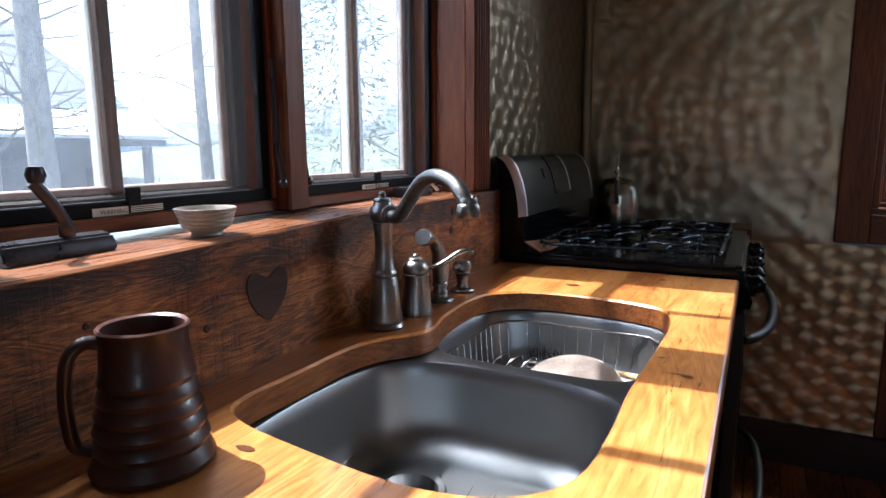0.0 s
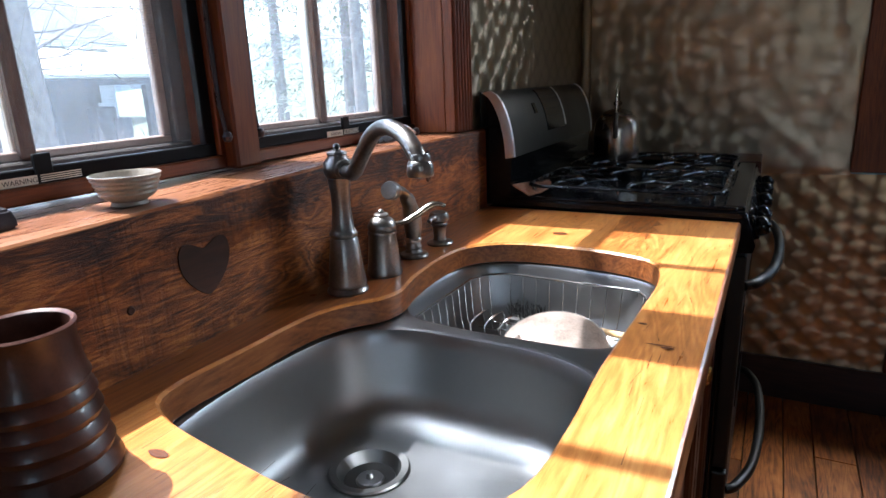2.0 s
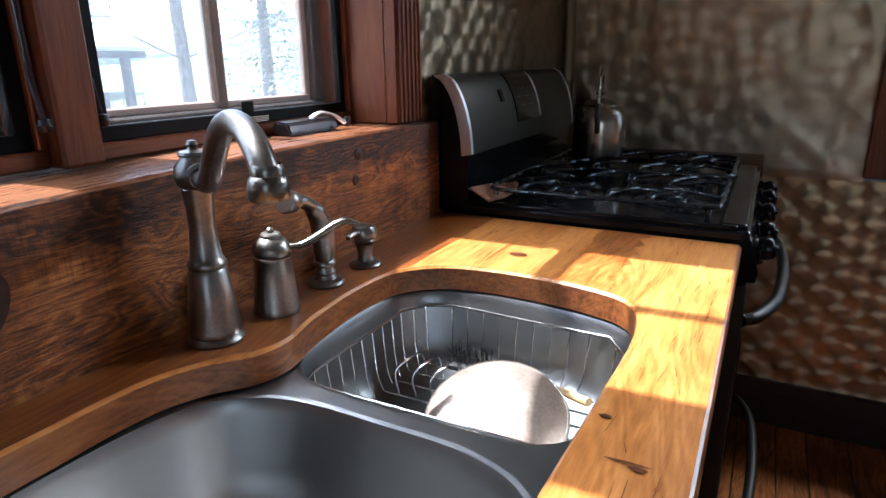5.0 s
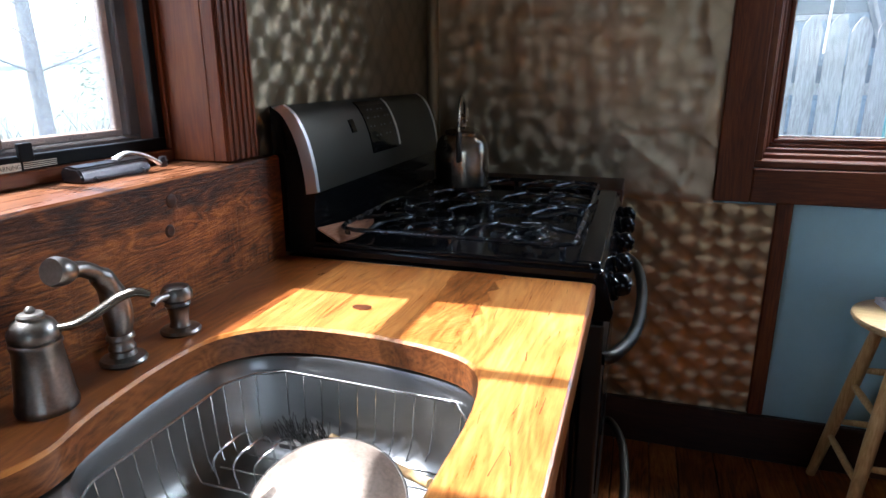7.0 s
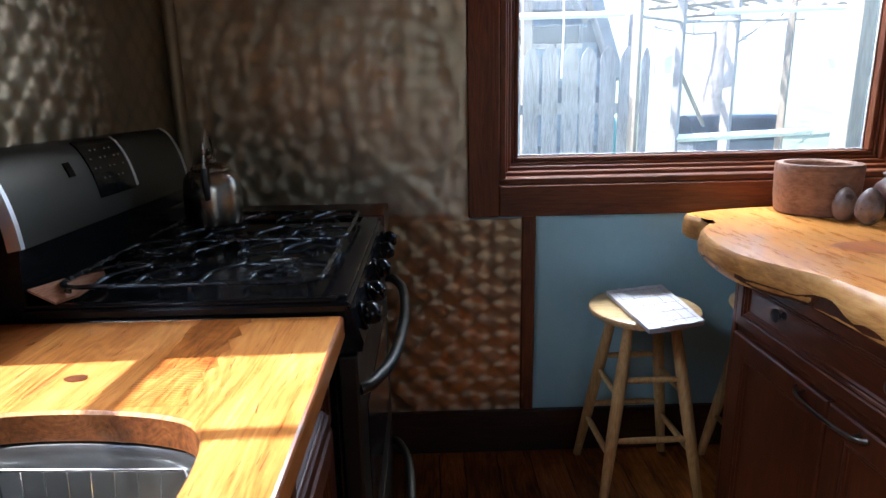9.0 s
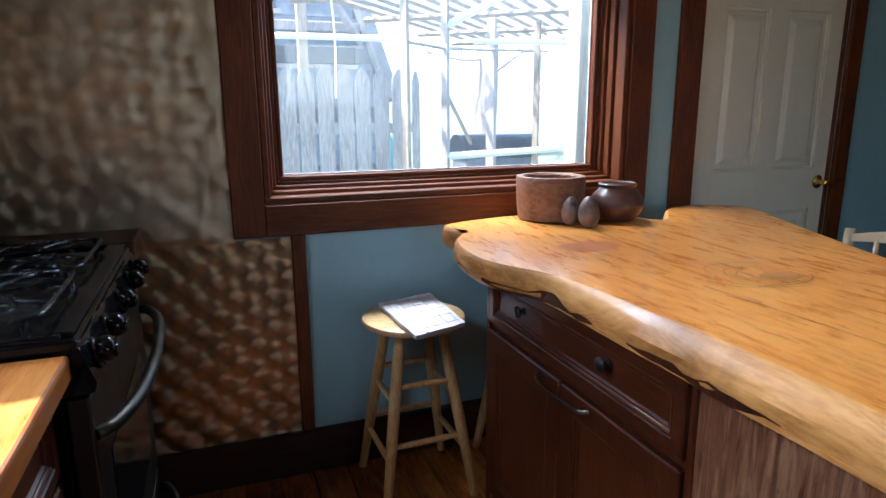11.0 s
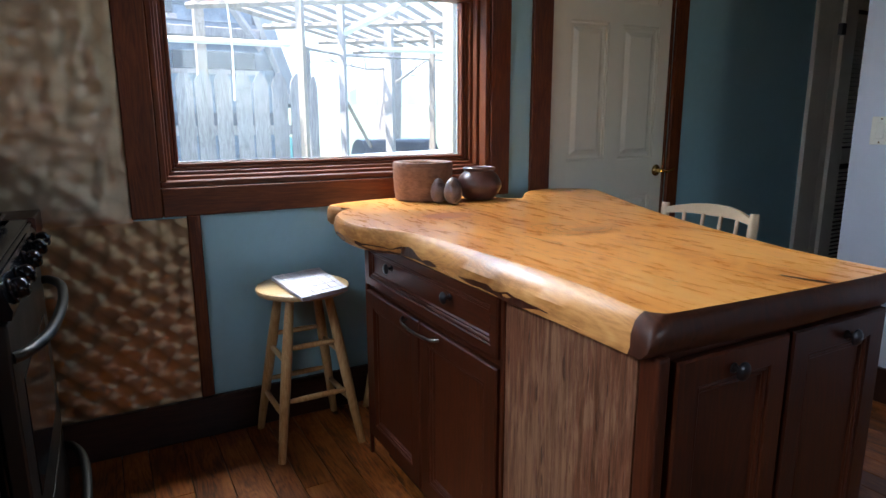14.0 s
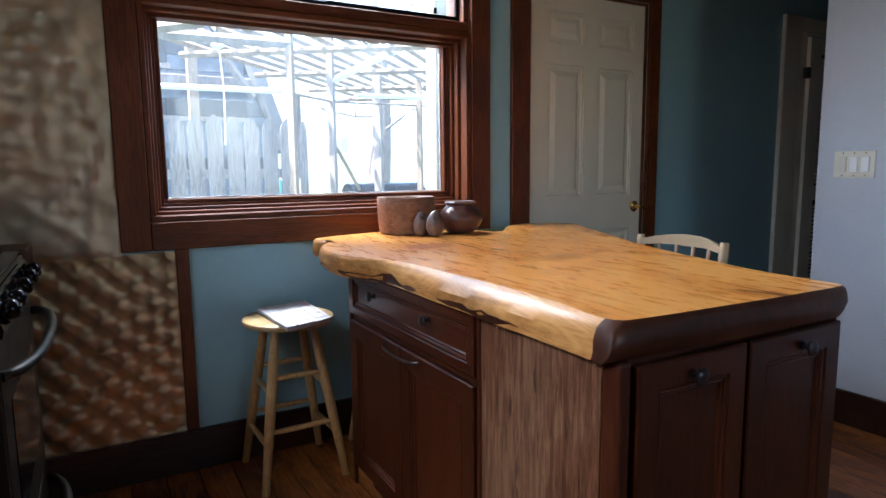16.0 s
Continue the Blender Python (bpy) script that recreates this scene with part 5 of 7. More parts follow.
rp("knob_panel", loops(bmesh.new(), [[Vector((x, RY0, z)) for x, z in sec], [Vector((x, RY1, z)) for x, z in sec]], True, True), M_BLACK, label="sloped black knob panel")
for y in (2.075, 2.205, 2.385, 2.555, 2.685):
    bm = lathe([(0, 0), (0.027, 0), (0.028, 0.004), (0.026, 0.008), (0.0215, 0.010), (0.0225, 0.018), (0.0215, 0.027), (0.0165, 0.033), (0.008, 0.035), (0, 0.0352)], 28)
    box(bm, -0.0032, 0.0032, -0.020, 0.020, 0.030, 0.0385, 0.0015)
    kk = part("knob", bm, M_BLACK, rng, "shiny black burner knob", True, Matrix.Translation((0.733, y, 0.868)) @ Euler((0, radians(72), 0)).to_matrix().to_4x4())
    kk.location = -Vector(OR)
rp("oven_door", box(bmesh.new(), 0.691, 0.728, RY0 + 0.004, RY1 - 0.004, 0.265, 0.815, 0.005, 2), M_RANGE, label="stainless oven door")
rp("oven_window", box(bmesh.new(), 0.726, 0.7305, RY0 + 0.12, RY1 - 0.12, 0.38, 0.66, 0.001), M_BLACK, label="dark oven window")
rp("drawer", box(bmesh.new(), 0.691, 0.728, RY0 + 0.004, RY1 - 0.004, 0.055, 0.255, 0.005, 2), M_RANGE, label="stainless storage drawer")
for hz in (0.742, 0.200):
    pts = smooth_path([(0.728, RY0 + 0.022, hz), (0.752, RY0 + 0.045, hz + 0.003), (0.785, RY0 + 0.16, hz + 0.006), (0.797, (RY0 + RY1) / 2, hz + 0.008), (0.785, RY1 - 0.16, hz + 0.006), (0.752, RY1 - 0.045, hz + 0.003), (0.728, RY1 - 0.022, hz)], 6)
    rp("handle", tube(pts, 0.0125, 14), M_RANGE, label="bowed steel handle", smooth=True)
# grates
for gy in (RY0 + 0.205, RY1 - 0.205):
    gbm = bmesh.new()
    z = 0.948
    hx, hy = 0.235, 0.172
    cx = 0.43
    corner_pts = []
    for sx, sy in ((1, 1), (-1, 1), (-1, -1), (1, -1)):
        for a in range(4):
            t = a / 3 * math.pi / 2 + {(1, 1): 0, (-1, 1): 1, (-1, -1): 2, (1, -1): 3}[(sx, sy)] * math.pi / 2
            corner_pts.append((cx + sx * (hx - 0.04) + 0.04 * math.cos(t), gy + sy * (hy - 0.04) + 0.04 * math.sin(t), z))
    tube(corner_pts, 0.0048, 8, gbm, True)
    for k, ox in enumerate((-0.165, -0.095, 0.02, 0.105)):
        lean = 0.045 if k % 2 == 0 else 0.062
        tube(smooth_path([(cx + ox, gy - hy, z), (cx + ox + 0.004, gy - hy + 0.045, z + 0.005), (cx + ox + lean * 0.6, gy - hy + 0.085, z + 0.006), (cx + ox + lean, gy - hy + 0.125, z + 0.004), (cx + ox + lean * 0.9, gy - 0.015, z + 0.002)], 5), 0.0045, 8, gbm)
        tube(smooth_path([(cx - ox, gy + hy, z), (cx - ox - 0.004, gy + hy - 0.045, z + 0.005), (cx - ox - lean * 0.6, gy + hy - 0.085, z + 0.006), (cx - ox - lean, gy + hy - 0.125, z + 0.004), (cx - ox - lean * 0.9, gy + 0.015, z + 0.002)], 5), 0.0045, 8, gbm)
    for sx in (-1, 1):
        for sy in (-1, 1):
            tube(smooth_path([(cx + sx * hx, gy + sy * 0.075, z), (cx + sx * (hx - 0.045), gy + sy * 0.07, z + 0.006), (cx + sx * (hx - 0.075), gy + sy * 0.035, z + 0.005), (cx + sx * (hx - 0.12), gy + sy * 0.028, z + 0.002)], 5), 0.0045, 8, gbm)
    for bx in (cx - 0.118, cx + 0.118):
        arc = [(bx + 0.078 * math.cos(t), gy + 0.052 * math.sin(t), z + 0.001) for t in [k * math.pi / 12 for k in range(24)]]
        tube(arc[1:11], 0.0042, 8, gbm)
        tube(arc[13:23], 0.0042, 8, gbm)
    for fx in (cx - hx + 0.02, cx, cx + hx - 0.02):
        for fy in (gy - hy + 0.01, gy + hy - 0.01):
            tube([(fx, fy, z), (fx, fy, 0.918)], 0.006, 8, gbm)
    rp("burner_grate", gbm, M_GRATE, label="curved cast-iron grate", smooth=True)
    for bx in (cx - 0.118, cx + 0.118):
        rp("burner", lathe([(0, 0.020), (0.028, 0.019), (0.034, 0.015), (0.034, 0.010), (0.042, 0.008), (0.046, 0.0)], 28, None, (bx, gy, 0.918)), M_GRATE, label="round burner head", smooth=True)
        rp("burner_base", lathe([(0.047, 0.0), (0.047, 0.004), (0.060, 0.003), (0.075, 0.0002)], 28, None, (bx, gy, 0.918)), M_GRATE, label="dark burner ring", smooth=True)
stripw = thing("filler_counter", (0.4, 2.88, 0.88), "narrow stained board between range and wall", "counter")
part("board", box(bmesh.new(), -0.32, 0.329, -0.108, 0.108, -0.02, 0.046, 0.003), M_CAB_H, stripw)
part("support", box(bmesh.new(), -0.32, 0.27, -0.100, 0.100, -0.88, -0.0202), M_CAB, stripw)

kettle = thing("kettle", (0.308, 2.570, 0.954), "tarnished steel kettle with a tall curved handle on the back burner", "kettle")
part("body", lathe([(0, 0), (0.066, 0), (0.070, 0.004), (0.072, 0.03), (0.071, 0.09), (0.067, 0.118), (0.056, 0.134), (0.046, 0.139), (0.046, 0.142)], 40), M_KETTLE, kettle, smooth=True)
part("lid", lathe([(0.046, 0.140), (0.048, 0.143), (0.044, 0.148), (0.026, 0.155), (0.010, 0.158), (0.007, 0.166), (0.013, 0.170), (0.014, 0.176), (0.010, 0.181), (0.004, 0.184), (0.007, 0.188), (0, 0.193)], 32), M_KETTLE, kettle, smooth=True)
kd = Vector((0.16, -0.98, 0)).normalized()
pts = smooth_path([(kd.x * r, kd.y * r, z) for r, z in ((0.071, 0.085), (0.082, 0.120), (0.078, 0.175), (0.040, 0.222), (0.0, 0.232), (-0.045, 0.215), (-0.07, 0.16), (-0.066, 0.125))], 5)
part("handle", tube(pts, 0.0085, 12, squash=0.45), M_KETTLE, kettle, "flat curved handle", True)
part("grip", tube(smooth_path([(kd.x * r, kd.y * r, z) for r, z in ((0.074, 0.075), (0.086, 0.110), (0.083, 0.150))], 5), 0.0115, 12, squash=0.6), M_INK, kettle, "black handle grip", True)
sd_ = Vector((-0.30, 0.95, 0)).normalized()
part("spout", tube([(sd_.x * r, sd_.y * r, z) for r, z in ((0.06, 0.06), (0.085, 0.09), (0.105, 0.125))], [0.018, 0.013, 0.010], 14), M_KETTLE, kettle, smooth=True)

# solid piece standing in for wood reflected in the glossy backguard
bark = thing("wood_reflection", (0.205, 2.085, 0.927), "thin reddish piece on the range, put there for a wood reflection", "wood")
bm = bmesh.new()
prof_pts = [(-0.035, -0.075), (0.010, -0.078), (0.030, -0.040), (0.034, 0.020), (0.020, 0.075), (0.005, 0.098), (-0.004, 0.060), (-0.020, 0.010)]
top_r = [Vector((x, y, 0.004 + 0.010 * (y + 0.08) / 0.18 + 0.020 * max(0, -x) / 0.03)) for x, y in prof_pts]
loops(bm, [[Vector((p.x, p.y, p.z - 0.004)) for p in top_r], top_r], True, True)
part("piece", bm, M_REFLECTED_WOOD, bark)

# ---- island ----
island = thing("island_cabinet", (2.03, 1.9, 0), "dark cherry kitchen island cabinets with panelled doors and worn end panel", "kitchen island")
OI = Vector((2.03, 1.9, 0))
IX0, IX1, IY0, IY1, IH = 1.690, 2.385, 1.270, 2.535, 0.826


def ip(ob):
    ob.location = ob.location - OI
    return ob


ip(boxpart("body", (IX0 + 0.001, IX1 - 0.001, IY0 + 0.002, IY1, 0.095, IH), M_CAB, island))
ip(boxpart("plinth", (IX0 + 0.05, IX1 - 0.05, IY0 + 0.05, IY1 - 0.03, 0.0, 0.095), M_BASE, island))
ip(boxpart("worn_panel", (IX0 - 0.008, IX0 + 0.0005, IY0 + 0.030, 1.690, 0.02, IH - 0.003), M_VENEER, island, 0.001, "worn flaking veneer side panel"))
ip(boxpart("corner_post", (IX0 - 0.010, IX0 + 0.022, IY0 - 0.016, IY0 + 0.029, 0.0, IH - 0.004), M_CAB, island, 0.008, "rounded corner post", segs=3))
for y in (1.697,):
    ip(boxpart("stile", (IX0 - 0.012, IX0 + 0.0005, y - 0.006, y + 0.010, 0.02, IH - 0.003), M_CAB, island, 0.003))
ip(boxpart("stile", (IX0 - 0.012, IX0 + 0.0005, 2.520, 2.538, 0.02, IH - 0.003), M_CAB, island, 0.003))
dr = ip(framed_front("drawer", island, IX0, 1.712, 2.512, 0.662, 0.815, -1, M_CAB_H, 0.030))
for y in (1.937, 2.303):
    knob(dr, (IX0 - 0.014, y, 0.757), -1, 0.0165)
for y0, y1 in ((2.116, 2.512), (1.712, 2.110)):
    dd = ip(framed_front("door", island, IX0, y0, y1, 0.105, 0.640, -1, M_CAB, 0.055))
bm = tube(smooth_path([(IX0 - 0.022, 2.215, 0.625), (IX0 - 0.040, 2.185, 0.621), (IX0 - 0.046, 2.100, 0.618), (IX0 - 0.040, 2.010, 0.621), (IX0 - 0.022, 1.985, 0.625)], 5), 0.0034, 10, squash=1.6)
for y in (2.19, 2.01):
    tube([(IX0 - 0.016, y, 0.626), (IX0 - 0.040, y, 0.621)], 0.0034, 8, bm)
ip(part("pull_handle", bm, M_PEWTER, island, "bowed bronze pull handle", True))
for x0, x1, kx in ((IX0 + 0.035, 2.030, 1.868), (2.042, IX1 - 0.018, 2.222)):
    dd = ip(framed_front("door", island, IY0 - 0.0005, x0, x1, 0.105, 0.808, -1, M_CAB, 0.055, "y"))
    knob(dd, (kx, IY0 - 0.018, 0.772), -1, 0.0175, axis="y")

slab = thing("live_edge_slab", (2.03, 1.9, 0.83), "thick varnished live-edge pine slab on the island", "countertop")
OUT = [(1.665, 2.868), (1.690, 2.735), (1.655, 2.700), (1.602, 2.610), (1.578, 2.490), (1.575, 2.370), (1.600, 2.285), (1.640, 2.205), (1.674, 2.120), (1.692, 2.000), (1.700, 1.860),
       (1.712, 1.700), (1.712, 1.570), (1.705, 1.440), (1.688, 1.360), (1.684, 1.305), (1.700, 1.272), (1.745, 1.256), (1.950, 1.244), (2.150, 1.236), (2.325, 1.234), (2.366, 1.250),
       (2.374, 1.300), (2.388, 1.450), (2.440, 1.640), (2.556, 1.980), (2.682, 2.260), (2.800, 2.500), (2.900, 2.700), (2.930, 2.790), (2.850, 2.880), (2.720, 2.915), (2.600, 2.870),
       (2.500, 2.760), (2.440, 2.690), (2.395, 2.690), (2.355, 2.770), (2.300, 2.860), (2.150, 2.950), (1.900, 2.945)]
SO = Vector((2.03, 1.9, 0.83))
so = smooth_path([(x - SO.x, y - SO.y, 0) for x, y in OUT], 5, True)
S0, S1 = 0.829 - 0.83, 0.893 - 0.83


def wob(p, z, amp):
    return amp * noise.noise((p.x * 6, p.y * 6, z * 30))


def flare(p, z):
    """The bark side leans outwards below where the top is narrow."""
    x, y = p.x + SO.x, p.y + SO.y
    if not (1.20 < y < 2.45 and x < 1.79):
        return 0.0
    k = min(1.0, max(0.0, (S1 - z) / 0.030)) ** 0.55
    side = min(1.0, (1.79 - x) / 0.06) * min(1.0, (y - 1.20) / 0.06) * min(1.0, (2.45 - y) / 0.15)
    return max(0.0, x - 1.658) * k * side


rings = []
for d, z, amp in ((0.024, S0, 0.002), (0.013, S0 - 0.008, 0.005), (0.002, S0 + 0.006, 0.008), (-0.004, S0 + 0.028, 0.006), (0.0, S0 + 0.050, 0.003), (0.004, S1 - 0.006, 0.001), (0.010, S1 - 0.001, 0.0)):
    ins = inset(so, d)
    rings.append([Vector((p.x + wob(p, z, amp) - flare(p, z), p.y + wob(p, z + 1, amp), z)) for p in ins])
NO = len(so)
bm = loops(bmesh.new(), rings)
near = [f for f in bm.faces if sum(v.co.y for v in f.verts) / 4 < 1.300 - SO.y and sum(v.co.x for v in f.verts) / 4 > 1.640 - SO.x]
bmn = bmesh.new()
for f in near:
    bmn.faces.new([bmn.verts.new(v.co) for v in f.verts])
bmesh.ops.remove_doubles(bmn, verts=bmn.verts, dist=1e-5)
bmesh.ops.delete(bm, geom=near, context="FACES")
SCARS = ((1.98, 2.36, 0.55), (1.52, 1.86, 0.42), (2.42, 2.58, 0.5))
bms = bmesh.new()
for i in range(NO):
    j = (i + 1) % NO
    y = rings[2][i].y + SO.y
    if rings[2][i].x + SO.x > 1.80 or not any(a < y < c for a, c, h in SCARS):
        continue
    quad = []
    for q in (i, j):
        yy = rings[2][q].y + SO.y
        a, c, h = [v for v in SCARS if v[0] - 0.03 < yy < v[1] + 0.03][0]
        k = max(0.0, math.sin(math.pi * min(1, max(0, (yy - a) / (c - a))))) ** 0.5
        mid = h + 0.35 * noise.noise((yy * 14, h, 0))
        half = max(0.03, 0.38 * k * (0.8 + 0.9 * noise.noise((yy * 25, 3, h))))
        col_ = []
        for u in (mid - half, mid + half):
            u = min(2.0, max(0.05, u * 2))
            r0 = int(min(u, 1.999))
            p = rings[r0 + 1][q].lerp(rings[r0 + 2][q], u - r0)
            o = Vector((p.x, p.y, 0)) - Vector((0.3, 0, 0))
            col_.append(p + Vector((-0.0016, 0, -0.0004)))
        quad.append(col_)
    bms.faces.new([bms.verts.new(p) for p in (quad[0][0], quad[1][0], quad[1][1], quad[0][1])])
bmesh.ops.remove_doubles(bms, verts=bms.verts, dist=1e-5)
part("bark_scars", bms, M_SAWN, slab, "dark bark scars left on the live edge", kind="stuff")
part("live_edge", bm, M_LIVE, slab, "uneven live edge with bark scars", True)
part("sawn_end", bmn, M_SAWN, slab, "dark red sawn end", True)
bm = bmesh.new()
bm.faces.new([bm.verts.new(p) for p in [Vector((q.x, q.y, S1 - 0.001)) for q in rings[-1]]])
bm.faces.new([bm.verts.new(p) for p in [Vector((q.x, q.y, S0)) for q in rings[0]]][::-1])
bmesh.ops.triangulate(bm, faces=bm.faces)
part("top_face", bm, M_SLAB, slab, "varnished orange top with swirling grain")
bm = bmesh.new()
for pts in ([(2.105, 1.338), (2.113, 1.335), (2.141, 1.242), (2.131, 1.240)], [(1.80, 2.885), (1.802, 2.885), (1.855, 2.58), (1.853, 2.58)], [(2.42, 2.0), (2.423, 2.0), (2.378, 1.46), (2.376, 1.46)],
            [(1.86, 2.58), (1.862, 2.58), (1.90, 2.40), (1.899, 2.40)], [(1.92, 1.95), (1.923, 1.95), (1.94, 1.55), (1.939, 1.55)]):
    bm.faces.new([bm.verts.new((x - SO.x, y - SO.y, S1 + 0.0006)) for x, y in pts])
for k in range(80):
    x, y = rnd.uniform(1.76, 2.34), rnd.uniform(1.30, 2.5)
    l, w_ = rnd.uniform(0.02, 0.12), rnd.uniform(0.0004, 0.0011)
    bm.faces.new([bm.verts.new(p) for p in ((x - w_ - SO.x, y - SO.y, S1 + 0.0005), (x + w_ - SO.x, y - SO.y, S1 + 0.0005), (x - SO.x + 0.0002 - l * 0.05, y + l - SO.y, S1 + 0.0005))])
part("cracks", bm, M_HEART, slab, "dark cracks in the slab", kind="stuff")


def slab_mark(name, x, y, rx, ry, lift, mat, label, wave=0.15, n=30):
    bm = bmesh.new()
    ring = [Vector((x - SO.x + rx * (1 + wave * noise.noise((i * 0.5, x, y))) * math.cos(i * 2 * math.pi / n), y - SO.y + ry * (1 + wave * noise.noise((i * 0.6, y, x))) * math.sin(i * 2 * math.pi / n), S1 + lift)) for i in range(n)]
    bm.faces.new([bm.verts.new(p) for p in ring])
    part(name, bm, mat, slab, label)


slab_mark("red_patch", 1.927, 2.387, 0.095, 0.060, 0.0004, M_RED, "reddish patch in the wood")
for k, (rx, ry) in enumerate(((0.105, 0.060), (0.060, 0.030))):
    slab_mark("knot_ring", 2.134 + 0.01 * k, 1.961 - 0.012 * k, rx, ry, 0.0004 + 0.0004 * k, M_SLAB if k % 2 == 0 else M_SWIRL, "brown swirl of a large knot", 0.9)

rk = random.Random(17)
for k in range(11):
    a0, b0 = 0.030 + 0.0135 * k, 0.018 + 0.0085 * k
    bm = bmesh.new()
    n_ = 64
    lo_, hi_ = sorted((rk.randrange(0, 64), rk.randrange(20, 64)))
    rows_ = []
    for i in range(lo_, max(hi_, lo_ + 14)):
        t = i * 2 * math.pi / n_
        wv = 1 + 0.30 * noise.noise((math.cos(t) * 1.1, math.sin(t) * 1.1, 0.12 * k))
        w_ = 0.0006 + 0.0022 * abs(noise.noise((i * 0.21, k, 3)))
        c_, s_ = math.cos(t), math.sin(t)
        rows_.append([bm.verts.new((2.120 - SO.x + (a0 * wv + q) * c_, 1.975 - SO.y + (b0 * wv + q) * s_ * 1.25, S1 + 0.0014)) for q in (-w_, w_)])
    for a, c in zip(rows_, rows_[1:]):
        bm.faces.new((a[0], a[1], c[1], c[0]))
    part("grain_line", bm, M_KNOT, slab, "curved grain line round the knot")

wbowl = thing("wooden_bowl", (2.060, 2.842, 0.893), "thick-walled straight-sided turned wooden bowl on the slab", "bowl")
part("bowl", lathe([(0, 0), (0.106, 0), (0.112, 0.005), (0.118, 0.050), (0.121, 0.120), (0.121, 0.147), (0.118, 0.152), (0.098, 0.152), (0.093, 0.146), (0.090, 0.060), (0.070, 0.030), (0, 0.025)], 56), M_BOWLW, wbowl, smooth=True)
pot = thing("clay_pot", (2.254, 2.722, 0.893), "round maroon-glazed clay pot with a rolled rim", "pot")
part("pot_body", lathe([(0, 0), (0.050, 0), (0.056, 0.003), (0.078, 0.025), (0.092, 0.052), (0.091, 0.070), (0.078, 0.095), (0.062, 0.110), (0.058, 0.116), (0.064, 0.121), (0.066, 0.127), (0.060, 0.132), (0.052, 0.128), (0.050, 0.115), (0.070, 0.08), (0.06, 0.02), (0, 0.01)], 48), M_POT, pot, smooth=True)
for x, y, h, r in ((2.082, 2.632, 0.104, 0.035), (2.052, 2.692, 0.098, 0.031)):
    e = thing("stone_egg", (x, y, 0.893), "mottled brown egg-shaped stone standing beside the pot", "egg", "stone eggs by the pot")
    pr = [(0, 0)]
    for k in range(1, 14):
        t = k / 14
        pr.append((r * math.sin(math.pi * t) * (1 + 0.16 * math.cos(math.pi * t)), h * 0.5 * (1 - math.cos(math.pi * t))))
    pr.append((0, h))
    part("egg_body", lathe(pr, 28), M_EGG, e, smooth=True)

# ---- north window ----
nw = tagged(new("window_2"), "large stained picture window with an awning sash above it", "window", kind="structure")
for d, mat in (((N_X0 - 0.102, N_X0 - 0.0005, YN - 0.024, YN - 0.0005, 0.871, N_Z1 + 0.10), M_CASING), ((N_X1 + 0.0005, N_X1 + 0.104, YN - 0.024, YN - 0.0005, 0.871, N_Z1 + 0.10), M_CASING),
               ((N_X0, N_X1, YN - 0.0235, YN - 0.0005, 0.871, N_Z0 - 0.001), M_CASING_X), ((N_X0, N_X1, YN - 0.0235, YN - 0.0005, N_Z1 + 0.001, N_Z1 + 0.10), M_CASING_X)):
    boxpart("casing", d, mat, nw, 0.003, "broad flat stained casing")
for k, (d0, d1, w0, w1) in enumerate(((-0.012, 0.045, 0.0, 0.022), (0.046, 0.080, 0.0, 0.036), (0.081, 0.150, 0.0, 0.050), (0.100, 0.135, 0.051, 0.062), (0.105, 0.150, 0.063, 0.078))):
    ya, yb = YN + d0, YN + d1
    x0, x1, z0, z1 = N_X0 + w0, N_X1 - w0, N_Z0 + w0, 1.775 - (w0 * 0.55)
    t = w1 - w0
    for nm, d, mat in (("stop_bead", (x0, x1, ya, yb, z0, z0 + t), M_CASING_X), ("stop_bead", (x0, x1, ya, yb, z1 - t, z1), M_CASING_X),
                       ("stop_bead", (x0, x0 + t, ya, yb, z0 + t, z1 - t), M_CASING), ("stop_bead", (x1 - t, x1, ya, yb, z0 + t, z1 - t), M_CASING)):
        boxpart(nm, d, mat, nw, 0.003)
boxpart("transom_rail", (N_X0, N_X1, YN - 0.006, YN + 0.15, 1.776, 1.822), M_CASING_X, nw, 0.005, "stained rail between the lights")
g = boxpart("pane", (N_X0 + 0.076, N_X1 - 0.076, YN + 0.142, YN + 0.146, N_Z0 + 0.076, 1.735), M_GLASS_N, nw)
g.visible_shadow = False
for d in ((N_X0 + 0.078, N_X1 - 0.078, YN + 0.136, YN + 0.1415, N_Z0 + 0.0785, N_Z0 + 0.084), (N_X1 - 0.084, N_X1 - 0.0785, YN + 0.136, YN + 0.1415, N_Z0 + 0.084, 1.70)):
    boxpart("glazing_tape", d, M_GALV, nw, 0.001)
boxpart("lock_block", (1.70, 1.80, YN + 0.005, YN + 0.03, 1.823, 1.838), M_RUBBER, nw, 0.003, "black awning latch")
for nm, d in (("screen_frame", (N_X0 + 0.03, N_X1 - 0.03, YN + 0.04, YN + 0.055, 1.835, 1.852)), ("screen_frame", (N_X0 + 0.03, N_X1 - 0.03, YN + 0.04, YN + 0.055, 2.19, 2.205)),
              ("screen_frame", (N_X0 + 0.03, N_X0 + 0.046, YN + 0.04, YN + 0.055, 1.852, 2.19)), ("screen_frame", (N_X1 - 0.046, N_X1 - 0.03, YN + 0.04, YN + 0.055, 1.852, 2.19))):
    boxpart(nm, d, M_RUBBER, nw, 0.002, "black screen frame")
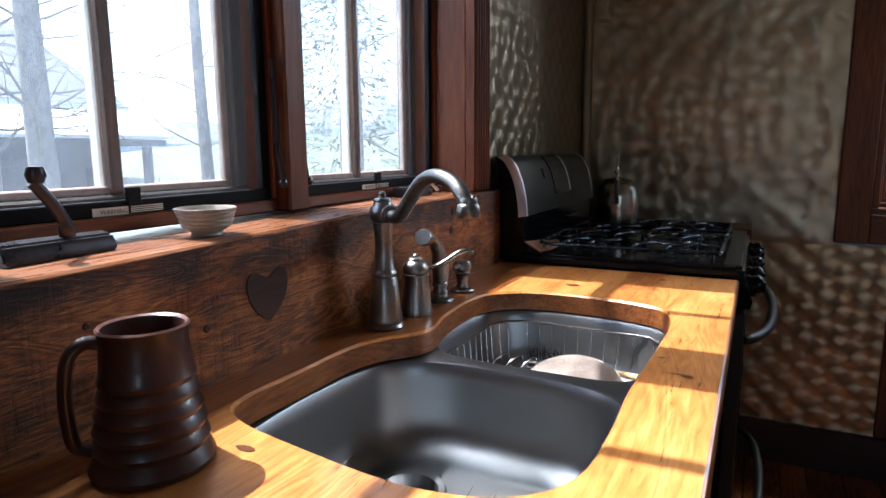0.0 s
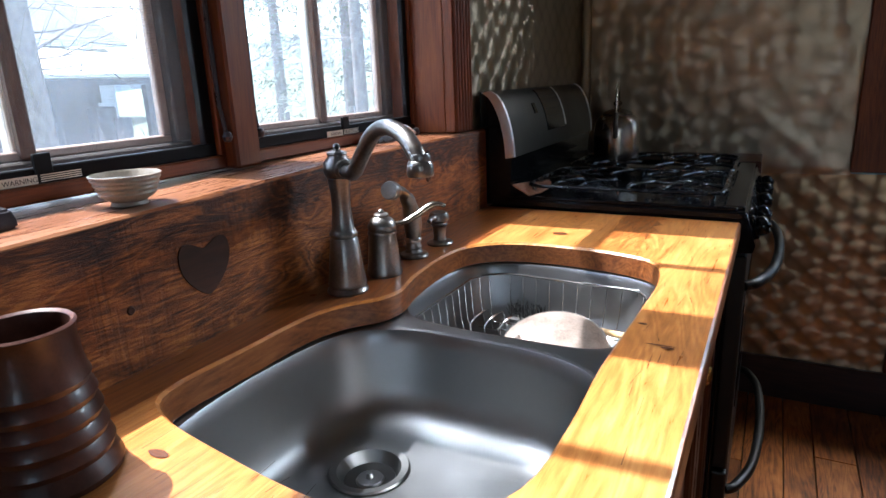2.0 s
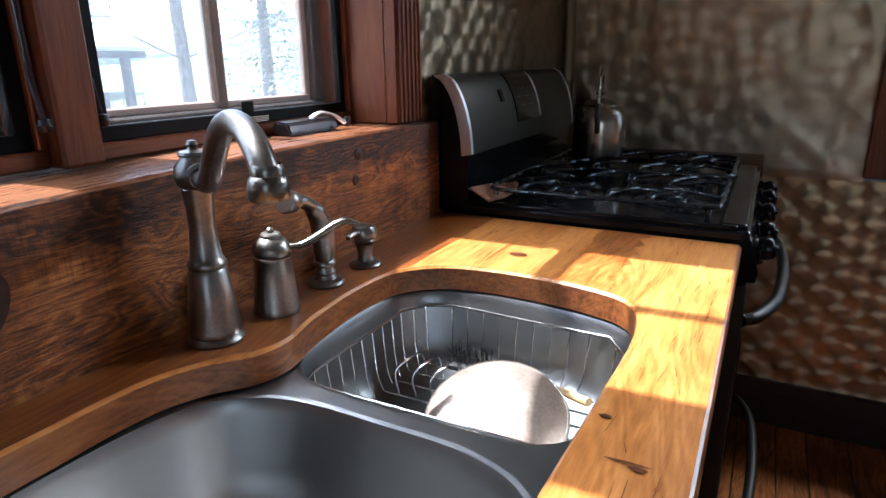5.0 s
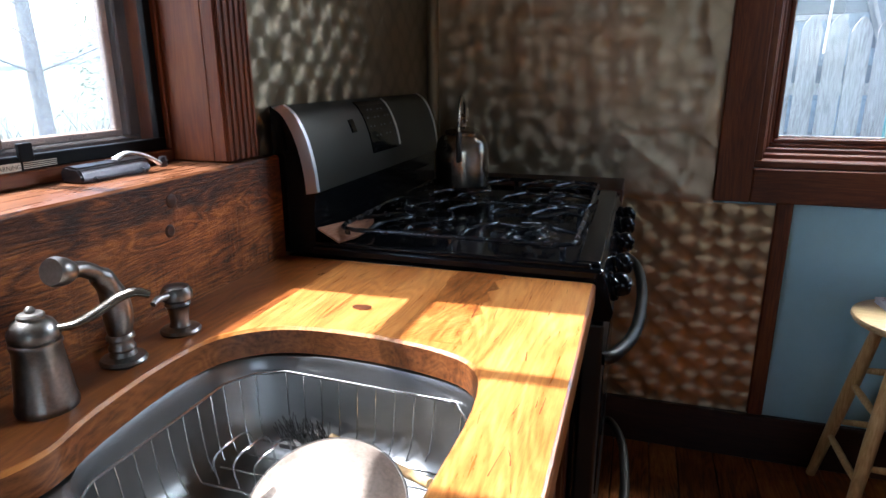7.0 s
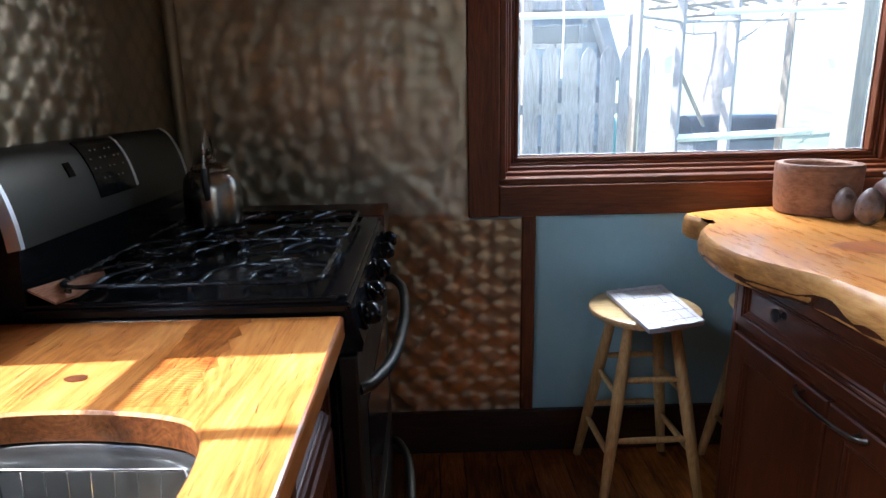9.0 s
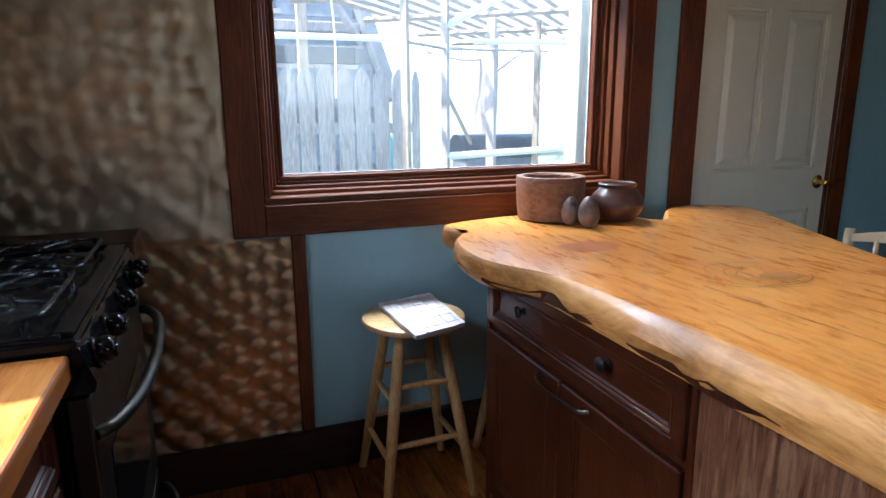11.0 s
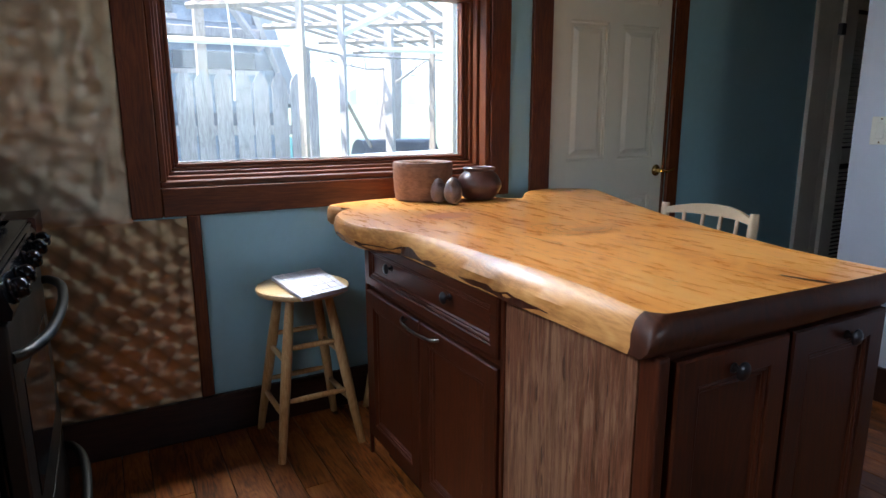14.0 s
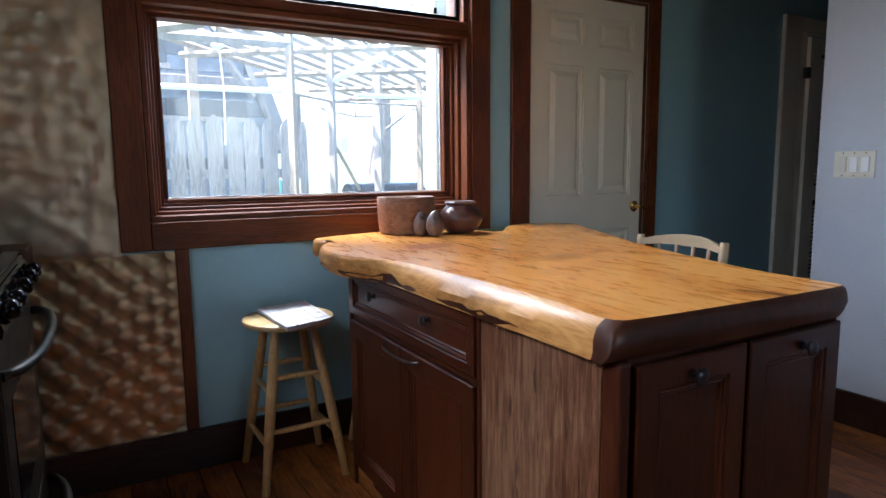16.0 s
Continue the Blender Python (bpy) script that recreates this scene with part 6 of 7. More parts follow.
for d in ((N_X0, N_X0 + 0.029, YN, YN + 0.15, 1.823, N_Z1 - 0.001), (N_X1 - 0.029, N_X1, YN, YN + 0.15, 1.823, N_Z1 - 0.001), (N_X0 + 0.03, N_X1 - 0.03, YN, YN + 0.15, 2.206, N_Z1 - 0.001)):
    boxpart("upper_frame", d, M_CASING, nw, 0.003)
boxpart("screen_tab", (2.31, 2.325, YN + 0.030, YN + 0.039, 1.852, 1.878), M_RUBBER, nw, 0.001)
g = boxpart("pane", (N_X0 + 0.03, N_X1 - 0.03, YN + 0.11, YN + 0.114, 1.824, 2.205), M_GLASS_N, nw)
g.visible_shadow = False

# ---- door ----
door = tagged(new("door_1"), "closed cream six-panel door with a brass lever in a dark stained frame", "door", kind="structure")
for d, mat in (((D_X0 - 0.112, D_X0 - 0.001, YN - 0.022, YN - 0.0005, 0.0, D_Z + 0.10), M_CASING), ((D_X1 + 0.001, D_X1 + 0.084, YN - 0.022, YN - 0.0005, 0.0, D_Z + 0.10), M_CASING), ((D_X0, D_X1, YN - 0.022, YN - 0.0005, D_Z + 0.001, D_Z + 0.10), M_CASING_X)):
    boxpart("door_casing", d, mat, door, 0.003, "dark stained door casing")
for d in ((D_X0, D_X0 + 0.012, YN - 0.0004, YN + 0.12, 0, D_Z), (D_X1 - 0.012, D_X1, YN - 0.0004, YN + 0.12, 0, D_Z), (D_X0, D_X1, YN - 0.0004, YN + 0.12, D_Z - 0.012, D_Z)):
    boxpart("door_jamb", d, M_CASING, door, 0.001)
dx0, dx1 = D_X0 + 0.013, D_X1 - 0.013
leaf = boxpart("door_leaf", (dx0, dx1, YN + 0.026, YN + 0.05, 0.012, D_Z - 0.013), M_DOOR, door, 0.001, "cream painted door leaf")
PX, PZ = ((2.945, 3.190), (3.285, 3.540)), ((0.235, 0.82), (1.005, 1.680), (1.780, 1.940))
for x0, x1 in ((dx0, PX[0][0]), (PX[0][1], PX[1][0]), (PX[1][1], dx1)):
    boxpart("door_stile", (x0, x1, YN + 0.012, YN + 0.0255, 0.012, D_Z - 0.013), M_DOOR, door)
for x0, x1 in PX:
    for z0, z1 in ((0.012, PZ[0][0]), (PZ[0][1], PZ[1][0]), (PZ[1][1], PZ[2][0]), (PZ[2][1], D_Z - 0.013)):
        boxpart("door_rail", (x0, x1, YN + 0.012, YN + 0.0255, z0, z1), M_DOOR, door)
    for z0, z1 in PZ:
        bm = bmesh.new()
        o = 0.014
        for b_ in ((x0, x1, z0, z0 + o), (x0, x1, z1 - o, z1), (x0, x0 + o, z0 + o, z1 - o), (x1 - o, x1, z0 + o, z1 - o)):
            box(bm, b_[0], b_[1], YN + 0.0160, YN + 0.0258, b_[2], b_[3], 0.003)
        part("panel_mould", bm, M_DOOR, door)
        q = 0.030
        vb = [Vector((a, YN + 0.0257, c)) for a, c in ((x0 + q, z0 + q), (x1 - q, z0 + q), (x1 - q, z1 - q), (x0 + q, z1 - q))]
        q = 0.055
        vt = [Vector((a, YN + 0.0135, c)) for a, c in ((x0 + q, z0 + q), (x1 - q, z0 + q), (x1 - q, z1 - q), (x0 + q, z1 - q))]
        part("door_panel", loops(bmesh.new(), [vb, vt], False, True), M_DOOR, door, "moulded raised door panel")
bm = lathe([(0, 0), (0.030, 0), (0.031, 0.004), (0.024, 0.010), (0.012, 0.014), (0.011, 0.045), (0, 0.046)], 28)
rot = Euler((math.pi / 2, 0, 0)).to_matrix().to_4x4()
part("door_handle", bm, M_BRASS, door, "round brass rosette", True, Matrix.Translation((3.575, YN + 0.0115, 0.940)) @ rot)
part("lever_arm", tube(smooth_path([(3.575, YN - 0.036, 0.940), (3.605, YN - 0.040, 0.934), (3.640, YN - 0.036, 0.940), (3.672, YN - 0.034, 0.950)], 4), [0.008] * 6 + [0.006] * 7, 10), M_BRASS, door, "curved brass lever", True)
for z in (0.25, 1.02, 1.78):
    boxpart("hinge", (D_X0 + 0.002, D_X0 + 0.014, YN + 0.002, YN + 0.012, z, z + 0.09), M_BRONZE, door, 0.002, "dark hinge")

# louvred closet doors further on
lv = tagged(new("door_2"), "pale louvred closet door in a white frame", "door", kind="structure")
boxpart("door_casing", (4.850, 5.030, YN - 0.030, YN - 0.0005, 0, 2.12), M_TRIMW, lv, 0.004, "pale painted casing")
boxpart("door_casing", (5.030, 5.86, YN - 0.030, YN - 0.0005, 2.02, 2.12), M_TRIMW, lv, 0.004)
boxpart("door_jamb", (5.031, 5.10, YN - 0.028, YN - 0.0005, 0, 2.02), M_TRIMW, lv, 0.003)
boxpart("door_stile", (5.104, 5.236, YN - 0.050, YN - 0.022, 0.02, 2.0), M_TRIMW, lv, 0.003)
boxpart("door_stile", (5.66, 5.72, YN - 0.050, YN - 0.022, 0.02, 2.0), M_TRIMW, lv, 0.003)
for z in (0.02, 0.92, 1.90):
    boxpart("door_rail", (5.2365, 5.6595, YN - 0.050, YN - 0.022, z, z + 0.10), M_TRIMW, lv, 0.003)
boxpart("backing", (5.236, 5.66, YN - 0.020, YN - 0.012, 0.02, 2.0), M_BASE, lv)
boxpart("hinge", (5.060, 5.104, YN - 0.060, YN - 0.030, 1.73, 1.80), M_BRONZE, lv, 0.002, "dark hinge")
sl_me = None
for z in [0.145 + 0.028 * k for k in range(27)] + [1.045 + 0.028 * k for k in range(30)]:
    if sl_me is None:
        s_ob = part("slat", box(bmesh.new(), 5.2365, 5.6595, -0.016, 0.016, -0.003, 0.003, 0.001), M_TRIMW, lv)
        sl_me = s_ob.data
    else:
        s_ob = new("slat", sl_me)
        s_ob.parent = lv
    s_ob.location = (0, YN - 0.036, z)
    s_ob.rotation_euler = (radians(-38), 0, 0)

sw = thing("light_switch", (3.7995, 1.972, 1.16), "cream double light switch plate with white toggles", "light switch")
part("plate", box(bmesh.new(), -0.007, 0.0, -0.084, 0.084, -0.058, 0.058, 0.003, 2), M_PLASTIC, sw)
for y in (-0.046, 0.0, 0.046):
    part("toggle", box(bmesh.new(), -0.012, -0.006, y - 0.016, y + 0.016, -0.033, 0.033, 0.002), M_PLASTIC if y > 0.01 else M_SWITCH, sw, "white rocker")
    for z in (-0.048, 0.048):
        part("screw", lathe([(0, 0.001), (0.003, 0.0005), (0.003, 0)], 10), M_BRASS, sw, m=Matrix.Translation((-0.0072, y, z)) @ Euler((0, -math.pi / 2, 0)).to_matrix().to_4x4())

# ---- stools ----


def stool(at, turn, label):
    s = thing("bar_stool", at, label, "stool", "wooden bar stools")
    H = 0.612
    part("seat", lathe([(0, H - 0.026), (0.150, H - 0.026), (0.166, H - 0.022), (0.171, H - 0.012), (0.169, H - 0.004), (0.162, H), (0.10, H - 0.002), (0, H - 0.003)], 48), M_SEAT, s, "round pale wooden seat", True)
    tops, feet = [], []
    for k in range(4):
        a = turn + math.pi / 4 + k * math.pi / 2
        tops.append(Vector((0.100 * math.cos(a), 0.100 * math.sin(a), H - 0.026)))
        feet.append(Vector((0.218 * math.cos(a), 0.218 * math.sin(a), 0.0)))
    for t, f in zip(tops, feet):
        pts = [t.lerp(f, u) for u in (0, 0.1, 0.35, 0.6, 0.85, 1)]
        part("leg", tube(pts, [0.015, 0.0165, 0.0195, 0.0185, 0.0155, 0.0135], 14), M_STOOL, s, smooth=True)
    for k in range(4):
        j = (k + 1) % 4
        for z in ((0.215, 0.405) if k % 2 == 0 else (0.165, 0.355)):
            u = 1 - z / (H - 0.026)
            a, b_ = tops[k].lerp(feet[k], u), tops[j].lerp(feet[j], u)
            part("rung", tube([a.lerp(b_, v) for v in (0.02, 0.3, 0.7, 0.98)], [0.008, 0.0105, 0.0105, 0.008], 10), M_STOOL, s, smooth=True)
    return s


stool((1.532, 2.800, 0), 0.02, "round pale wooden bar stool with a folded towel on its seat")
stool((1.985, 2.790, 0), 0.10, "round pale wooden bar stool pushed under the live-edge slab")

towel = thing("tea_towel", (1.568, 2.785, 0.6125), "folded white tea towel with thin grey stripes on the stool", "towel")


def towel_at(u, v, out=0.0):
    """The towel's slanting outline, as a place on it from 0 to 1 each way."""
    sw, se, nw_, ne = (-0.105, -0.220), (0.078, -0.163), (-0.126, 0.130), (0.080, 0.186)
    a, c = [sw[i] + (se[i] - sw[i]) * u for i in (0, 1)], [nw_[i] + (ne[i] - nw_[i]) * u for i in (0, 1)]
    x, y = (a[i] + (c[i] - a[i]) * v for i in (0, 1))
    return x * (1 - out * 3), y * (1 - out * 2)

for k in range(3):
    bm = bmesh.new()
    nx, ny = 22, 18
    x0, x1, y0, y1 = -0.100 + 0.004 * k, 0.104 - 0.005 * k, -0.168 + 0.004 * k, 0.172 - 0.003 * k
    grid = [[None] * (ny + 1) for _ in range(nx + 1)]
    for i in range(nx + 1):
        for j in range(ny + 1):
            x, y = x0 + (x1 - x0) * i / nx, y0 + (y1 - y0) * j / ny
            w_ = 0.0022 * noise.noise((x * 22, y * 22, k * 3.0)) + 0.001 * noise.noise((x * 60, y * 60, k))
            qx, qy = towel_at(i / nx, j / ny, 0.006 * (2 - k))
            grid[i][j] = (qx + 0.004 * noise.noise((x * 12, y * 14, 5 + k)), qy + 0.004 * noise.noise((y * 12, x * 14, 9 + k)), 0.003 + 0.0055 * k + w_ + (0.004 if 0.2 < i / nx < 0.25 else 0) * (k == 2))
    lo = [[bm.verts.new(Vector(p) - Vector((0, 0, 0.0045))) for p in r] for r in grid]
    hi = [[bm.verts.new(p) for p in r] for r in grid]
    for i in range(nx):
        for j in range(ny):
            bm.faces.new((hi[i][j], hi[i + 1][j], hi[i + 1][j + 1], hi[i][j + 1]))
            bm.faces.new((lo[i][j], lo[i][j + 1], lo[i + 1][j + 1], lo[i + 1][j]))
    for i in range(nx):
        bm.faces.new((lo[i][0], lo[i + 1][0], hi[i + 1][0], hi[i][0]))
        bm.faces.new((lo[i + 1][ny], lo[i][ny], hi[i][ny], hi[i + 1][ny]))
    for j in range(ny):
        bm.faces.new((lo[0][j + 1], lo[0][j], hi[0][j], hi[0][j + 1]))
        bm.faces.new((lo[nx][j], lo[nx][j + 1], hi[nx][j + 1], hi[nx][j]))
    part("fold", bm, M_CLOTH, towel, smooth=True)
bm = bmesh.new()
for k in range(5):
    for a, c in (((0.1 + 0.2 * k, 0.04), (0.1 + 0.2 * k, 0.96)), ((0.04, 0.1 + 0.2 * k), (0.96, 0.1 + 0.2 * k))):
        pts = []
        for t in [q / 12 for q in range(13)]:
            x, y = towel_at(a[0] + (c[0] - a[0]) * t, a[1] + (c[1] - a[1]) * t)
            pts.append((x, y, 0.0158))
        tube(pts, 0.0007, 4, bm)
part("stripes", bm, M_CLOTHLINE, towel, "thin woven grey stripes", kind="stuff")

# chair behind the island
chair = thing("dining_chair", (2.75, 2.17, 0), "pale pink-beige wooden chair with a curved spindle back behind the island", "chair")
for y in (-0.195, 0.195):
    part("back_post", tube(smooth_path([(0.185, y, 0.0), (0.165, y, 0.42), (0.175, y, 0.62), (0.195, y * 1.03, 0.875)], 4), [0.016] * 8 + [0.0175] * 4 + [0.016], 12), M_CHAIR, chair, smooth=True)
    part("leg", tube([(-0.185, y, 0), (-0.165, y, 0.43)], [0.014, 0.018], 12), M_CHAIR, chair, smooth=True)
rail = smooth_path([(0.192, -0.190, 0.850), (0.225, -0.10, 0.862), (0.238, 0, 0.866), (0.225, 0.10, 0.862), (0.192, 0.190, 0.850)], 5)
bm = loops(bmesh.new(), [[p + Vector((dx, 0, dz)) for dx, dz in ((-0.009, -0.026 + 0.010 * abs(p.y) / 0.19), (0.009, -0.026 + 0.010 * abs(p.y) / 0.19), (0.009, 0.020 - 0.012 * (p.y / 0.19) ** 2), (-0.009, 0.020 - 0.012 * (p.y / 0.19) ** 2))] for p in rail], True, True)
part("top_rail", bm, M_CHAIR, chair, "bowed top rail", True)
for y in (-0.12, -0.04, 0.04, 0.12):
    part("spindle", tube([(0.168, y * 0.95, 0.45), (0.215 + 0.018 * (1 - abs(y) / 0.12), y, 0.845)], 0.008, 10), M_CHAIR, chair, smooth=True)
part("seat", box(bmesh.new(), -0.20, 0.19, -0.21, 0.21, 0.43, 0.455, 0.008, 2), M_CHAIR, chair)
for y in (-0.19, 0.19):
    part("stretcher", tube([(-0.178, y, 0.2), (0.175, y, 0.2)], 0.010, 10), M_CHAIR, chair, smooth=True)

# ---- outdoors ----
ground = tagged(new("ground"), "pale spring yard with thin grass", "ground", kind="structure")
bm = bmesh.new()
GN = 48
gp = [[None] * (GN + 1) for _ in range(GN + 1)]


def gcoord(i):
    t = (i / GN) * 2 - 1
    return 0.5 * t * 24 + 180 * t ** 5


def ground_z(x, y):
    d = max(0, math.hypot(x - 2, y) - 7)
    rise = 0.11 * max(0, y - 8) * (x > -30) if y > 8 else 0
    return -0.35 + min(2.5, rise) * min(1, d / 4) + 0.08 * noise.noise((x * 0.3, y * 0.3, 0)) * min(1, d / 3)


for i in range(GN + 1):
    for j in range(GN + 1):
        x, y = 2 + gcoord(i), gcoord(j)
        gp[i][j] = bm.verts.new((x, y, ground_z(x, y)))
for i in range(GN):
    for j in range(GN):
        bm.faces.new((gp[i][j], gp[i + 1][j], gp[i + 1][j + 1], gp[i][j + 1]))
part("lawn", bm, M_LAWN, ground, smooth=True, kind="structure")

# picket fence beyond the north window
FY = 6.0
fence = thing("picket_fence", (1.6, FY, -0.35), "weathered grey picket fence with pointed boards", "fence")
for k in range(14):
    x = -0.62 + k * 0.152 + 0.006 * math.sin(k * 2.3)
    w_, h = 0.062, 1.975 + 0.012 * math.sin(k * 1.7) - (0.02 if k > 11 else 0)
    if k == 13:
        w_ = 0.032
    pr = [(-w_, 0), (w_, 0), (w_ * 1.02, h - 0.10), (w_ * 0.75, h - 0.055), (w_ * 0.30, h - 0.012), (0, h), (-w_ * 0.30, h - 0.012), (-w_ * 0.75, h - 0.055), (-w_ * 1.02, h - 0.10)]
    bm = loops(bmesh.new(), [[Vector((x + a - 0.35, -0.010, z)) for a, z in pr], [Vector((x + a - 0.35, 0.010, z)) for a, z in pr]], True, True)
    part("picket", bm, M_WEATHER, fence)
for z in (0.5, 1.45):
    part("rail", box(bmesh.new(), -1.1, 1.02, 0.012, 0.05, z, z + 0.08), M_WEATHER, fence)

# open timber frame with a slatted roof
frame_h = thing("greenhouse_frame", (2.9, 7.0, -0.35), "pale open timber greenhouse frame with a slatted sloping roof", "greenhouse")


def beam(name, a, b_, w_, mat=M_POST, parent=frame_h, lab=""):
    o = Vector((2.9, 7.0, -0.35))
    a, b_ = Vector(a) - o, Vector(b_) - o
    return part(name, tube([a, b_], w_ * 0.7, 4), mat, parent, lab)


beam("post", (2.42, 5.7, -0.35), (2.42, 5.7, 3.2), 0.055)
beam("post", (3.02, 6.4, -0.35), (3.02, 6.4, 3.1), 0.060, M_WEATHER)
beam("post", (3.95, 7.4, -0.35), (3.95, 7.4, 2.3), 0.09, M_WEATHER)
beam("post", (4.30, 7.0, -0.35), (4.30, 7.0, 2.2), 0.06)
beam("post", (3.45, 9.0, -0.3), (3.45, 9.0, 2.2), 0.08, M_WEATHER)
beam("rail", (0.6, 6.25, 1.865), (2.42, 6.0, 1.85), 0.035, M_GALV, lab="white metal rail")
beam("rail", (2.42, 5.7, 1.80), (3.02, 6.4, 1.83), 0.022, M_WEATHER)
beam("rail", (3.02, 6.4, 1.83), (4.6, 7.3, 1.93), 0.022, M_WEATHER)
beam("rail", (3.02, 6.4, 0.86), (4.6, 7.0, 0.86), 0.05, M_GALV)
beam("beam", (0.9, 5.9, 2.22), (2.42, 5.7, 2.20), 0.06, M_WEATHER)
part("post", box(bmesh.new(), 2.548 - 2.9, 2.70 - 2.9, 3.46 - 7.0, 3.56 - 7.0, 0, 3.2, 0.006), M_POST, frame_h, "thick post close outside the window")
beam("brace", (3.02, 6.4, 1.45), (3.45, 6.8, 0.95), 0.03)
beam("beam", (3.02, 6.4, 2.02), (3.90, 6.4, 2.46), 0.05, M_GALV)
beam("beam", (3.30, 6.4, 1.90), (4.40, 6.4, 1.92), 0.035, M_GALV)
beam("beam", (0.6, 5.6, 2.02), (1.75, 5.7, 2.30), 0.06, M_POST)


def roof_at(n, s, z):
    """A point of the slatted roof: n across the slats, s along them."""
    return (0.73 * n + 0.68 * s, -0.68 * n + 0.73 * s, z)


for k in range(14):
    n_ = -3.35 + 0.21 * k
    beam("slat", roof_at(n_, 5.7 + 0.05 * (k % 3), 2.34), roof_at(n_ + 0.02 * math.sin(k * 2.1), 10.4, 2.34), 0.045, M_WEATHER if k % 3 else M_POST)
for s_ in (6.25, 7.6, 9.0, 10.2):
    beam("rafter", roof_at(-3.45, s_, 2.25), roof_at(-0.5, s_ + 0.35, 2.25), 0.045, M_POST)

lampo = thing("hanging_lamp", (1.90, 5.95, 2.18), "small white glass shade hanging under the roof", "lamp")
part("shade", lathe([(0.015, 0.06), (0.03, 0.05), (0.055, 0.0), (0.05, -0.01), (0.0, -0.035)], 20), M_GALV, lampo, smooth=True)
part("cord", tube([(0, 0, 0.06), (0.0, 0, 0.5)], 0.006, 6), M_INK, lampo)
part("dangling_cord", tube(smooth_path([(0.01, 0, -0.03), (0.03, 0.0, -0.35), (0.02, 0, -0.8)], 5), 0.008, 6), M_LABEL, lampo)

shed = thing("shed", (0.9, 9.2, -0.35), "grey board shed with a steep gable roof", "shed")
bm = bmesh.new()
gab = [(-3.2, 0.0), (2.24, 0.0), (2.30, 1.92), (1.60, 3.95), (-3.2, 3.95)]
loops(bm, [[Vector((x, -0.06, z)) for x, z in gab], [Vector((x, 3.0, z)) for x, z in gab]], True, True)
part("shed_wall", bm, M_DARKWOOD, shed)
part("shed_roof", loops(bmesh.new(), [[Vector((x, y, z)) for x, z in ((2.30, 1.80), (2.44, 1.76), (1.62, 4.20), (1.46, 4.14))] for y in (-0.35, 3.2)], True, True), M_ROOF, shed, "steep shingle roof slope")
for k in range(21):
    z = 0.02 + k * 0.185
    xr = 2.25 - max(0.0, z - 1.75) * 0.345
    part("siding_board", loops(bmesh.new(), [[Vector((x, y, z + c)) for y, c in ((-0.061, 0), (-0.092, 0.0), (-0.070, 0.178), (-0.061, 0.178))] for x in (-3.1, xr)], True, True), M_SIDING if k % 4 else M_DARKWOOD, shed)
for a in ((0.20, 0.75, 2.22, 2.44), (0.90, 1.90, 2.22, 2.44), (0.30, 0.95, 2.86, 3.30), (-0.62, -0.02, 2.22, 2.85)):
    part("shed_window", box(bmesh.new(), a[0], a[1], -0.12, -0.09, a[2], a[3], 0.01), M_INK, shed, "dark shed window")
    part("window_trim", box(bmesh.new(), a[0] - 0.04, a[1] + 0.04, -0.125, -0.088, a[2] - 0.06, a[2] - 0.001, 0.005), M_WEATHER, shed)
part("shed_beam", box(bmesh.new(), -1.0, 1.95, -0.24, -0.13, 2.60, 2.72, 0.01), M_WEATHER, shed, "pale weathered beam across the gable")
part("shed_post", box(bmesh.new(), 1.13, 1.25, -0.5, -0.38, 0, 3.6, 0.01), M_POST, shed)
part("shed_brace", tube([(1.30, -0.42, 3.35), (1.92, -0.42, 2.45)], 0.05, 4), M_WEATHER, shed)

grill = thing("covered_grill", (4.55, 8.6, -0.30), "dark covered barrel grill on the yard", "grill")
part("grill_lid", loops(bmesh.new(), [[Vector((x, 0.30 * math.cos(t), 1.0 + 0.28 * math.sin(t))) for t in [k * math.pi / 8 for k in range(9)]] for x in (-0.55, 0.55)], True, True), M_BLACK, grill, smooth=True)
part("grill_base", box(bmesh.new(), -0.5, 0.5, -0.25, 0.25, 0, 0.99, 0.02), M_DARKWOOD, grill)
bin_ = thing("garden_can", (2.55, 6.7, -0.35), "small teal plastic can", "can")
part("can_body", lathe([(0, 0), (0.06, 0), (0.065, 1.10), (0.05, 1.35), (0.02, 1.42), (0, 1.42)], 16), plain_mat("teal_plastic", (0.10, 0.34, 0.34), 0.5), bin_, smooth=True)
rnd2 = random.Random(11)
for k in range(22):
    x, y = rnd2.uniform(2.6, 5.6), rnd2.uniform(7.6, 11)
    r = rnd2.uniform(0.10, 0.28)
    st_ = thing("yard_stone", (x, y, ground_z(x, y)), "pale fieldstone in the yard", "stone", "stones in the yard")
    bm = bmesh.new()
    bmesh.ops.create_icosphere(bm, subdivisions=2, radius=r)
    for v in bm.verts:
        v.co = v.co * (1 + 0.5 * noise.noise(v.co * 5 + Vector((k, 0, 0))))
        v.co.z = max(v.co.z * 0.6, -0.03) + 0.03
    part("stone", bm, M_ROCK, st_, smooth=True)


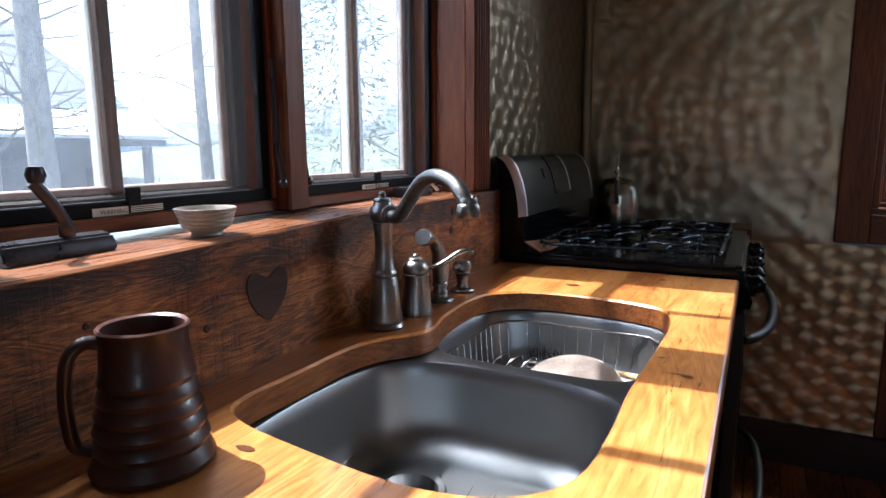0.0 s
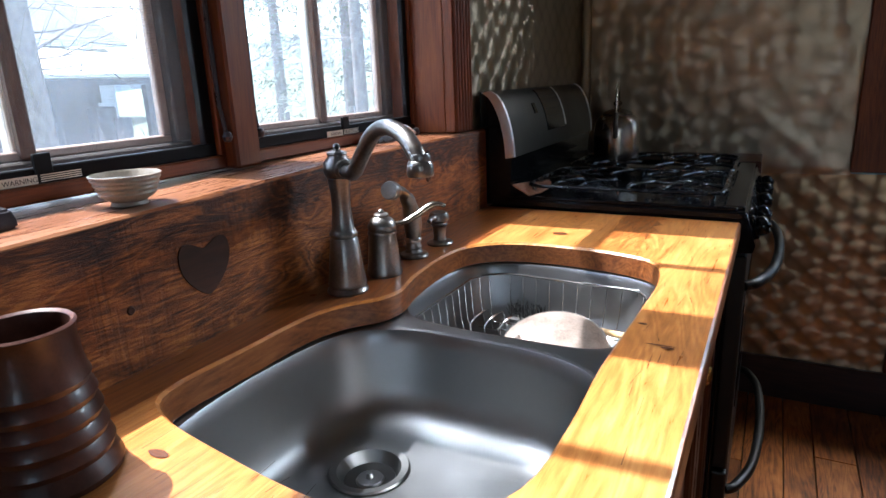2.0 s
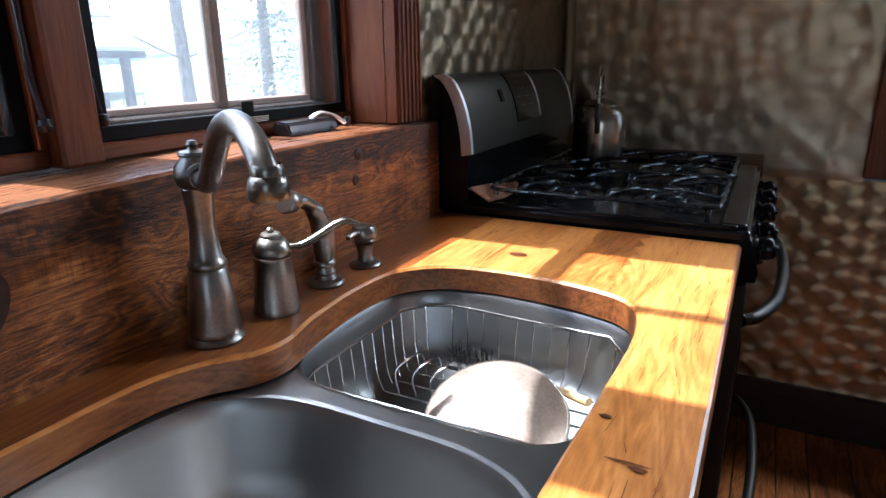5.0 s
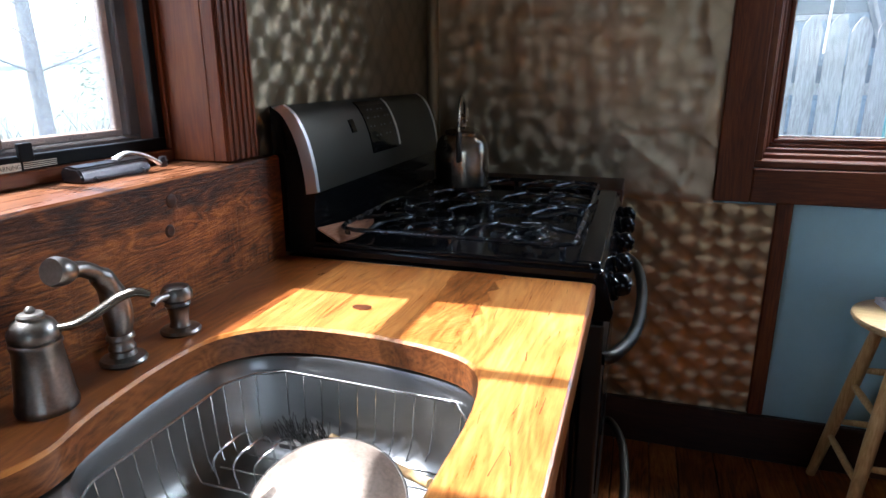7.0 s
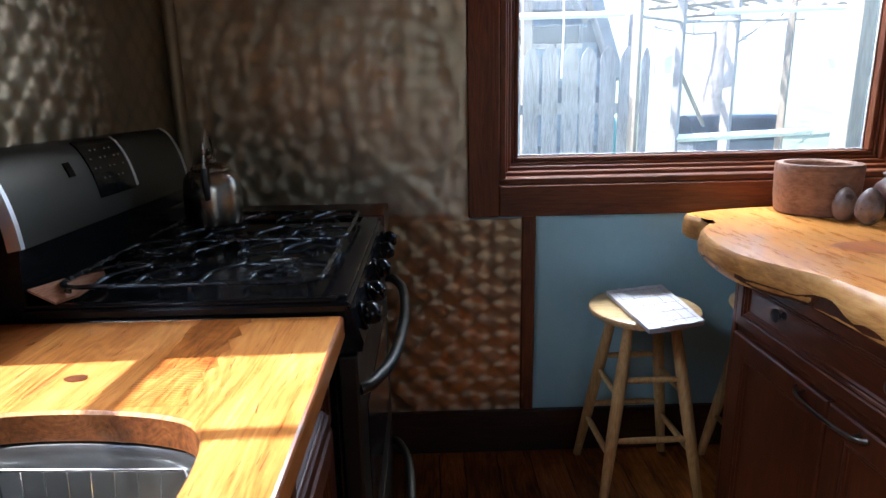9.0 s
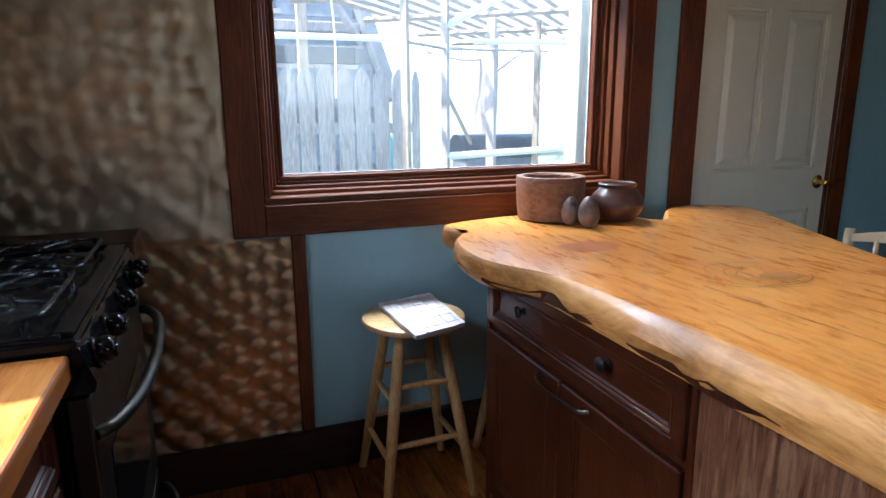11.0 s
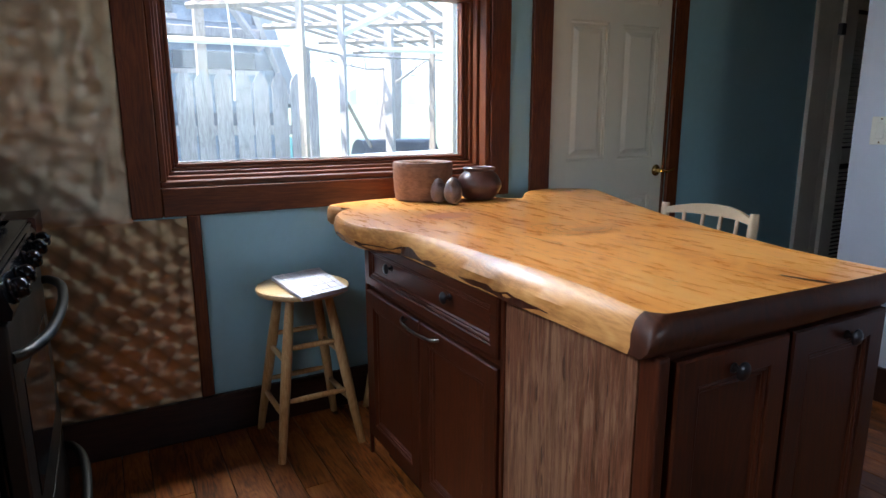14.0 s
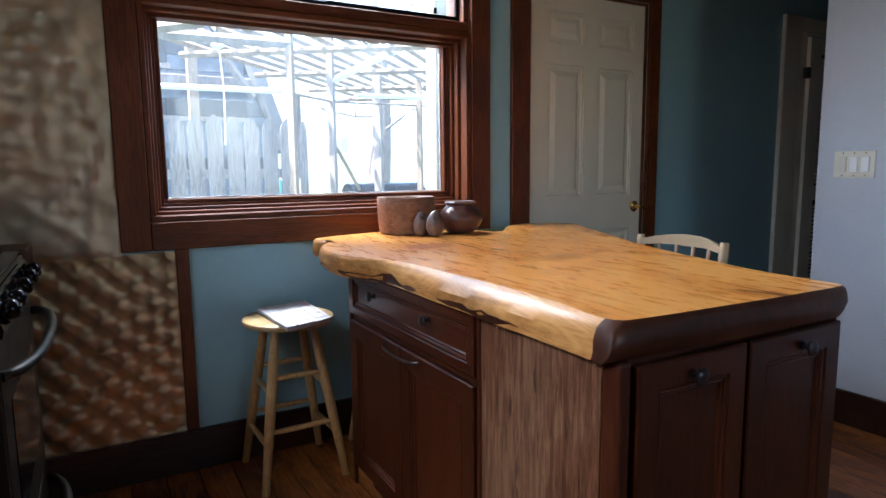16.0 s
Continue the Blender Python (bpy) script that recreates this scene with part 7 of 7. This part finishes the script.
def bare_tree(at, h, r, seed, label, fork=True):
    t_ = thing("tree", at, label, "tree")
    rr = random.Random(seed)
    trunk = smooth_path([(0, 0, -0.1), (rr.uniform(-.1, .1), rr.uniform(-.1, .1), h * 0.3), (rr.uniform(-.25, .25), rr.uniform(-.2, .2), h * 0.65), (rr.uniform(-.4, .4), rr.uniform(-.3, .3), h)], 8)
    rad = [r * (1.25 - 1.0 * i / len(trunk)) if i > 1 else r * 1.4 for i in range(len(trunk))]
    part("trunk", tube(trunk, rad, 12), M_BARK, t_, smooth=True)
    bm = bmesh.new()
    for k in range(26):
        i = rr.randrange(5, len(trunk) - 1)
        p = trunk[i]
        a = rr.uniform(0, 2 * math.pi)
        l = rr.uniform(0.8, 2.4) * h / 8
        d = Vector((math.cos(a), math.sin(a), rr.uniform(-0.1, 0.8))).normalized()
        pts = [p]
        for s in range(5):
            d = (d + Vector((rr.uniform(-.4, .4), rr.uniform(-.4, .4), rr.uniform(-.3, .3)))).normalized()
            pts.append(pts[-1] + d * l / 5)
        rb = rad[i] * 0.15
        tube(pts, [rb * (1 - s / 7) for s in range(6)], 6, bm)
        for s in range(2, 6):
            for _ in range(2):
                d2 = (d + Vector((rr.uniform(-1, 1), rr.uniform(-1, 1), rr.uniform(-.6, .8)))).normalized()
                q1 = pts[s] + d2 * l * 0.22
                q2 = q1 + (d2 + Vector((rr.uniform(-.6, .6), rr.uniform(-.6, .6), rr.uniform(-.6, .6)))).normalized() * l * 0.25
                tube([pts[s], q1, q2], [rb * 0.35, rb * 0.22, rb * 0.1], 4, bm)
    part("limbs", bm, M_TWIG, t_, kind="stuff")
    return t_


bare_tree((-5.0, 3.78, ground_z(-5, 3.8)), 9, 0.11, 3, "grey-barked bare tree close to the house")
bare_tree((-7.6, 8.05, ground_z(-7.6, 8)), 10, 0.10, 7, "tall bare tree beside the yard")
bare_tree((-5.2, 9.0, ground_z(-5.2, 9)), 10, 0.095, 9, "slim bare tree before the evergreens")
bare_tree((6.8, 14.0, ground_z(6.8, 14)), 10, 0.24, 22, "bare tree higher on the slope")
bare_tree((-8.5, 5.0, ground_z(-8.5, 5)), 9, 0.16, 24, "bare tree by the neighbour's drive")


def evergreen(at, h, w_, seed, label):
    t_ = thing("evergreen_tree", at, label, "tree")
    rr = random.Random(seed)
    part("trunk", tube([(0, 0, -0.1), (0, 0, h * 0.5), (0.05, 0, h)], [0.16, 0.10, 0.02], 8), M_BARK, t_, smooth=True)
    vs, fs = [], []
    for k in range(8000):
        u = rr.random() ** 0.8
        z = h * (0.03 + 0.95 * u)
        R = w_ * (1 - u) ** 0.8 * (0.78 + 0.22 * math.sin(z * 7 + seed)) + 0.1
        a = rr.uniform(0, 2 * math.pi)
        rad = R * math.sqrt(rr.uniform(0.15, 1)) * (0.8 + 0.35 * noise.noise((math.cos(a) * 2, math.sin(a) * 2, z * 1.3 + seed)))
        c = Vector((rad * math.cos(a), rad * math.sin(a), z - 0.25 * rad))
        d = Vector((math.cos(a) + rr.uniform(-.6, .6), math.sin(a) + rr.uniform(-.6, .6), rr.uniform(-0.7, 0.3))).normalized()
        s = Vector((-d.y, d.x, rr.uniform(-.3, .3))).normalized() * rr.uniform(0.015, 0.035)
        l = rr.uniform(0.10, 0.20)
        n0 = len(vs)
        vs += [c - s, c + s, c + d * l + s * 0.2, c + d * l - s * 0.2]
        fs.append((n0, n0 + 1, n0 + 2, n0 + 3))
    me = bpy.data.meshes.new("crown")
    me.from_pydata(vs, [], fs)
    me.materials.append(M_LEAF)
    cr = new("crown", me)
    cr.parent = t_
    tagged(cr, "dark green needled boughs", kind="stuff")


evergreen((-7.0, 11.2, ground_z(-7, 11.2)), 7.5, 2.4, 5, "dense dark evergreen beyond the sink window")
evergreen((-4.2, 12.2, ground_z(-4.2, 12.2)), 6.5, 2.2, 6, "evergreen beside its taller neighbour")
evergreen((-2.2, 13.5, ground_z(-2.2, 13.5)), 8.0, 2.5, 8, "tall evergreen beyond the corner of the yard")
evergreen((-10.5, 13.0, ground_z(-10.5, 13)), 8.0, 2.6, 15, "evergreen at the edge of the neighbour's yard")

# neighbour's house and carport
house = thing("house", (-22, 6, -0.4), "neighbouring house with a hipped grey shingle roof behind the trees", "house")
part("house_wall", box(bmesh.new(), -3.5, 3.6, -8, 7.9, 0, 2.95), M_HOUSE, house)
bm = bmesh.new()
hv = [bm.verts.new(p) for p in ((4.0, -8.5, 3.15), (4.0, 8.3, 3.15), (-4.0, 8.3, 3.15), (-4.0, -8.5, 3.15), (0, -4.5, 6.3), (0, 6.6, 6.3))]
for f in ((0, 1, 5, 4), (1, 2, 5), (2, 3, 4, 5), (3, 0, 4), (3, 2, 1, 0)):
    bm.faces.new([hv[i] for i in f])
part("roof", bm, M_ROOF, house, "hipped grey shingle roof")
part("fascia", box(bmesh.new(), 3.95, 4.05, -8.5, 8.3, 2.97, 3.14), M_GALV, house, "pale eaves board")
for y in (-4, 0.5, 4.2, 6.9):
    part("house_window", box(bmesh.new(), 3.601, 3.66, y - 0.45, y + 0.45, 1.3, 2.5, 0.01), M_INK, house, "dark window")
cp = thing("carport", (-10.6, 6.0, -0.4), "low open shed with a white sloping roof over dark clutter", "carport")
bm = bmesh.new()
cv = [bm.verts.new(p) for p in ((0.6, -4.0, 1.93), (0.6, 3.34, 1.95), (-1.4, 3.50, 2.42), (-1.4, -3.0, 2.78), (0.6, -4.0, 1.87), (0.6, 3.34, 1.89), (-1.4, 3.50, 1.89), (-1.4, -3.0, 1.89))]
for f in ((0, 1, 2, 3), (0, 4, 5, 1), (1, 5, 6, 2), (2, 6, 7, 3), (3, 7, 4, 0), (7, 6, 5, 4)):
    bm.faces.new([cv[i] for i in f])
part("carport_roof", bm, M_GALV, cp, "white sheet roof")
part("carport_beam", box(bmesh.new(), 0.45, 0.57, -3.9, 3.2, 1.74, 1.865), M_DARKWOOD, cp, "dark eaves beam")
for y in (-3.4, -1.2, 0.9, 2.8):
    part("carport_post", box(bmesh.new(), 0.42, 0.55, y - 0.07, y + 0.07, 0, 1.735), M_DARKWOOD, cp)
part("back_wall", box(bmesh.new(), -1.35, -1.25, -3.9, 2.9, 0, 1.86), M_DARKWOOD, cp)
rc = random.Random(31)
for k in range(26):
    y, z = rc.uniform(-3.3, 2.4), rc.uniform(0, 0.9)
    w_, h_, d_ = rc.uniform(0.12, 0.45), rc.uniform(0.15, 0.55), rc.uniform(-0.9, 0.1)
    part("stored_goods", box(bmesh.new(), d_, d_ + 0.3, y, y + w_, 0.0, z + h_, 0.03), (M_HOUSE, M_SIDING, M_DARKWOOD, M_ROOF)[k % 4], cp)
shrub = tagged(new("shrubs"), "tangle of bare shrubs outside the window", "shrub", kind="stuff")
bm = bmesh.new()
for k in range(420):
    x, y = rnd2.uniform(-7.5, -4.6), rnd2.uniform(3.0, 7.8)
    p = Vector((x, y, ground_z(x, y)))
    d = Vector((rnd2.uniform(-.5, .5), rnd2.uniform(-.5, .5), 1)).normalized()
    pts = [p]
    for s in range(4):
        d = (d + Vector((rnd2.uniform(-.5, .5), rnd2.uniform(-.5, .5), rnd2.uniform(-.2, .3)))).normalized()
        pts.append(pts[-1] + d * rnd2.uniform(0.15, 0.42))
    tube(pts, [0.012, 0.010, 0.008, 0.006, 0.003], 4, bm)
part("twigs", bm, M_TWIG, shrub, kind="stuff")
far = tagged(new("backdrop"), "hazy far woods round the yard", "woods", kind="structure")
# distance haze is mixed into the ridge's pale blue colour
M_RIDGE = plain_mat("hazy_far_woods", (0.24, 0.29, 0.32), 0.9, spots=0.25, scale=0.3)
for nm, x0, y0, x1, y1, hh in (("far_woods", -62, -60, -62, 62, 5.0), ("far_woods", -62, 62, 80, 62, 7.0)):
    vs, fs = [], []
    N = 160
    for i in range(N + 1):
        u = i / N
        x, y = x0 + (x1 - x0) * u, y0 + (y1 - y0) * u
        top = hh + 2.2 * noise.noise((u * 14, x1 * 0.1, 0)) + 1.0 * noise.noise((u * 70, x1, 2)) + 0.5 * noise.noise((u * 190, x1, 4))
        d = Vector((1, 0, 0)) if x0 == x1 else Vector((0, -1, 0))
        for q, (o, z) in enumerate(((6.0, -1.0), (3.5, top * 0.55), (0.5, top), (-3, -1.0))):
            p = Vector((x, y, z)) + d * (o + 0.8 * noise.noise((u * 60, q, 1)))
            vs.append(p)
    for i in range(N):
        for q in range(3):
            a = i * 4 + q
            fs.append((a, a + 4, a + 5, a + 1))
    me = bpy.data.meshes.new(nm)
    me.from_pydata(vs, [], fs)
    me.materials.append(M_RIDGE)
    ob = new(nm, me)
    ob.parent = far
    tagged(ob, "hazy wooded ridge", kind="stuff")

# ---- floor boards, last ----
rf = random.Random(2)
meshes = {}
x = 0.02
while x < 6.1:
    w_ = rf.choice((0.088, 0.105, 0.118))
    y = -2.6 + rf.uniform(0, 0.6) - 0.6
    while y < YN:
        l = rf.choice((1.3, 1.8, 2.4))
        key = (w_, l)
        y0, y1 = max(y, -2.6), min(y + l, YN)
        if y1 - y0 > 0.05:
            if y0 == y and y1 == y + l:
                if key not in meshes:
                    o = part("plank", box(bmesh.new(), 0.0015, w_ - 0.0015, 0.001, l - 0.001, -0.020, 0.0, 0.0015), M_FLOOR, floor)
                    meshes[key] = o.data
                else:
                    o = new("plank", meshes[key])
                    o.parent = floor
                o.location = (x, y, rf.uniform(-0.0008, 0.0))
            else:
                o = part("plank", box(bmesh.new(), 0.0015, w_ - 0.0015, 0.001, y1 - y0 - 0.001, -0.020, 0.0, 0.0015), M_FLOOR, floor)
                o.location = (x, y0, rf.uniform(-0.0008, 0.0))
        y += l
    x += w_
